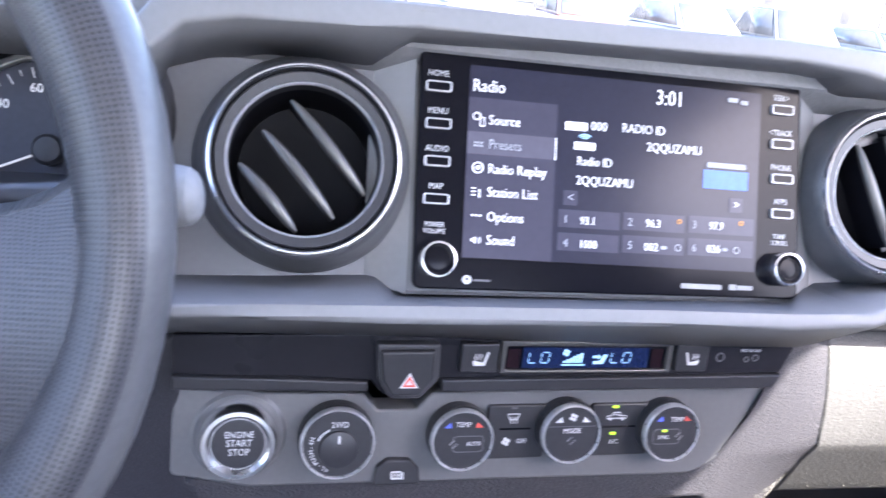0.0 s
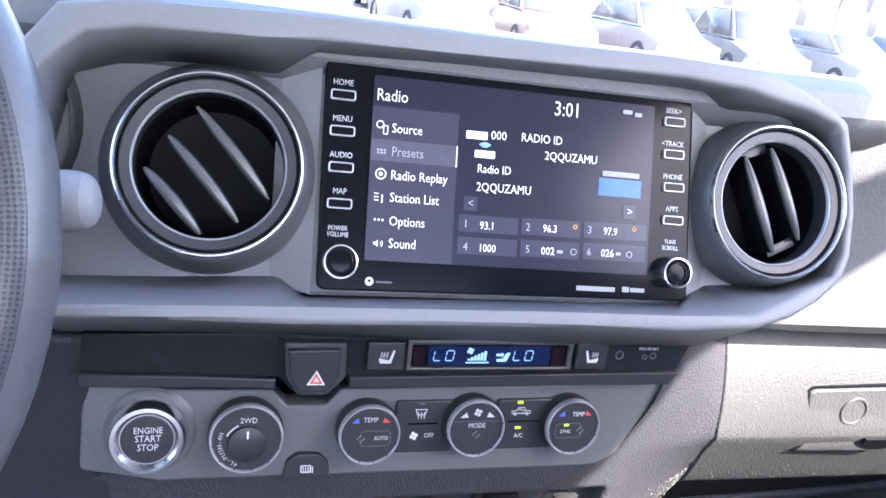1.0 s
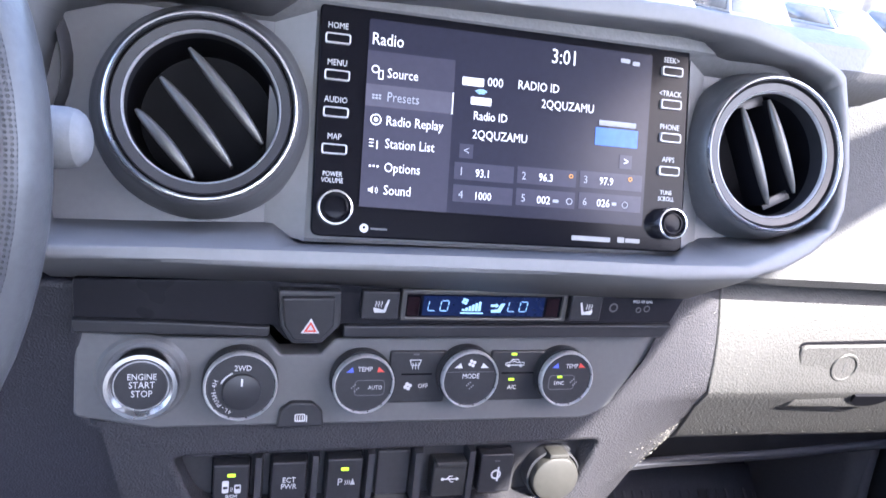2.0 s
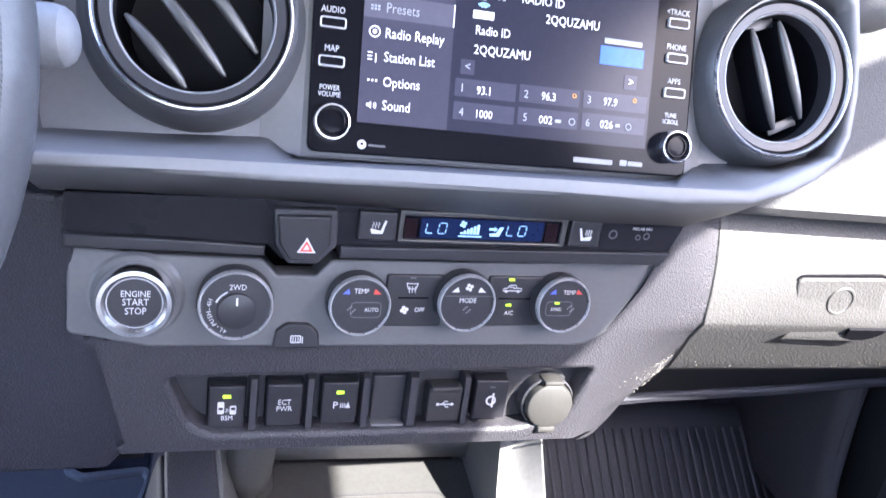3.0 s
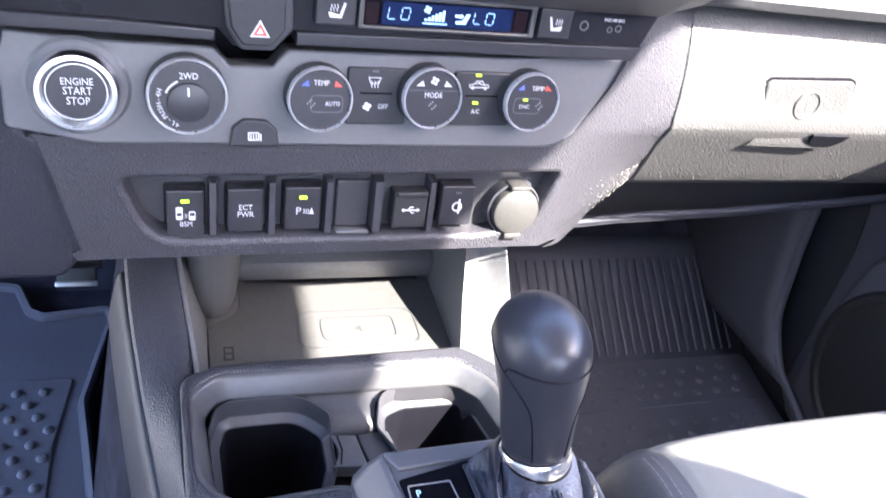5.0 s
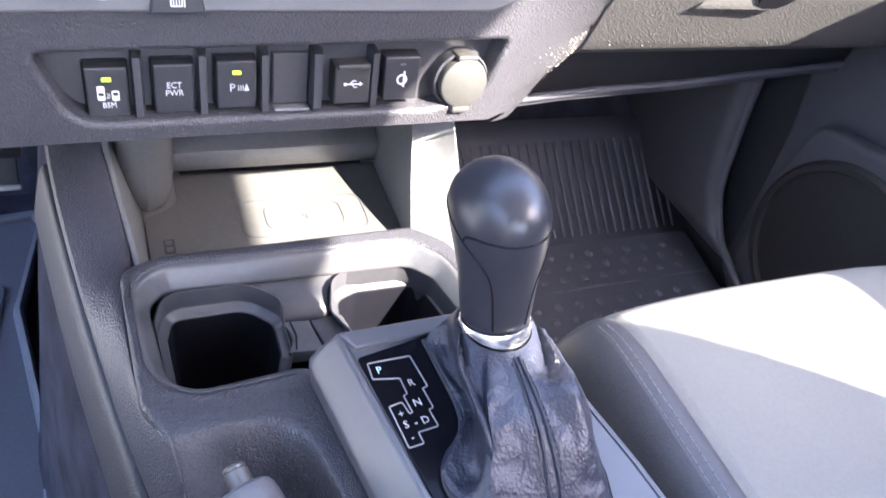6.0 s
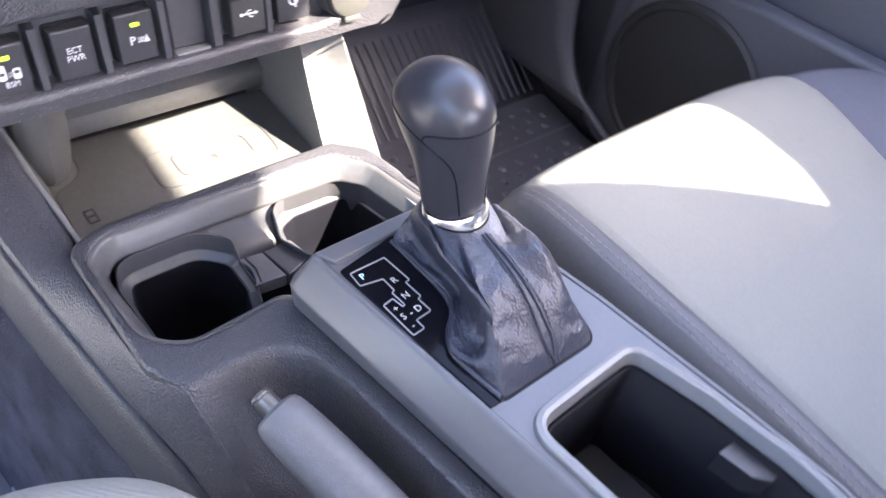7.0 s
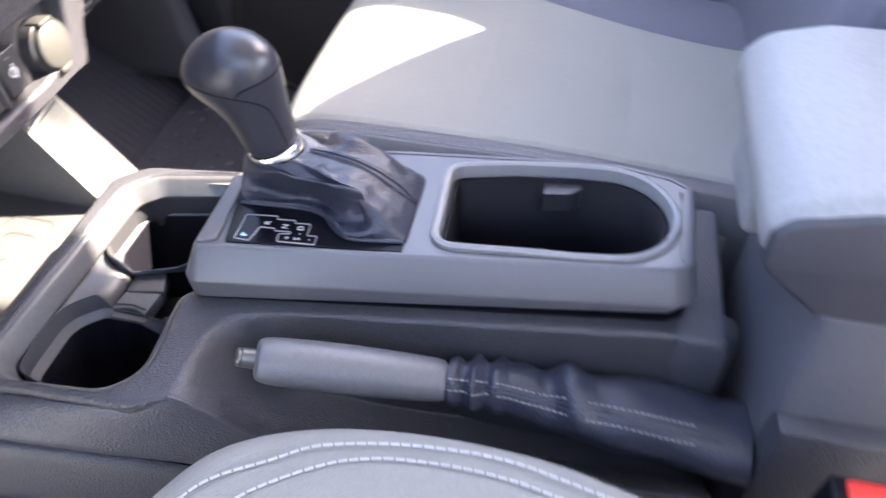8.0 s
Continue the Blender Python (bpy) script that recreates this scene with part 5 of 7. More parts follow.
# ---- air vents ----
def vent(m, slats, label, wide):
    v = thing("air_vent", m, label, "air vent", "dashboard vents")
    part("collar", lathe([(wide + 0.003, 0.022), (wide + 0.003, 0.009), (wide + 0.0012, 0.005), (0.0505, -0.0060), (0.0490, -0.0100), (0.0478, -0.0112), (0.0466, -0.0105), (0.0460, 0.022)], 72), CHAMFER, v, "dark conical collar")
    part("chrome_ring", lathe([(0.0474, -0.008), (0.0473, -0.0125), (0.0468, -0.0138), (0.0460, -0.0140), (0.0454, -0.0132), (0.0451, -0.0115), (0.0450, -0.006)], 80), CHROME, v, "thin bright chrome ring")
    part("inner_ring", lathe([(0.0442, 0.002), (0.0441, -0.0090), (0.0434, -0.0104), (0.0390, -0.0098), (0.0382, -0.0085), (0.0378, -0.004), (0.0376, 0.004), (0.0442, 0.004)], 72), BUTTON, v, "dark inner ring")
    part("ring_gap", lathe([(0.0452, 0.000), (0.0452, -0.0060), (0.0440, -0.0060), (0.0440, 0.000)], 64), BLACK, v)
    part("edge_line", lathe([(0.0388, -0.0094), (0.0384, -0.0099), (0.0378, -0.0092), (0.0376, -0.0070), (0.0380, -0.0066)], 72), VENT_RING, v, "thin bright inner edge")
    part("duct", lathe([(0.0400, 0.0030), (0.0378, 0.0044), (0.0365, 0.045), (0, 0.05), (0, 0.054), (0.0410, 0.054), (0.0410, 0.0030)], 64, False), BLACK, v, "dark duct")
    for x0, z0, x1, z1, bow in slats:
        a, b = Vector((x0, 0, z0)) * 1.08, Vector((x1, 0, z1)) * 1.08
        t = (b - a).normalized()
        n = Vector((t.z, 0, -t.x))
        rows, fin = [], []
        for k in range(13):
            s = k / 12
            c = a.lerp(b, s) + n * bow * (4 * s * (1 - s)) + Vector((0, -0.003 - 0.003 * 4 * s * (1 - s), 0))
            w = 0.0033 * (0.30 + 0.70 * math.sin(math.pi * s) ** 0.6)
            rows.append([tuple(c + n * w * math.cos(q) + Vector((0, -0.9 * w * math.sin(q), 0))) for q in (math.pi * i / 6 for i in range(-1, 8))])
            fin.append([tuple(c + n * 0.0009), tuple(c - n * 0.0009), tuple(c - n * 0.0009 + Vector((0, 0.022, 0))), tuple(c + n * 0.0009 + Vector((0, 0.022, 0)))])
        bar = part("slat", loft(rows, True, True), SLAT, v, "dark glossy curved slat")
        part("fin", loft(fin, True, True), BLACK, bar)
    for k in (0, 2) if len(slats) == 2 else ():      # flat bars that join the slats' ends
        a, b = Vector((slats[0][k], -0.001, slats[0][k + 1])) * 1.10, Vector((slats[-1][k], -0.001, slats[-1][k + 1])) * 1.10
        part("slat_frame", strut(a + Vector((0, 0.004, 0)), b + Vector((0, 0.004, 0)), 0.0016, 0.006, 0.0004), BUTTON, v, "dark bar across the slats")
    return v


LEFT_SLATS = [(-0.008, 0.028, 0.028, -0.014, -0.0006), (-0.020, 0.013, 0.014, -0.026, -0.0008), (-0.030, -0.003, -0.003, -0.033, -0.0008)]
RIGHT_SLATS = [(-0.001, 0.032, 0.020, -0.020, 0.0015), (-0.018, 0.026, 0.003, -0.028, 0.0015)]
vent(DECK @ pose(-0.1694, 0, -0.0021), LEFT_SLATS, "round dash vent with a chrome ring and three slats", 0.0535)
vent(DECK @ pose(0.1650, 0, 0.0028), RIGHT_SLATS, "round dash vent with a chrome ring, slats turned steeply", 0.0505)

# ---- touch screen unit ----
unit = thing("touchscreen_unit", DECK, "black touch screen radio unit with chrome edged buttons", "touch screen")
body = part("bezel", plate(rounded([(-0.1115, -0.0635), (0.1115, -0.0605), (0.1085, 0.0665), (-0.1130, 0.0620)], 0.005), -0.001, 0.008, (), 0.001, 2), GLOSS, unit, "gloss black bezel")
screen = part("display", plate(rect(-0.0865, -0.0462, 0.0835, 0.0555, 0.001), -0.0016, -0.0005), SCREEN_DARK, unit, "lit display with a radio menu")
part("menu_column", plate(rect(-0.0865, -0.0462, -0.0375, 0.0385), -0.0020, -0.0014), SCREEN_MENU, screen)
part("selected_bar", plate(rect(-0.0865, 0.0085, -0.0378, 0.0204), -0.0024, -0.0018), SCREEN_BAR, screen)
part("row_edge", plate(rect(-0.0382, 0.0085, -0.0376, 0.0204), -0.0027, -0.0018), LIT_WHITE, screen)
for r in range(2):
    for c in range(3):
        x0, z0 = (-0.0345, 0.0028, 0.0415)[c], (-0.0272, -0.0397)[r] + 0.0006 * c
        part("tile", plate(rect(x0, z0, x0 + (0.0352, 0.0363, 0.0400)[c], z0 + 0.0096), -0.0020, -0.0014), SCREEN_CELL, screen)
part("blue_tile", plate(rect(0.0495, -0.0006, 0.0768, 0.0098), -0.0020, -0.0014), SCREEN_BLUE, screen)
for x, z in ((-0.0282, -0.0112), (0.0700, -0.0092)):
    part("arrow_tile", plate(rect(x - 0.004, z - 0.004, x + 0.004, z + 0.004), -0.0020, -0.0014), SCREEN_CELL, screen)
INK = -0.0025
for body_text, size, x, z, ink, al in (
        ("Radio", 0.0098, -0.0850, 0.0445, LIT_WHITE, "LEFT"), ("3:01", 0.0125, 0.0272, 0.0472, LIT_WHITE, "CENTER"),
        ("Source", 0.0078, -0.0755, 0.0268, LIT_WHITE, "LEFT"), ("Presets", 0.0078, -0.0750, 0.0140, LIT_GREY, "LEFT"),
        ("Radio Replay", 0.0078, -0.0748, 0.0010, LIT_WHITE, "LEFT"), ("Station List", 0.0078, -0.0746, -0.0113, LIT_WHITE, "LEFT"),
        ("Options", 0.0078, -0.0743, -0.0243, LIT_WHITE, "LEFT"), ("Sound", 0.0078, -0.0739, -0.0366, LIT_WHITE, "LEFT"),
        ("000", 0.0074, -0.0185, 0.0283, LIT_WHITE, "LEFT"), ("RADIO ID", 0.0074, -0.0004, 0.0288, LIT_WHITE, "LEFT"),
        ("2QQUZAMU", 0.0074, 0.0145, 0.0195, LIT_WHITE, "LEFT"), ("Radio ID", 0.0072, -0.0256, 0.0088, LIT_WHITE, "LEFT"),
        ("2QQUZAMU", 0.0074, -0.0255, -0.0016, LIT_WHITE, "LEFT"),
        ("1", 0.0066, -0.0305, -0.0229, LIT_GREY, "CENTER"), ("93.1", 0.0066, -0.0178, -0.0233, LIT_WHITE, "CENTER"),
        ("2", 0.0066, 0.0067, -0.0224, LIT_GREY, "CENTER"), ("96.3", 0.0066, 0.0202, -0.0225, LIT_WHITE, "CENTER"),
        ("3", 0.0066, 0.0450, -0.0216, LIT_GREY, "CENTER"), ("97.9", 0.0066, 0.0582, -0.0217, LIT_WHITE, "CENTER"),
        ("4", 0.0066, -0.0300, -0.0358, LIT_GREY, "CENTER"), ("1000", 0.0066, -0.0172, -0.0360, LIT_WHITE, "CENTER"),
        ("5", 0.0066, 0.0071, -0.0351, LIT_GREY, "CENTER"), ("002", 0.0066, 0.0195, -0.0355, LIT_WHITE, "CENTER"),
        ("6", 0.0066, 0.0452, -0.0345, LIT_GREY, "CENTER"), ("026", 0.0066, 0.0570, -0.0346, LIT_WHITE, "CENTER"),
        ("<", 0.0070, -0.0282, -0.0112, LIT_GREY, "CENTER"), (">", 0.0070, 0.0700, -0.0092, LIT_WHITE, "CENTER")):
    part("lettering", words(body_text, size * 0.95, x, z, INK, al, 0.00008, 0.83 if len(body_text) > 3 else 0.9), ink, screen)
# bars in place of marks of makers
for x0, x1, z, h, ink in ((-0.0330, -0.0205, 0.0276, 0.0045, LIT_WHITE), (-0.0275, -0.0155, 0.0172, 0.0042, LIT_WHITE), (0.0512, 0.0750, 0.0125, 0.0030, LIT_GREY), (0.0625, 0.0685, 0.0500, 0.0024, LIT_GREY),
                          (0.0702, 0.0748, 0.0490, 0.0024, LIT_GREY), (0.0234 + 0.0018, 0.0288, -0.0353, 0.0018, LIT_GREY), (0.0625, 0.0655, -0.0344, 0.0018, LIT_GREY)):
    part("bar", plate(rect(x0, z - h / 2, x1, z + h / 2, 0.0006), INK - 0.0001, INK + 0.0001), ink, screen)
for k, r in enumerate((0.0018, 0.0030, 0.0042)):
    arc = [(-0.0217 + r * math.cos(a), 0.0203 + r * 0.8 * math.sin(a)) for a in (math.pi * (0.22 + 0.56 * i / 8) for i in range(9))]
    part("wave_mark", tube([(x, INK, z) for x, z in arc], 0.0003, 5), LIT_BLUE, screen)
for x, z in ((0.0357, -0.0203), (0.0735, -0.0192)):
    part("wave_mark", plate(circle(x, z, 0.0013, 14), INK - 0.0001, INK + 0.0001, [circle(x, z, 0.0008, 12)]), LIT_ORANGE, screen)
for x, z in ((0.0355, -0.0349), (0.0710, -0.0345)):
    part("clock_mark", plate(circle(x, z, 0.0020, 18), INK - 0.0001, INK + 0.0001, [circle(x, z, 0.0015, 16)]), LIT_GREY, screen)
# small signs of the menu
part("menu_sign", plate(circle(-0.0820, 0.0285, 0.0022, 18), INK, INK + 0.0002, [circle(-0.0820, 0.0285, 0.0016, 16)]), LIT_WHITE, screen)
part("menu_sign", plate(rect(-0.0803, 0.0232, -0.0775, 0.0282, 0.0004), INK, INK + 0.0002, [rect(-0.0798, 0.0237, -0.0780, 0.0277)]), LIT_WHITE, screen)
for i in range(3):
    for j in range(2):
        part("menu_sign", plate(rect(-0.0830 + 0.0018 * i, 0.0124 + 0.0016 * j, -0.0817 + 0.0018 * i, 0.0135 + 0.0016 * j), INK, INK + 0.0002), LIT_GREY, screen)
    part("menu_sign", plate(circle(-0.0820 + 0.0021 * i, -0.0238, 0.00065, 10), INK, INK + 0.0002), LIT_WHITE, screen)
part("menu_sign", plate(circle(-0.0802, 0.0014, 0.0031, 20), INK, INK + 0.0002, [circle(-0.0802, 0.0014, 0.0024, 18)]), LIT_WHITE, screen)
part("menu_sign", plate(circle(-0.0802, 0.0014, 0.0012, 14), INK, INK + 0.0002), LIT_WHITE, screen)
for i in range(3):
    part("menu_sign", plate(rect(-0.0832, -0.0098 - 0.0018 * i, -0.0807, -0.0092 - 0.0018 * i), INK, INK + 0.0002), LIT_WHITE, screen)
part("menu_sign", tube([(-0.0788, INK, -0.0100), (-0.0788, INK, -0.0145)], 0.0004, 5), LIT_WHITE, screen)
part("menu_sign", plate([(-0.0822, -0.0375), (-0.0810, -0.0375), (-0.0797, -0.0388), (-0.0797, -0.0348), (-0.0810, -0.0360), (-0.0822, -0.0360)], INK, INK + 0.0002), LIT_WHITE, screen)
for r in (0.0014, 0.0024):
    part("menu_sign", tube([(-0.0795 + r * math.cos(a), INK, -0.0368 + r * math.sin(a)) for a in (-0.8 + 0.2 * i for i in range(9))], 0.0002, 5), LIT_WHITE, screen)
# buttons and their words
for word, x, zt, zb in (("HOME", -0.1032, 0.0494, 0.0424), ("MENU", -0.1026, 0.0297, 0.0229), ("AUDIO", -0.1022, 0.0099, 0.0032), ("MAP", -0.1019, -0.0098, -0.0165),
                        ("SEEK>", 0.0966, 0.0540, 0.0472), ("<TRACK", 0.0970, 0.0340, 0.0276), ("PHONE", 0.0980, 0.0141, 0.0077), ("APPS", 0.0985, -0.0054, -0.0122)):
    b = part("button", plate(rect(x - 0.0062, zb - 0.0024, x + 0.0066, zb + 0.0024, 0.0012), -0.0030, -0.0005, (), 0.0006, 2), GLOSS, unit, "small black button with a bright edge")
    part("edge", plate(rect(x - 0.0066, zb - 0.0028, x + 0.0070, zb + 0.0028, 0.0014), -0.0032, -0.0005, [rect(x - 0.0058, zb - 0.0020, x + 0.0062, zb + 0.0020, 0.001)], 0.0003, 1), VENT_RING, b)
    part("lettering", words(word, 0.0046, x, zt, -0.00115, wide=0.85), WHITE_INK, unit)
for word, x, z in (("POWER", -0.1018, -0.0299), ("VOLUME", -0.1017, -0.0333), ("TUNE", 0.0983, -0.0253), ("SCROLL", 0.0985, -0.0290)):
    part("lettering", words(word, 0.0038, x, z, -0.00115, wide=0.8), WHITE_INK, unit)
for x, z in ((-0.1000, -0.0478), (0.0993, -0.0437)):
    k = part("knob", lathe([(0.0096, -0.001), (0.0096, -0.0085), (0.0091, -0.0105), (0.0083, -0.0107), (0.0077, -0.009), (0.0076, -0.001)], 40), CHROME, unit, "chrome ringed knob", pose(x, 0, z))
    part("cap", lathe([(0.0075, -0.001), (0.0075, -0.0086), (0.0062, -0.0090), (0.0060, -0.0100), (0.0055, -0.0100), (0.0053, -0.0090), (0, -0.0094)], 32, False), GLOSS, k)
part("maker_mark", plate(circle(-0.0830, -0.0578, 0.0024, 20), -0.0012, -0.0008, [circle(-0.083, -0.0574, 0.0008, 10)]), WHITE_INK, unit)
for x0, x1, z, h in ((-0.0795, -0.0702, -0.0579, 0.0011), (0.0390, 0.0636, -0.0557, 0.0028), (0.0683, 0.0728, -0.0553, 0.0032), (0.0735, 0.0829, -0.0554, 0.0025)):
    part("maker_mark", plate(rect(x0, z - h / 2, x1, z + h / 2, 0.0005), -0.0012, -0.0008), FAINT_INK if x0 > 0 else GREY_INK, unit)

# ---- climate panel ----
climate = thing("climate_panel", CLIMATE, "charcoal fascia with start button and three climate dials", "control panel")
face = rounded([(x / 1000, z / 1000) for x, z in [(-177, 19.5), (-130, 16), (-72, 15), (-63.5, 4.8), (-40, 4.8), (-31, 15), (100, 16), (197.5, 19.5), (187, -1), (166, -34), (149, -43.5), (-97, -41), (-134, -41), (-178, -32)]],
               [0.002, 0.02, 0.004, 0.003, 0.003, 0.004, 0.02, 0.003, 0.02, 0.02, 0.03, 0.02, 0.02, 0.004])
part("fascia", plate(face, 0.0, 0.02, (), 0.0015, 2), CHARCOAL, climate, "satin charcoal fascia")
for x0, x1 in ((0.004, 0.042), (0.072, 0.113)):
    part("button_block", plate(rect(x0, -0.0275, x1, 0.0072, 0.002), -0.0025, 0.004, (), 0.001, 2), BUTTON, climate)
    part("button_split", plate(rect(x0 + 0.008, -0.0085, x1 - 0.010, -0.0075, 0.0003), -0.0031, 0.0, (), 0.0002, 1), GLOSS, climate)
def dial(x, z, r, name, label, knurl=True):
    d = part(name, lathe([(r * 1.02, 0.0), (r * 1.03, -0.006), (r * 1.0, -0.0095), (r * 0.985, -0.0122), (r * 0.93, -0.0138), (r * 0.90, -0.0138), (r * 0.895, -0.0125), (0, -0.0125)], 56, False), SMOOTH_DARK, climate, label, pose(x, 0, z))
    part("ring", lathe([(r * 1.022, -0.0105), (r * 1.026, -0.0120), (r * 1.018, -0.0136), (r * 0.998, -0.0148), (r * 0.975, -0.0152), (r * 0.955, -0.0148), (r * 0.942, -0.0138), (r * 0.938, -0.0125)], 56, False), VENT_RING, d, "bright ring")
    part("face", lathe([(r * 0.93, -0.0125), (r * 0.915, -0.0136), (0, -0.0138)], 48, False), BUTTON, d)
    for k in range(12):      # dark notches in the ring
        a = math.pi / 6 * k + 0.2
        part("notch", strut((r * 0.94 * math.cos(a), -0.0146, r * 0.94 * math.sin(a)), (r * 1.012 * math.cos(a), -0.0120, r * 1.012 * math.sin(a)), 0.0011, 0.0008, 0), SMOOTH_DARK, d)
    if knurl:
        bm = bmesh.new()
        for k in range(96):
            a = 2 * math.pi * k / 96
            box(r * 1.022 - 0.0004, r * 1.022 + 0.0005, -0.0092, -0.002, -0.00035, 0.00035, 0, bm=bm)
            bm.verts.ensure_lookup_table()
            bmesh.ops.rotate(bm, verts=bm.verts[-8:], cent=(0, 0, 0), matrix=Matrix.Rotation(a, 3, "Y"))
        part("knurling", bm, SMOOTH_DARK, d)
    return d


Y = -0.01402
# start button
start = part("start_button", lathe([(0.0215, 0.0), (0.0215, -0.004), (0.0208, -0.0125), (0.0195, -0.0150), (0.0172, -0.0152), (0.0150, -0.0125), (0.0143, -0.0125), (0.0143, 0)], 64, False), CHROME, climate, "chrome ringed engine start button", pose(-0.1412, 0, -0.0088))
part("cap", lathe([(0.0144, -0.008), (0.0142, -0.0125), (0.0136, -0.0132), (0, -0.0136)], 48, False), BUTTON, start)
part("well", lathe([(0.0265, -0.0003), (0.0245, -0.0018), (0.0215, -0.001), (0.0215, 0.0)], 56, False), CHARCOAL, start)
for word, z, s in (("ENGINE", 0.0058, 0.0052), ("START", 0.0009, 0.0056), ("STOP", -0.0044, 0.0056)):
    part("lettering", words(word, s, 0.0005, z, -0.0138, wide=0.85), WHITE_INK, start)
# two wheel drive dial
drive = dial(-0.0868, -0.0098, 0.0208, "drive_dial", "two wheel drive selector dial")
part("push_cap", lathe([(0.0112, -0.0136), (0.0108, -0.0150), (0.0100, -0.0154), (0, -0.0154)], 40, False), BUTTON, drive, m=pose(0.0005, 0, -0.003))
part("pointer", plate(rect(-0.0001, 0.0010, 0.0010, 0.0056, 0.0003), -0.0159, -0.0152), WHITE_INK, drive)
part("lettering", words("2WD", 0.0048, 0.0008, 0.0115, -0.0141, wide=0.9), WHITE_INK, drive)
bm = tube([(0.0128 * math.cos(a) + 0.0005, -0.0141, 0.0128 * math.sin(a) - 0.003) for a in (radians(115 + 5 * i) for i in range(9))], 0.0005, 6)
part("arc_mark", bm, WHITE_INK, drive)
for k, ch in enumerate("4L-PUSH-4H"):
    a = radians(248 - 9.6 * k)
    me = words(ch, 0.0037, 0, 0, 0)
    me.transform(Matrix.Translation((0.0150 * math.cos(a), -0.0141, 0.0150 * math.sin(a) - 0.0015)) @ Matrix.Rotation(math.pi / 2 - a, 4, "Y"))
    part("lettering", me, WHITE_INK, drive)
# climate dials
for x, z, r, words_in in ((-0.0140, -0.0098, 0.0187, (("TEMP", 0.0043, 0.0, 0.0100), ("AUTO", 0.0036, 0.0070, -0.0020))),
                          (0.0545, -0.0075, 0.0187, (("MODE", 0.0046, 0.0, 0.0022),)),
                          (0.1222, -0.0085, 0.0187, (("TEMP", 0.0042, 0.0025, 0.0092), ("SYNC", 0.0034, -0.0055, -0.0026)))):
    k = dial(x, z, r, "climate_dial", "dark climate dial with a bright ring")
    for word, s, lx, lz in words_in:
        part("lettering", words(word, s, lx, lz, Y, wide=0.88), WHITE_INK, k)
    for i, (lx, lz) in enumerate(((0.0, 0.0016), (0.0, -0.0026), (-0.0021, -0.0005), (0.0021, -0.0005), (-0.0011, 0.0006), (0.0011, -0.0016))):
        part("dot", plate(circle(lx + (-0.0055 if x < 0 else 0.0 if x < 0.1 else 0.0050), lz - (0.0015 if x != 0.0545 else 0.0035), 0.00045, 8), Y - 0.0001, Y + 0.0001), FAINT_INK, k)
    if x != 0.0545:
        part("blue_mark", plate([(-0.0115, 0.0082), (-0.0070, 0.0082), (-0.0078, 0.0115)], Y - 0.0001, Y + 0.0001), BLUE_INK, k)
        part("red_mark", plate([(0.0122, 0.0082), (0.0075, 0.0082), (0.0083, 0.0115)], Y - 0.0001, Y + 0.0001), RED_INK, k)
        part("panel_line", plate(rect(-0.006 if x < 0 else -0.013, -0.0072, 0.013 if x < 0 else 0.006, 0.0030, 0.003), Y, Y + 0.0002, [rect(-0.0056 if x < 0 else -0.0126, -0.0068, 0.0126 if x < 0 else 0.0056, 0.0026, 0.0027)]), GREY_INK, k)
    else:
        for sx in (-1, 1):
            part("arrow_mark", plate([(sx * 0.0115, 0.0078), (sx * 0.0062, 0.0078), (sx * 0.0075, 0.0112)], Y - 0.0001, Y + 0.0001), WHITE_INK, k)
        for i in range(4):
            a = math.pi / 2 * i + 0.4
            part("fan_mark", plate(circle(0.0016 * math.cos(a), 0.0110 + 0.0016 * math.sin(a), 0.0011, 10), Y - 0.0001, Y + 0.0001), WHITE_INK, k)
        part("face_line", plate(rect(-0.0155, 0.0050, 0.0155, 0.0053), Y - 0.0001, Y + 0.0001), GREY_INK, k)
    if x > 0.1:
        part("lamp", plate(rect(-0.0072, 0.0012, -0.0036, 0.0026, 0.0006), Y - 0.0003, Y), GREEN_LED, k)
# words and lamps on the blocks between the dials
part("lettering", words("OFF", 0.0042, 0.0268, -0.0162, -0.0027, wide=0.9), WHITE_INK, climate)
for i in range(4):
    a = math.pi / 2 * i + 0.3
    part("fan_mark", plate(circle(0.0168 + 0.0016 * math.cos(a), -0.0162 + 0.0016 * math.sin(a), 0.0012, 10), -0.0028, -0.0025), WHITE_INK, climate)
part("screen_mark", plate([(0.0165, 0.0018), (0.0245, 0.0018), (0.0232, -0.0022), (0.0178, -0.0022)], -0.0028, -0.0025, [[(0.0172, 0.0013), (0.0238, 0.0013), (0.0228, -0.0017), (0.0182, -0.0017)]]), WHITE_INK, climate)
for i in range(3):
    part("screen_mark", tube([(0.0186 + 0.0019 * i, -0.0028, -0.0004), (0.0192 + 0.0019 * i, -0.0028, -0.0018), (0.0186 + 0.0019 * i, -0.0028, -0.003), (0.0190 + 0.0019 * i, -0.0028, -0.0045)], 0.0003, 5), WHITE_INK, climate)
part("lettering", words("A/C", 0.0042, 0.0885, -0.0182, -0.0027, wide=0.9), WHITE_INK, climate)
for z in (0.0052, -0.0125):
    part("lamp", plate(rect(0.0855, z - 0.0008, 0.0895, z + 0.0008, 0.0005), -0.0030, -0.0024), GREEN_LED, climate)
TRUCK = [(0.0822, -0.0028), (0.0820, -0.0008), (0.0850, -0.0005), (0.0868, 0.0016), (0.0912, 0.0016), (0.0920, -0.0005), (0.0955, -0.0006), (0.0955, -0.0028)]
part("truck_mark", plate(TRUCK, -0.0028, -0.0025, [grow(TRUCK, -0.00055)]), WHITE_INK, climate)
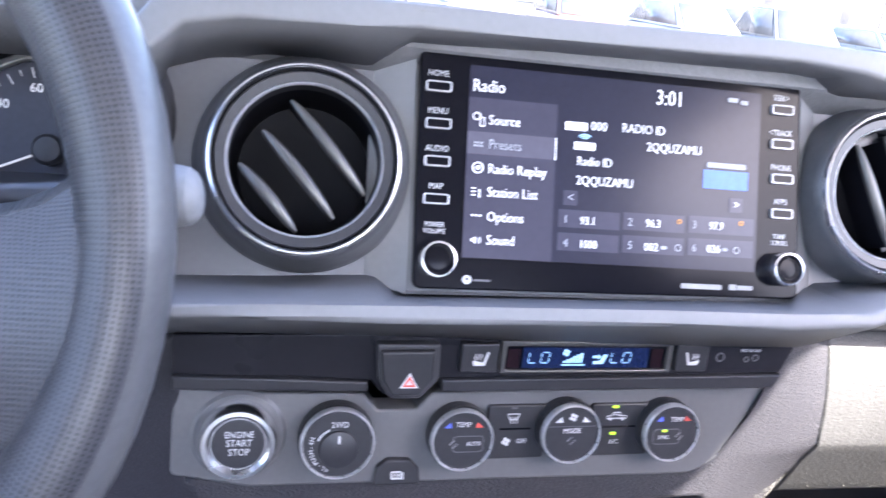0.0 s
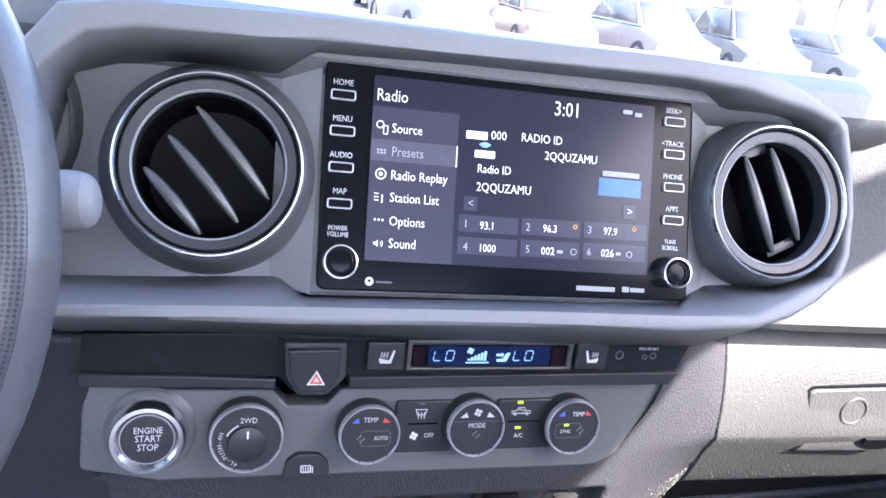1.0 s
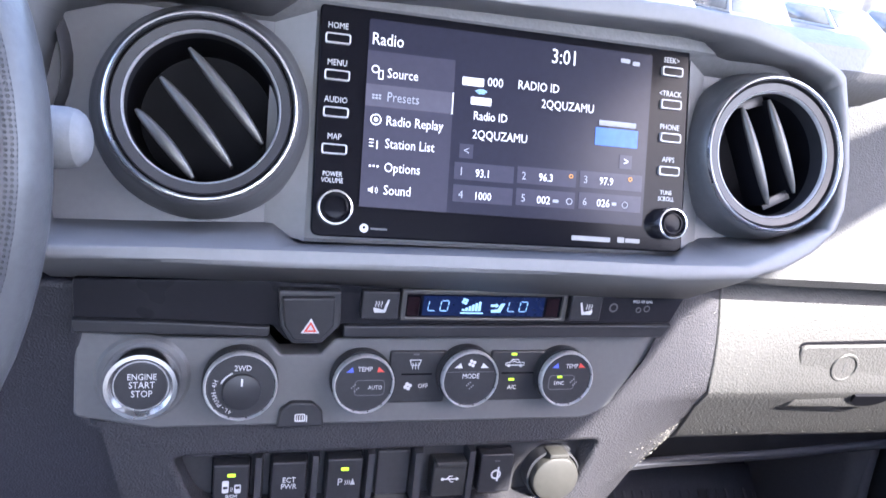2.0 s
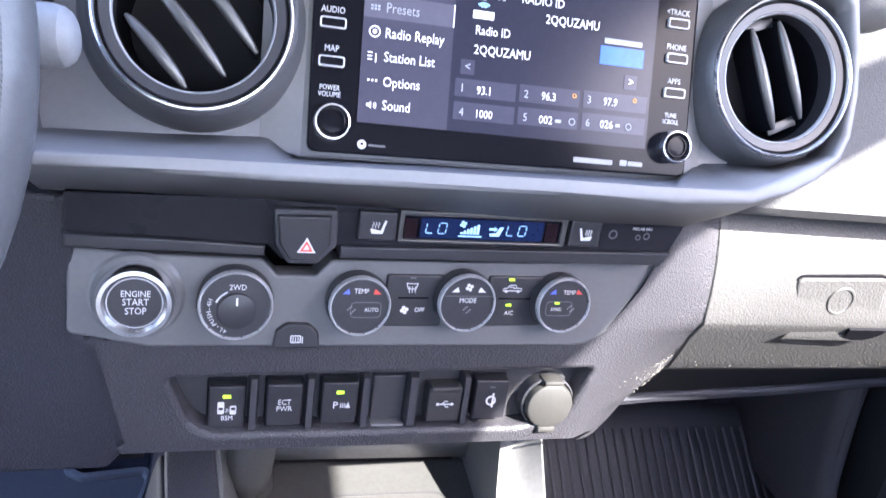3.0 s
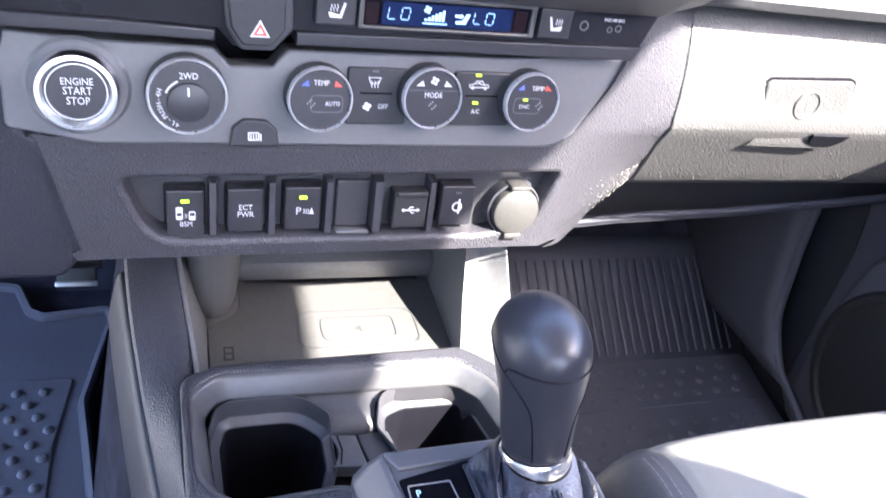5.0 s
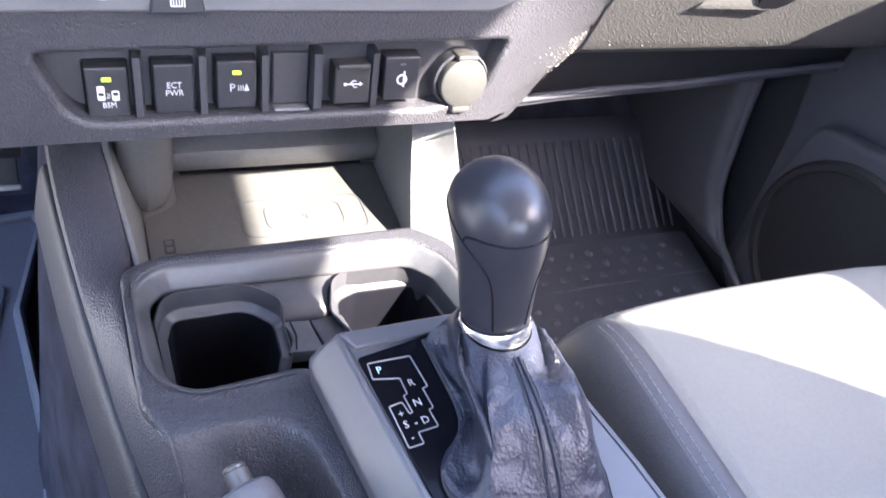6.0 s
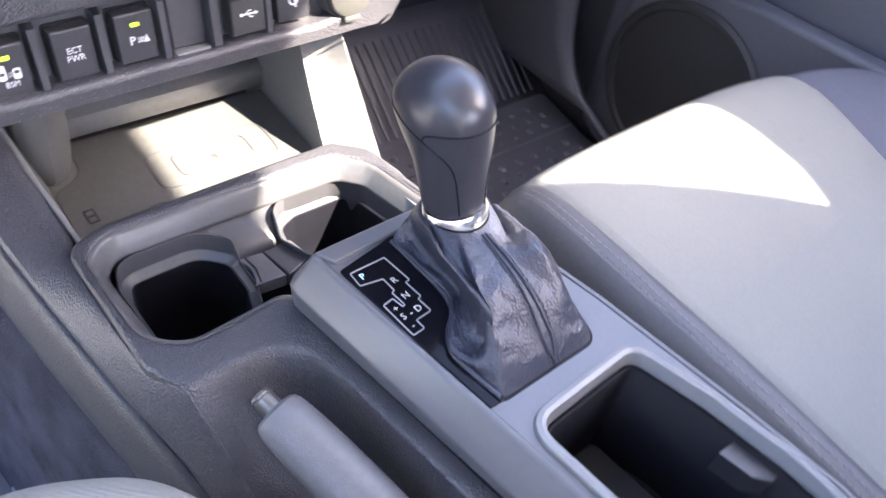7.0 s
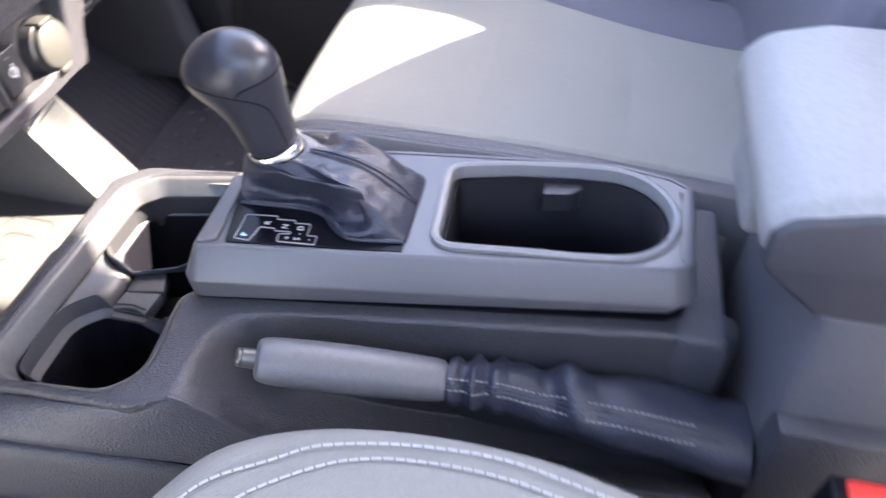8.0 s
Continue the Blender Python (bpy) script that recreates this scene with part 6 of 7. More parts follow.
part("truck_mark", tube([(0.0868, -0.0028, -0.0004), (0.0880, -0.0028, 0.0004), (0.0900, -0.0028, -0.0006), (0.0930, -0.0028, -0.0006)], 0.0003, 5), WHITE_INK, climate)
for x in (0.0845, 0.0930):
    part("truck_mark", plate(circle(x, -0.0029, 0.0010, 12), -0.0029, -0.0025), WHITE_INK, climate)
part("dark_lamp", plate(rect(0.0188, 0.0048, 0.0225, 0.0058, 0.0003), -0.0028, -0.0024), GREY_INK, climate)
# mirror heater switch
mirror = part("mirror_switch", plate(rounded([(-0.0640, -0.0415), (-0.0352, -0.0415), (-0.0365, -0.0315), (-0.0425, -0.0255), (-0.0560, -0.0250), (-0.0622, -0.0300)], [0.001, 0.001, 0.003, 0.005, 0.005, 0.003]), -0.004, 0.004, (), 0.0014, 3), BUTTON, climate, "mirror heater switch")
part("mirror_mark", plate(rect(-0.0535, -0.0375, -0.0470, -0.0325, 0.001), -0.0043, -0.0038, [rect(-0.0528, -0.0368, -0.0477, -0.0332, 0.0007)]), WHITE_INK, mirror)
for i in range(3):
    part("mirror_mark", tube([(-0.0518 + 0.0015 * i, -0.0042, -0.0337), (-0.0518 + 0.0015 * i, -0.0042, -0.0366)], 0.0003, 5), WHITE_INK, mirror)
part("mirror_mark", plate(rect(-0.0465, -0.0378, -0.0458, -0.0335), -0.0043, -0.0038), WHITE_INK, mirror)

# ---- strip with hazard switch and small display ----
strip = thing("display_strip", STRIP_AT, "black strip with hazard switch and blue climate display", "control panel")
part("strip_face", plate(rounded([(-0.176, 0.013), (0.207, 0.018), (0.1955, -0.0105), (-0.0300, -0.0125), (-0.0400, -0.0225), (-0.062, -0.0225), (-0.0700, -0.0135), (-0.12, -0.0110), (-0.176, -0.0095)], 0.002), 0.0, 0.02, (), 0.001, 2), STRIP, strip, "black strip")
part("ledge", plate([(-0.176, -0.0090), (-0.12, -0.0105), (-0.0720, -0.0130), (-0.0720, -0.0190), (-0.12, -0.0178), (-0.176, -0.0168)], -0.004, 0.016, (), 0.0012, 2), BUTTON, strip)
part("ledge", plate([(-0.0290, -0.0120), (0.1945, -0.0105), (0.1890, -0.0195), (-0.0290, -0.0195)], -0.004, 0.016, (), 0.0012, 2), BUTTON, strip)
part("hazard_frame", plate(rounded([(-0.0685, 0.0108), (-0.0325, 0.0108), (-0.0318, -0.0110), (-0.0420, -0.0225), (-0.0590, -0.0225), (-0.0665, -0.0110)], [0.002, 0.002, 0.003, 0.004, 0.004, 0.003]), -0.0062, 0.01, (), 0.0012, 2), SMOOTH_DARK, strip)
haz = part("hazard_switch", plate(rounded([(-0.0665, 0.0075), (-0.0362, 0.0080), (-0.0358, -0.0100), (-0.0430, -0.0195), (-0.0585, -0.0195), (-0.0645, -0.0100)], [0.001, 0.001, 0.003, 0.004, 0.004, 0.003]), -0.0092, 0.004, (), 0.0014, 3), BUTTON, strip, "black hazard switch with a red and white triangle")
tri = [(-0.0548, -0.0142), (-0.0442, -0.0142), (-0.0495, -0.0050)]
part("triangle", plate(tri, -0.0095, -0.0090), WHITE_INK, haz)
part("triangle_line", plate(rounded([(-0.0532, -0.0133), (-0.0458, -0.0133), (-0.0495, -0.0068)], 0), -0.0098, -0.0092, [rounded([(-0.0515, -0.0123), (-0.0475, -0.0123), (-0.0495, -0.0088)], 0)]), RED_INK, haz)
for x0, x1, flip in ((-0.0198, 0.0030, 1), (0.1165, 0.1385, -1)):
    h = part("seat_heater_switch", plate(rect(x0, -0.0072, x1, 0.0108, 0.0014), -0.0050, 0.004, (), 0.0012, 3), BUTTON, strip, "seat heater switch")
    cx = (x0 + x1) / 2
    part("seat_mark", plate([(cx - 0.0045 * flip, 0.0000), (cx - 0.0035 * flip, -0.0026), (cx + 0.0030 * flip, -0.0026), (cx + 0.0052 * flip, 0.0055), (cx + 0.0040 * flip, 0.0058), (cx + 0.0018 * flip, -0.0008), (cx - 0.0040 * flip, 0.0006)][::flip], -0.0053, -0.0048), WHITE_INK, h)
    for i in range(3):
        u = cx + flip * (-0.0032 + 0.0017 * i)
        part("heat_mark", tube([(u, -0.0052, 0.0046), (u + 0.0007, -0.0052, 0.0034), (u - 0.0003, -0.0052, 0.0020), (u + 0.0003, -0.0052, 0.0010)], 0.0003, 5), WHITE_INK, h)
part("lcd_frame", plate(rect(0.0045, -0.0080, 0.1140, 0.0122, 0.0015), -0.0042, 0.004, [rect(0.0075, -0.0060, 0.1105, 0.0090, 0.001)], 0.0008, 2), SLAT, strip, "dark satin frame round the display")
part("lens", plate(rect(0.0070, -0.0065, 0.1110, 0.0095), -0.0022, 0.002), GLOSS, strip)
part("red_lens", plate(rect(0.0085, -0.0055, 0.0160, 0.0070), -0.0027, -0.002), DARK_RED, strip)
part("red_lens", plate(rect(0.1002, -0.0055, 0.1085, 0.0070), -0.0027, -0.002), DARK_RED, strip)
lcd = part("lcd", plate(rect(0.0182, -0.0052, 0.0985, 0.0076), -0.0028, -0.002), LCD, strip, "lit dark blue display")


def segments(char, x, z, w, h, ink, parent):
    """A seven segment character leaning to the right."""
    on = {"L": "def", "O": "abcdef"}[char]
    t = 0.0007
    lean = 0.12
    ends = {"a": ((0, h), (w, h)), "b": ((w, h), (w, h / 2)), "c": ((w, h / 2), (w, 0)), "d": ((0, 0), (w, 0)), "e": ((0, h / 2), (0, 0)), "f": ((0, h), (0, h / 2))}
    for s in on:
        (ax, az), (bx, bz) = ends[s]
        a, b = Vector((x + ax + lean * az, -0.0030, z + az)), Vector((x + bx + lean * bz, -0.0030, z + bz))
        g = (b - a).normalized() * 0.0005
        part("segment", strut(a + g, b - g, 0.0012, 0.0003, 0), ink, parent)


for ch, x in (("L", 0.0213), ("O", 0.0290), ("L", 0.0735), ("O", 0.0812)):
    segments(ch, x, -0.0018, 0.0048, 0.0066, LIT_BLUE, lcd)
for i in range(6):
    part("fan_bar", plate(rect(0.0435 + 0.0021 * i, -0.0018, 0.0451 + 0.0021 * i, -0.0006 + 0.0010 * i), -0.0031, -0.0029), LIT_BLUE, lcd)
part("fan_bar", plate(rect(0.0425, -0.0036, 0.0575, -0.0028), -0.0031, -0.0029), LIT_BLUE, lcd)
for i in range(4):
    a = math.pi / 2 * i + 0.4
    part("fan_mark", plate(circle(0.0448 + 0.0013 * math.cos(a), 0.0046 + 0.0013 * math.sin(a), 0.0010, 9), -0.0031, -0.0029), LIT_BLUE, lcd)
part("seat_sign", plate([(0.0625, -0.0010), (0.0668, -0.0006), (0.0690, 0.0034), (0.0715, 0.0034), (0.0690, -0.0026), (0.0628, -0.0026)], -0.0031, -0.0029), LIT_BLUE, lcd)
part("seat_sign", plate([(0.0620, 0.0012), (0.0655, 0.0012), (0.0655, 0.0003), (0.0675, 0.0020), (0.0655, 0.0036), (0.0655, 0.0027), (0.0620, 0.0027)], -0.0031, -0.0029), LIT_BLUE, lcd)
part("lettering", words("PASS AIR BAG", 0.0030, 0.1710, 0.0050, -0.0003, wide=0.8), WHITE_INK, strip)
for x, z, r in ((0.1500, 0.0005, 0.0032), (0.1690, -0.0010, 0.0020), (0.1752, 0.0000, 0.0024)):
    part("faint_sign", plate(circle(x, z, r, 16), -0.0003, 0.0002, [circle(x, z, r * 0.7, 14)]), GREY_INK, strip)

# ---- row of switches ----
row = thing("switch_row", SWITCH, "row of dark dash switches with green lamps below the dials", "switch panel")
for x0, x1, z0, z1, kind in ((-0.0998, -0.0772, -0.0180, 0.0128, "bsm"), (-0.0630, -0.0402, -0.0170, 0.0136, "ect"), (-0.0268, -0.0030, -0.0162, 0.0148, "park"), (0.0815, 0.1062, -0.0155, 0.0150, "qi")):
    s = part("switch", plate(rect(x0, z0, x1, z1, 0.0014), -0.0030, 0.010, (), 0.0012, 3), BUTTON, row, "dark rectangular switch")
    part("gap", plate(rect(x0 - 0.0012, z0 - 0.0012, x1 + 0.0012, z1 + 0.0012, 0.002), 0.0070, 0.0085), BLACK, s)
    cx, cz = (x0 + x1) / 2, (z0 + z1) / 2
    if kind in ("bsm", "park"):
        part("lamp", plate(rect(cx - 0.0026, z1 - 0.0085, cx + 0.0026, z1 - 0.0062, 0.0006), -0.0034, -0.0028), GREEN_LED, s, "lit green lamp")
    if kind == "bsm":
        part("lettering", words("BSM", 0.0048, cx + 0.0005, cz - 0.0078, -0.0032, wide=0.9), WHITE_INK, s)
        for u, w in ((cx - 0.0035, 0.0042), (cx + 0.0042, 0.0042)):
            part("car_mark", plate(rect(u - w / 2, cz - 0.0046 if u < cx else cz - 0.0050, u + w / 2, cz + 0.0042 if u < cx else cz + 0.0012, 0.0012), -0.0034, -0.0028, [rect(u - w / 2 + 0.0007, cz - 0.0020, u + w / 2 - 0.0007, cz + 0.0002, 0.0005)]), WHITE_INK, s)
        for i in range(2):
            part("wave_mark", tube([(cx - 0.0005 + 0.001 * i, -0.0032, cz - 0.0035), (cx + 0.0002 + 0.001 * i, -0.0032, cz - 0.002), (cx - 0.0002 + 0.001 * i, -0.0032, cz - 0.0005)], 0.0002, 5), WHITE_INK, s)
    elif kind == "ect":
        part("lettering", words("ECT", 0.0054, cx, cz + 0.0022, -0.0032, wide=0.9), WHITE_INK, s)
        part("lettering", words("PWR", 0.0054, cx, cz - 0.0026, -0.0032, wide=0.9), WHITE_INK, s)
    elif kind == "park":
        part("lettering", words("P", 0.0074, cx - 0.0028, cz - 0.0018, -0.0032), WHITE_INK, s)
        for i in range(3):
            part("wave_mark", tube([(cx + 0.0006 + 0.0014 * i, -0.0032, cz - 0.0035), (cx + 0.0012 + 0.0014 * i, -0.0032, cz - 0.0018), (cx + 0.0006 + 0.0014 * i, -0.0032, cz - 0.0002)], 0.0003, 5), WHITE_INK, s)
        part("cone_mark", plate([(cx + 0.0042, -0.0002 - 0.0043), (cx + 0.0075, -0.0045), (cx + 0.0058, 0.0003)], -0.0033, -0.0028), WHITE_INK, s)
    else:
        part("charge_mark", plate(circle(cx, cz - 0.0006, 0.0038, 20), -0.0033, -0.0028, [circle(cx, cz - 0.0006, 0.0026, 18)]), WHITE_INK, s)
        part("charge_mark", plate(rect(cx + 0.0008, cz - 0.0058, cx + 0.0020, cz + 0.0052), -0.0034, -0.0028), WHITE_INK, s)
        part("dark_lamp", plate(rect(cx - 0.0020, z1 - 0.0058, cx + 0.0020, z1 - 0.0046, 0.0004), -0.0033, -0.0028), GREY_INK, s)
for x in (-0.0710, -0.0342, 0.0030, 0.0370, 0.0750):
    w = 0.0036 if x != 0.0370 else 0.0048
    part("rib", loft([[(x - w, 0.010, z), (x - w * 0.8, y, z), (x + w * 0.3, y, z), (x + w, 0.010, z)] for z, y in ((0.020, 0.008), (0.0185, -0.0045), (-0.018, -0.0055), (-0.021, 0.008))], True, True), SMOOTH_DARK, row, "dark upright rib")
part("ledge", box(0.0085, 0.0315, -0.003, 0.009, -0.0225, -0.0180, 0.001), CHARCOAL, row, "pale ledge below the blank cover")
part("blank_cover", plate(rect(0.0085, -0.0175, 0.0315, 0.0165, 0.001), 0.0035, 0.010, (), 0.001, 2), SMOOTH_DARK, row, "blank cover")
usb = part("usb_cover", plate(rect(0.0468, -0.0162, 0.0712, 0.0108, 0.0014), -0.0045, 0.010, (), 0.0014, 3), RUBBER, row, "dark cover of the USB socket")
part("tab", plate(rect(0.0478, 0.0082, 0.0702, 0.0122, 0.001), -0.0075, 0.004, (), 0.0012, 2), RUBBER, usb)
part("usb_mark", tube([(0.0548, -0.0047, -0.0022), (0.0640, -0.0047, -0.0022)], 0.0005, 6), WHITE_INK, usb)
part("usb_mark", plate([(0.0638, -0.0036), (0.0638, -0.0008), (0.0660, -0.0022)], -0.0049, -0.0044), WHITE_INK, usb)
part("usb_mark", plate(circle(0.0540, -0.0022, 0.0011, 12), -0.0049, -0.0044), WHITE_INK, usb)
part("usb_mark", tube([(0.0570, -0.0047, -0.0022), (0.0590, -0.0047, 0.0000), (0.0612, -0.0047, 0.0000)], 0.0004, 6), WHITE_INK, usb)
part("usb_mark", tube([(0.0585, -0.0047, -0.0022), (0.0602, -0.0047, -0.0044), (0.0620, -0.0047, -0.0044)], 0.0004, 6), WHITE_INK, usb)
socket = part("outlet_cap", lathe([(0.0180, 0.012), (0.0180, -0.006), (0.0172, -0.0085), (0.0155, -0.0095), (0, -0.0098)], 48, False), CAP, row, "round pale cap of the power outlet", pose(0.1385, 0, -0.0035))
part("hinge_tab", box(-0.0075, 0.0075, -0.0095, 0.004, 0.0165, 0.0205, 0.0015), CAP, socket)
part("lip", box(-0.007, 0.007, -0.0098, 0.0, -0.0215, -0.0165, 0.0018), CAP, socket)
part("socket_ring", lathe([(0.0205, 0.012), (0.0205, -0.003), (0.0192, -0.004), (0.0185, 0.002), (0.0185, 0.012)], 40), SMOOTH_DARK, socket)

# ---- glove box handle ----
GRIP_LINE = rounded([(0.4440, 0.6115), (0.5280, 0.6145), (0.5360, 0.5720), (0.4545, 0.5690)], 0.006)
handle = part("handle", plate(GRIP_LINE, 0.0, 0.018, (), 0.002, 3), GLOVE, glove, "grained grey pull handle with a lock", pose(0, 0.4146, 0, 0, 0, 0.6))
part("handle_groove", plate(grow(GRIP_LINE, 0.0018), 0.0022, 0.010), BLACK, handle)
lock = part("lock", lathe([(0.0125, 0.001), (0.0125, -0.0008), (0.0118, -0.0014), (0.0104, -0.0014), (0.0098, -0.0004), (0, -0.0004)], 36, False), GLOVE, handle, "round key lock", pose(0.4905, 0, 0.5935))
part("keyhole", plate(rect(-0.0010, -0.0045, 0.0010, 0.0045, 0.0005), -0.0006, 0.0), DASH, lock)
part("pull_ledge", loft([[(x + s, 0.445, 0.5650), (x + s, 0.4252, 0.5640), (x + 0.9 * s, 0.4240, 0.5628), (x, 0.4252, 0.5540), (x, 0.4264, 0.5526), (x, 0.445, 0.5500)] for x, s in ((0.4560, 0.007), (0.4640, 0.005), (0.52, 0), (0.5320, -0.001))], True, True), GLOVE, glove, "pale ledge below the handle")
# shade of the finger hollow, laid on the door as a flat black plate
part("scoop_shade", plate([(0.0185 * math.cos(math.pi * k / 14), -0.0165 * math.sin(math.pi * k / 14)) for k in range(15)], -0.0006, 0.002), BLACK, glove, "flat black half disc for the shade of the finger hollow", pose(0.5290, 0.4186, 0.5685, 27, 0, 0.6))

# ---- instruments behind the wheel ----
cluster = thing("instrument_cluster", pose(-0.186, 0.475, 0.735, -20, 0, 0), "instrument cluster with a white scale and needle", "gauge")
part("hood", loft([[(r * 0.93 * math.cos(a), y, r * 0.62 * math.sin(a) + 0.005) for a in (radians(-50 + 280 * i / 40) for i in range(41))] for r, y in ((0.122, 0.0), (0.128, -0.06), (0.133, -0.075), (0.140, -0.07))], False), SMOOTH_DARK, cluster, "dark hood", solid=0.004)
part("face", plate(circle(0, 0.0, 0.115, 48, 0.075), 0.0, 0.01), BLACK, cluster)
gauge = part("gauge", plate(circle(0.050, -0.005, 0.052, 48), -0.004, 0.0, (), 0.001, 1), GAUGE_FACE, cluster, "round gauge")
part("gauge_ring", plate(circle(0.050, -0.005, 0.056, 48), -0.008, 0.0, [circle(0.050, -0.005, 0.052, 48)], 0.001, 1), SILVER, cluster)
for i in range(33):
    a = radians(203 - 8.25 * i)
    l = 0.006 if i % 2 == 0 else 0.0035
    part("tick", strut((0.050 + 0.048 * math.cos(a), -0.0045, -0.005 + 0.048 * math.sin(a)), (0.050 + (0.048 - l) * math.cos(a), -0.0045, -0.005 + (0.048 - l) * math.sin(a)), 0.0008, 0.0003, 0), LIT_WHITE, gauge)
for i in range(9):
    a = radians(203 - 33 * i)
    part("number", words(str(20 * i), 0.0075, 0.050 + 0.036 * math.cos(a), -0.005 + 0.036 * math.sin(a), -0.0045), LIT_WHITE, gauge)
part("needle", strut((0.050, -0.007, -0.005), (0.012, -0.007, -0.022), 0.0022, 0.001, 0.0003), LIT_WHITE, gauge)
part("needle_hub", lathe([(0.009, -0.004), (0.009, -0.009), (0.007, -0.011), (0, -0.0115)], 24, False), SMOOTH_DARK, gauge, m=pose(0.050, 0, -0.005))
part("fuel_arc", tube([(0.054 + 0.018 * math.cos(a), -0.0046, -0.041 + 0.014 * math.sin(a)) for a in (radians(20 + 140 * i / 12) for i in range(13))], 0.0006, 5), LIT_WHITE, gauge)
part("fuel_needle", strut((0.052, -0.0050, -0.040), (0.053, -0.0050, -0.027), 0.0016, 0.0006, 0), LIT_WHITE, gauge)

stalk = thing("wiper_stalk", HERE, "grey wiper stalk, its rounded end coloured pale for sunlight", "stalk")
part("arm", tube([(-0.17, 0.335, 0.74), (-0.10, 0.332, 0.747), (-0.052, 0.330, 0.752)], [0.006, 0.007, 0.008], 14), SMOOTH_DARK, stalk)
# the sun on the stalk's end is put into a paler material
part("end", tube([(-0.060, 0.331, 0.751), (-0.0595, 0.331, 0.751), (-0.048, 0.330, 0.7525), (-0.038, 0.329, 0.753), (-0.0345, 0.329, 0.7535), (-0.0335, 0.329, 0.7535)], [0.008, 0.0125, 0.0140, 0.0130, 0.008, 0.002], 20), LID_VINYL, stalk, "rounded end, sunlight put into its pale colour", smooth=1)

# ---- marks of the gear gate ----
zg = 0.4521
gate = [(0.143, 0.2185), (0.167, 0.219), (0.1699, 0.1978), (0.1668, 0.1972), (0.1683, 0.1845), (0.1657, 0.1838), (0.167, 0.1733), (0.1558, 0.1721), (0.1565, 0.1654), (0.1484, 0.1646), (0.1461, 0.1897), (0.1534, 0.1911), (0.1550, 0.1836), (0.1568, 0.1840), (0.1555, 0.1948), (0.1578, 0.1955), (0.1571, 0.2057), (0.1429, 0.2081)]
gate_line = part("gate_line", tube([(*p, zg) for p in rounded(gate, 0.0010, 3)], 0.00046, 5, True), GATE_INK, lever, "white outline of the gate")
for ch, x, y, ink in (("P", 0.1479, 0.2130, LIT_BLUE), ("R", 0.1621, 0.2018, WHITE_INK), ("N", 0.1612, 0.1892, WHITE_INK), ("D", 0.1618, 0.1782, WHITE_INK), ("S", 0.1513, 0.1776, WHITE_INK), ("+", 0.1508, 0.1842, WHITE_INK), ("-", 0.1564, 0.1778, WHITE_INK), ("-", 0.1520, 0.1700, WHITE_INK)):
    me = words(ch, 0.0060, 0, 0, 0)
    me.transform(Matrix.Translation((x, y, zg)) @ Matrix.Rotation(radians(5), 4, "Z") @ Matrix.Rotation(radians(-90), 4, "X"))
    part("lettering", me, ink, lever)
part("fascia_front", plate(rounded([(0.133, 0.2415), (0.206, 0.2430), (0.203, 0.2335), (0.140, 0.2290)], 0.002), 0.4535, 0.4495, (), 0.0012, 2, flat=True), SHELL, console, "raised front bar of the trim")

# ---- stitching ----
stitches(driver, [(-0.1350, 0.1880, 0.4243), (-0.0650, 0.1840, 0.4243), (-0.0260, 0.1690, 0.4243), (-0.0040, 0.1380, 0.4243), (0.0095, 0.1160, 0.4243), (0.0185, 0.0800, 0.4243), (0.0220, 0.0480, 0.4243), (0.0220, 0.0160, 0.4243), (0.0150, -0.0220, 0.4243), (0.0020, -0.0800, 0.4243)], 0.0046, 0.0010, 0.0008)
stitches(driver, [(-0.1350, 0.1720, 0.4243), (-0.0650, 0.1680, 0.4243), (-0.0310, 0.1500, 0.4243), (-0.0040, 0.1160, 0.4243), (0.0085, 0.0850, 0.4243), (0.0125, 0.0480, 0.4243), (0.0115, 0.0160, 0.4243), (0.0065, -0.0120, 0.4243), (-0.0060, -0.0700, 0.4243)], 0.0046, 0.0010, 0.0008)
for dx in (-0.0042, 0.0026):
    stitches(seat, [(0.3215 + dx, 0.245, 0.415), (0.3215 + dx, 0.225, 0.4205), (0.3215 + dx, 0.18, 0.4222), (0.3212 + dx, 0.10, 0.4224), (0.320 + dx, 0.02, 0.4222), (0.319 + dx, -0.08, 0.418)], 0.0038, 0.0012, 0.0005, THREAD_GREY)


# ---- crumbs of dust along the crease of the fascia and the glove box ----
rng = random.Random(5)
bm = bmesh.new()
for k in range(1100):
    r = rng.uniform(0.00010, 0.00030) if k % 13 else rng.uniform(0.0004, 0.0006)
    if k < 720:
        z = 0.525 - abs(rng.gauss(0.010, 0.026))
        x = seam_x(z) - abs(rng.gauss(0.006, 0.03))
        if x < 0.300 or z < 0.484:
            continue
        lx = x - 0.12
        q = min(1.0, max(0.0, (lx - 0.165) / (seam_x(z) - 0.1205 - 0.165)))
        y = 0.393 + lx * math.sin(radians(2.5)) + q * (0.55 + 0.45 * q) * (glove_y(z) - 0.403)
    else:
        x, z = rng.uniform(0.385, 0.80), 0.499 + abs(rng.gauss(0, 0.008 if k % 3 else 0.03))
        if z > 0.565:
            continue
        y = glove_y(z) + 0.02 * (x - 0.4)
    bmesh.ops.create_icosphere(bm, subdivisions=1, radius=r, matrix=Matrix.Translation((x, y - 0.2 * r, z)))
tagged(new("dust_crumbs", finish(bm, CRUMB)), "pale dust crumbs caught on the grained plastic", "dust", kind="stuff")

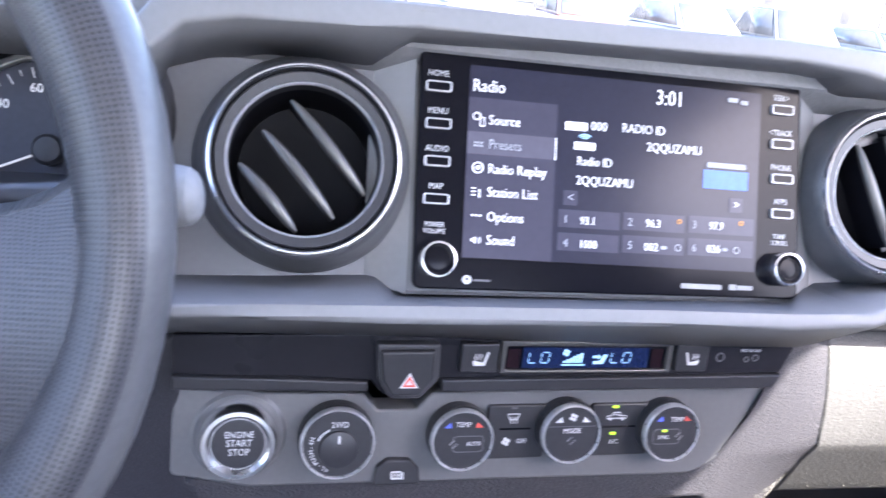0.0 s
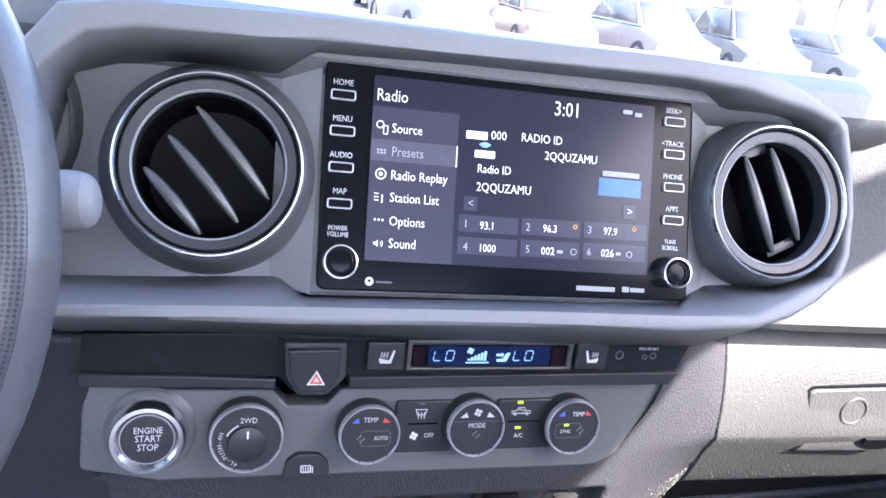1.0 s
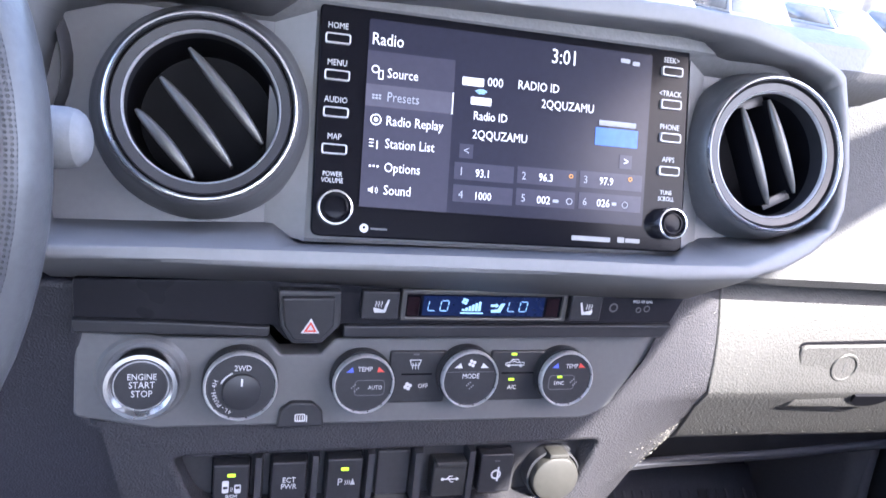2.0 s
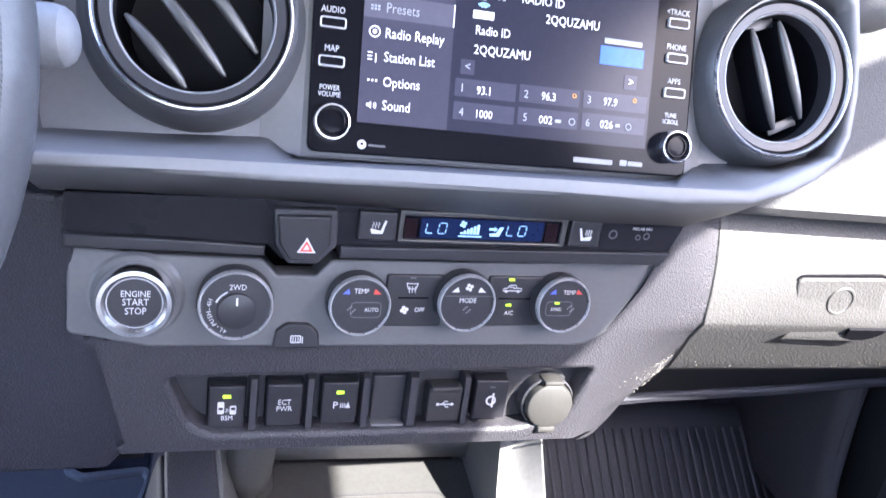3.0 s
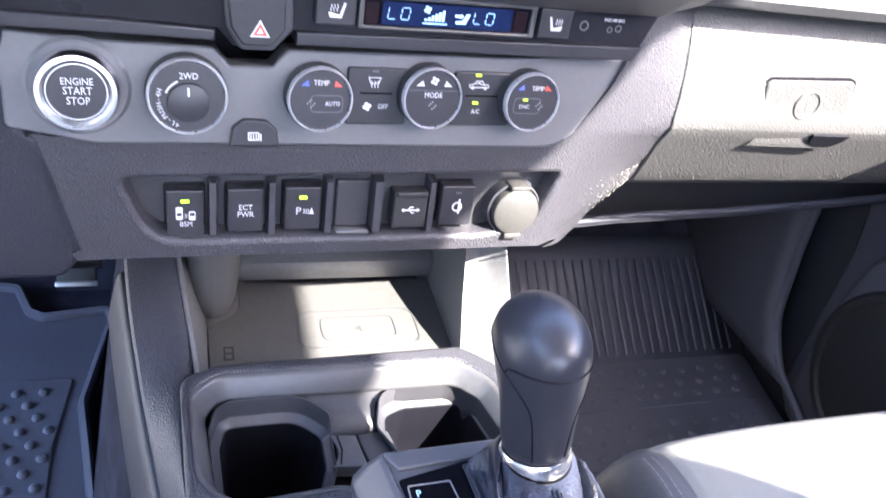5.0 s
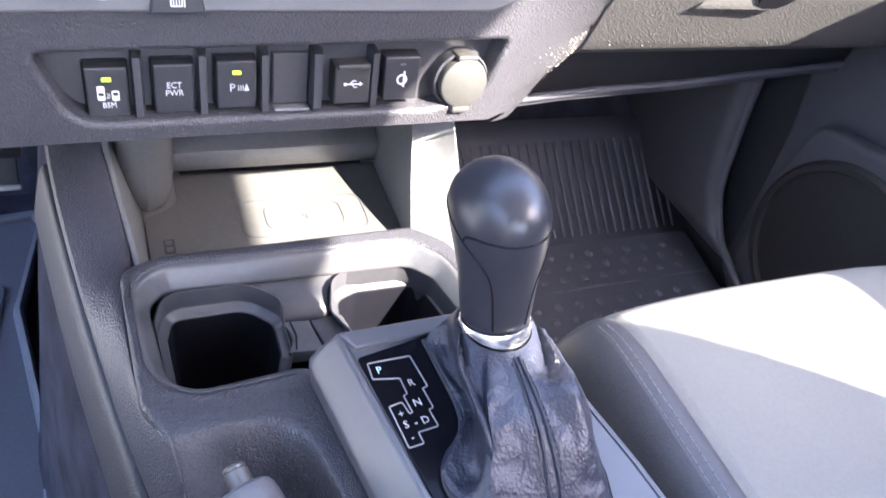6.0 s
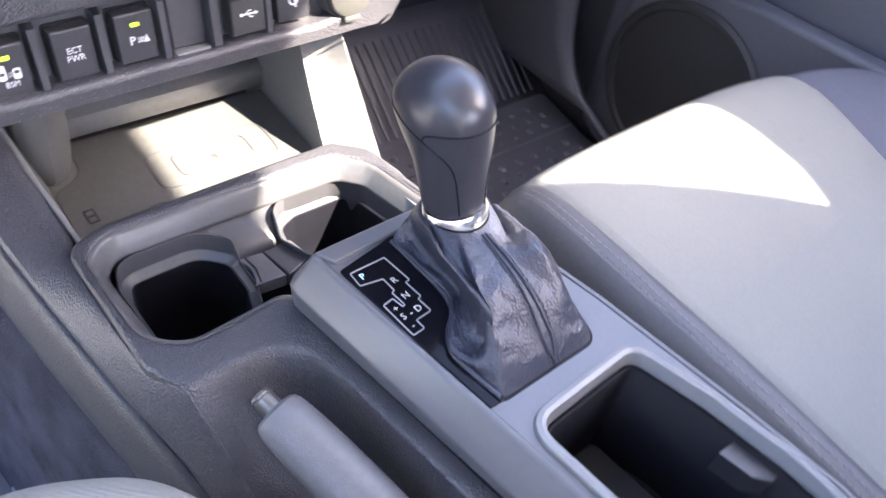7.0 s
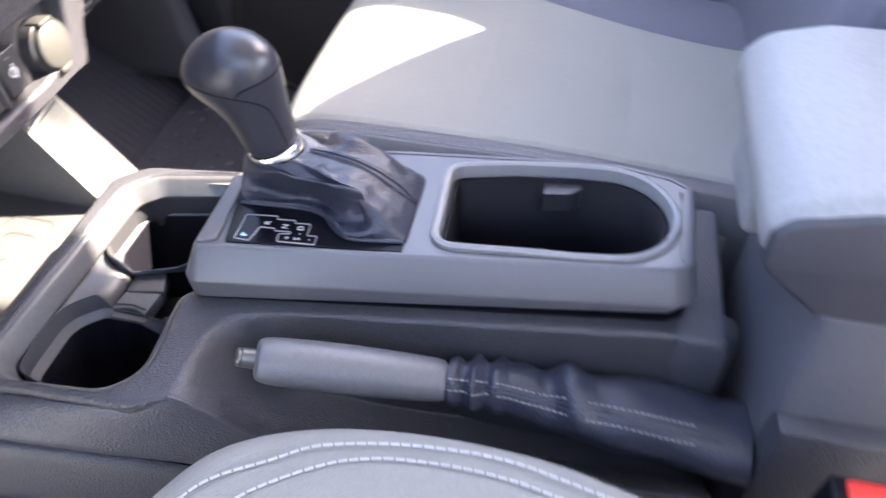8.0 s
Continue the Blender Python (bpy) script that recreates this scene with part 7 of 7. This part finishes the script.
# ---- footwells ----
toe = tagged(new("floor_slope", finish(loft([[(x, 0.66, 0.04), (x, 0.80, 0.150), (x, 0.97, 0.30), (x, 0.99, 0.33)] for x in (0.02, 0.92)], False), CARPET)), "dark sloping front of the cab floor", "floor", kind="structure")
driver_toe = tagged(new("floor_slope", finish(loft([[(x, 0.895, 0.04), (x, 0.94, 0.10), (x, 0.985, 0.30), (x, 0.99, 0.33)] for x in (-0.55, 0.02)], False), CARPET)), "dark front of the driver footwell", "floor", kind="structure")
tunnel = tagged(new("floor_tunnel", finish(loft([[(x0 - 0.060, y, 0.04), (x0 - 0.048, y, 0.09), (x0 - 0.020, y, z0 - 0.10), (x0 + 0.004, y, z0 - 0.002), (x0 + 0.03, y, z0)] for x0, y, z0 in ((-0.012, 0.98, 0.42), (-0.012, 0.46, 0.414), (-0.001, 0.375, 0.392), (0.014, 0.29, 0.373), (0.031, 0.215, 0.354), (0.052, 0.10, 0.300), (0.072, -0.12, 0.29))], False), CARPET)), "dark carpet on the transmission tunnel", "carpet", kind="structure")
tunnel.modifiers.new("thickness", "SOLIDIFY").thickness = 0.004

mat_left = thing("floor_mat", pose(0, 0, 0.046), "dark ribbed rubber floor mat in the driver footwell", "floor mat", "front floor mats")
outline = rounded([(-0.48, 0.90), (-0.200, 0.882), (-0.183, 0.877), (-0.163, 0.828), (-0.147, 0.817), (-0.070, 0.828), (-0.062, 0.812), (-0.086, 0.66), (-0.074, 0.5845), (-0.055, 0.46), (-0.058, 0.36), (-0.075, 0.20), (-0.48, 0.20)], [0.02, 0.01, 0.012, 0.012, 0.012, 0.012, 0.02, 0.05, 0.05, 0.05, 0.05, 0.03, 0.03])
part("tread", plate(outline, 0.012, -0.004, (), 0.002, 2, flat=True), MAT, mat_left)
part("raised_edge", loft([[(x, y, z) for x, y in grow(outline, k)] for k, z in ((0.004, 0.0), (0.003, 0.018), (0.0, 0.022), (-0.005, 0.020), (-0.008, 0.011))], True, False), MAT, mat_left, solid=0.002)
part("stud_field", plate(rounded([(-0.44, 0.700), (-0.100, 0.706), (-0.112, 0.60), (-0.108, 0.42), (-0.12, 0.26), (-0.44, 0.26)], 0.01), 0.0150, 0.010, (), 0.002, 2, flat=True), MAT, mat_left)
stud = finish(lathe([(0.0062, 0.0), (0.0058, -0.0018), (0.0042, -0.0036), (0.002, -0.0044), (0, -0.0046)], 14, False), MAT)
for j in range(16):
    for i in range(10):
        x, y = -0.1305 - 0.0287 * i + (0.0145 if j % 2 else 0.0) - 0.001 * j, 0.682 - 0.0195 * j
        if -0.42 < x < -0.118:
            part("stud", stud, MAT, mat_left, m=pose(x, y, 0.0150, -90))
mat_right = thing("floor_mat", pose(0, 0, 0.046), "dark ribbed rubber floor mat in the passenger footwell", "floor mat", "front floor mats")
outline = rounded([(0.36, 0.668), (0.86, 0.672), (0.84, 0.55), (0.83, 0.25), (0.34, 0.25)], 0.02)
part("tread", plate(outline, 0.012, -0.004, (), 0.002, 2, flat=True), MAT, mat_right)
for j in range(9):
    for i in range(15):
        x, y = 0.395 + 0.0335 * i + (0.0165 if j % 2 else 0.0), 0.642 - 0.0235 * j
        if x < 0.82 and not 0.585 > y > 0.560:
            part("stud", stud, MAT, mat_right, m=pose(x, y, 0.0120, -90))
part("step", plate([(0.35, 0.588), (0.845, 0.592), (0.84, 0.578), (0.35, 0.574)], 0.0145, 0.010, (), 0.001, 1, flat=True), MAT, mat_right)
up = Vector((0, 0.14, 0.110)).normalized()
part("toe_flap", loft([[(x, 0.664, 0.010), (x, 0.79, 0.1085), (x, 0.82, 0.132)] for x in (0.36, 0.60, 0.86)], False), MAT, mat_right, "ribbed upper flap", solid=0.008, offset=1)
for i in range(30):
    x = 0.385 + 0.0155 * i
    part("rib", strut((x, 0.672, 0.021), (x - 0.004, 0.788, 0.112), 0.0045, 0.0025, 0.0008), MAT, mat_right)

# ---- passenger door and kick panel ----
door = thing("passenger_door", pose(0.868, 0, 0, 0, 0, 0), "dark passenger door panel with a round speaker", "door")
sheet = plate(rounded([(-0.40, 0.05), (0.585, 0.05), (0.60, 0.30), (0.66, 0.60), (0.66, 0.77), (-0.40, 0.77)], 0.03), 0.0, 0.02, (), 0.006, 3)
sheet.transform(Matrix.Rotation(radians(90), 4, "Z"))
sheet.transform(Matrix.Diagonal((-1, 1, 1, 1)) @ Matrix.Diagonal((1, 1, 1, 1)))
sheet.flip_normals()
part("panel", sheet, DOOR_DARK, door)
pocket = plate(rounded([(-0.30, 0.07), (0.545, 0.07), (0.555, 0.26), (0.540, 0.352), (0.38, 0.382), (0.10, 0.40), (-0.30, 0.40)], [0.02, 0.03, 0.05, 0.03, 0.05, 0.05, 0.03]), 0.0, 0.03, (), 0.008, 4)
pocket.transform(Matrix.Translation((-0.038, 0, 0)) @ Matrix.Diagonal((-1, 1, 1, 1)) @ Matrix.Rotation(radians(90), 4, "Z"))
pocket.flip_normals()
part("lower_panel", pocket, DOOR_DARK, door, "moulded lower panel")
speaker = part("speaker_grille", lathe([(0.125, 0.0), (0.125, -0.004), (0.120, -0.008), (0.113, -0.008), (0.110, -0.003), (0.06, -0.006), (0, -0.007)], 48, False), RUBBER, door, "round speaker grille", pose(-0.038, 0.425, 0.225, 0, 0, -90))
kick = thing("kick_panel", HERE, "dark kick panel with a rubber door seal", "trim panel")
edge = [(0.815, 0.66, 0.50), (0.82, 0.645, 0.36), (0.82, 0.632, 0.27), (0.82, 0.612, 0.185), (0.82, 0.572, 0.132), (0.82, 0.54, 0.115), (0.82, 0.48, 0.09)]
part("door_seal", tube(spline(edge, 6), 0.0065, 10), DOOR_DARK, kick, "rubber seal")
part("panel", loft([[(x, y, z), (x - 0.004, y + 0.03, z), (x - 0.012, 0.99, z)] for x, y, z in edge[:-1]], False), DOOR_DARK, kick, solid=0.006)
under = thing("lower_dash_cover", HERE, "dark cover with a rolled lip under the glove box", "trim panel")
LIP = [(0.29, 0.575, 0.362), (0.375, 0.575, 0.372), (0.475, 0.575, 0.383), (0.616, 0.575, 0.391), (0.74, 0.575, 0.402), (0.86, 0.575, 0.412)]
part("cover", loft([[(x, y + 0.002, z - 0.004), (x, y + 0.03, z - 0.008), (x, 0.70, z - 0.012), (x, 0.80, z - 0.02), (x, 0.98, z - 0.03)] for x, y, z in LIP], False), DOOR_DARK, under, solid=0.006)
part("edge", tube(spline(LIP, 4), 0.005, 10), DOOR_DARK, under, "rolled lip")
part("upper_panel", loft([[(x, 0.580, z), (x, 0.575, 0.44), (x, 0.545, 0.482)] for x, y, z in LIP], False), SMOOTH_DARK, under, solid=0.004)
left_cover = thing("lower_dash_cover", HERE, "dark cover under the steering column", "trim panel")
part("cover", loft([[(x, 0.405, 0.467), (x, 0.44, 0.462), (x, 0.60, 0.45), (x, 0.98, 0.43)] for x in (-0.55, -0.2, -0.02)], False), BLACK, left_cover, solid=0.006)
pedal = thing("accelerator_pedal", pose(-0.108, 0.868, 0.115, -40, 0, 0), "bright edged accelerator pedal", "pedal")
part("plate", box(-0.024, 0.024, -0.004, 0.004, -0.03, 0.09, 0.003), RUBBER, pedal)
part("edge", box(-0.026, 0.026, -0.006, 0.005, -0.036, -0.028, 0.002), SILVER, pedal)


# ---- outside ----
def parked_car(x, y, turn, paint, label, tall=1.0):
    c = thing("parked_car", pose(x, y, -0.65, 0, 0, turn), label, "car", "parked cars")
    secs = []
    for yy, z0, z1, w in ((-2.25, 0.35, 0.62, 0.72), (-2.15, 0.25, 0.78, 0.84), (-1.2, 0.22, 0.98, 0.90), (0, 0.2, 1.0, 0.91), (1.3, 0.22, 0.98, 0.9), (2.1, 0.25, 0.9, 0.85), (2.25, 0.35, 0.75, 0.75)):
        secs.append([(-w, yy, z0), (-w * 1.02, yy, (z0 + z1) / 2), (-w * 0.95, yy, z1 - 0.06), (-w * 0.8, yy, z1), (w * 0.8, yy, z1), (w * 0.95, yy, z1 - 0.06), (w * 1.02, yy, (z0 + z1) / 2), (w, yy, z0)])
    b = part("body", loft(secs, True, True), paint, c)
    top = 1.48 * tall
    part("cabin", loft([[(-0.80, -1.25, 0.97), (0.80, -1.25, 0.97), (0.80, 1.75, 0.97), (-0.80, 1.75, 0.97)], [(-0.66, -0.45, top - 0.05), (0.66, -0.45, top - 0.05), (0.66, 1.15, top - 0.05), (-0.66, 1.15, top - 0.05)],
                        [(-0.58, -0.3, top), (0.58, -0.3, top), (0.58, 1.0, top), (-0.58, 1.0, top)]], True, True), paint, c)
    zz = lambda k: 0.99 + k * (top - 0.1 - 0.99)
    part("windshield", loft([[(-0.72, -1.23, 1.0), (0.72, -1.23, 1.0)], [(-0.60, -0.50, top - 0.08), (0.60, -0.50, top - 0.08)]], False), CAR_GLASS, c, solid=0.02, offset=0)
    for s in (-1, 1):
        part("side_window", loft([[(s * 0.795, -1.0, 1.02), (s * 0.795, 1.5, 1.02)], [(s * 0.69, -0.45, top - 0.10), (s * 0.69, 1.05, top - 0.10)]], False), CAR_GLASS, c, solid=0.02, offset=0)
        part("headlight", box(s * 0.62 - 0.16, s * 0.62 + 0.16, -2.24, -2.05, 0.62, 0.76, 0.03), CHROME, c)
        for yy in (-1.4, 1.35):
            w = part("wheel", lathe([(0.20, -0.09), (0.31, -0.10), (0.33, -0.07), (0.33, 0.07), (0.31, 0.10), (0.20, 0.09)], 28), TYRE, c, m=pose(s * 0.82, yy, 0.33, 0, 0, 90))
            part("rim", lathe([(0.0, -0.06), (0.05, -0.08), (0.20, -0.07), (0.20, 0.07), (0, 0.06)], 20, False), SILVER, w)
    part("grille", box(-0.5, 0.5, -2.29, -2.2, 0.40, 0.60, 0.02), FAR_GREY, c)
    return c


PAINTS = (FAR_PALE, FAR_GREY, FAR_PALE, FAR_RED, FAR_PALE, FAR_GREY, FAR_PALE, FAR_PALE)
NAMES = {id(FAR_PALE): "white parked car in bright sun", id(FAR_GREY): "silver parked car in bright sun", id(FAR_RED): "dark red parked car in bright sun"}
for i in range(8):
    parked_car(-2.0 + 2.8 * i, 18.5, 4 * ((i * 37) % 5 - 2), PAINTS[i], NAMES[id(PAINTS[i])], 1.0 + 0.08 * (i % 3))
for i in range(7):
    parked_car(1.0 + 3.0 * i, 28, 180 + 3 * (i % 3), PAINTS[(i + 3) % 8], NAMES[id(PAINTS[(i + 3) % 8])], 1.0 + 0.1 * (i % 2))
house = thing("showroom", pose(22, 42, -0.65), "pale concrete building with white posts", "building")
part("wall", box(-22, 22, 0, 8, 0, 6, 0.05), CONCRETE, house)
part("roof_edge", box(-23, 23, -2.5, 8, 5.4, 6.3, 0.05), CAR_WHITE, house)
for i in range(9):
    part("post", box(-20.2 + 5 * i, -19.8 + 5 * i, -2.2, -1.8, 0, 5.4, 0.03), CAR_WHITE, house)
    part("window", box(-19 + 5 * i, -15.8 + 5 * i, -0.06, 0.05, 0.6, 4.2, 0.02), CAR_GLASS, house)
for x, y in ((11.0, 12.6), (7.2, 12.9)):
    p = thing("bollard", pose(x, y, -0.65), "white painted steel bollard", "bollard", "bollards")
    part("post", lathe([(0.11, 0), (0.11, -1.05), (0.08, -1.12), (0, -1.13)], 20, False), CAR_WHITE, p, m=Matrix.Rotation(radians(-90), 4, "X"))
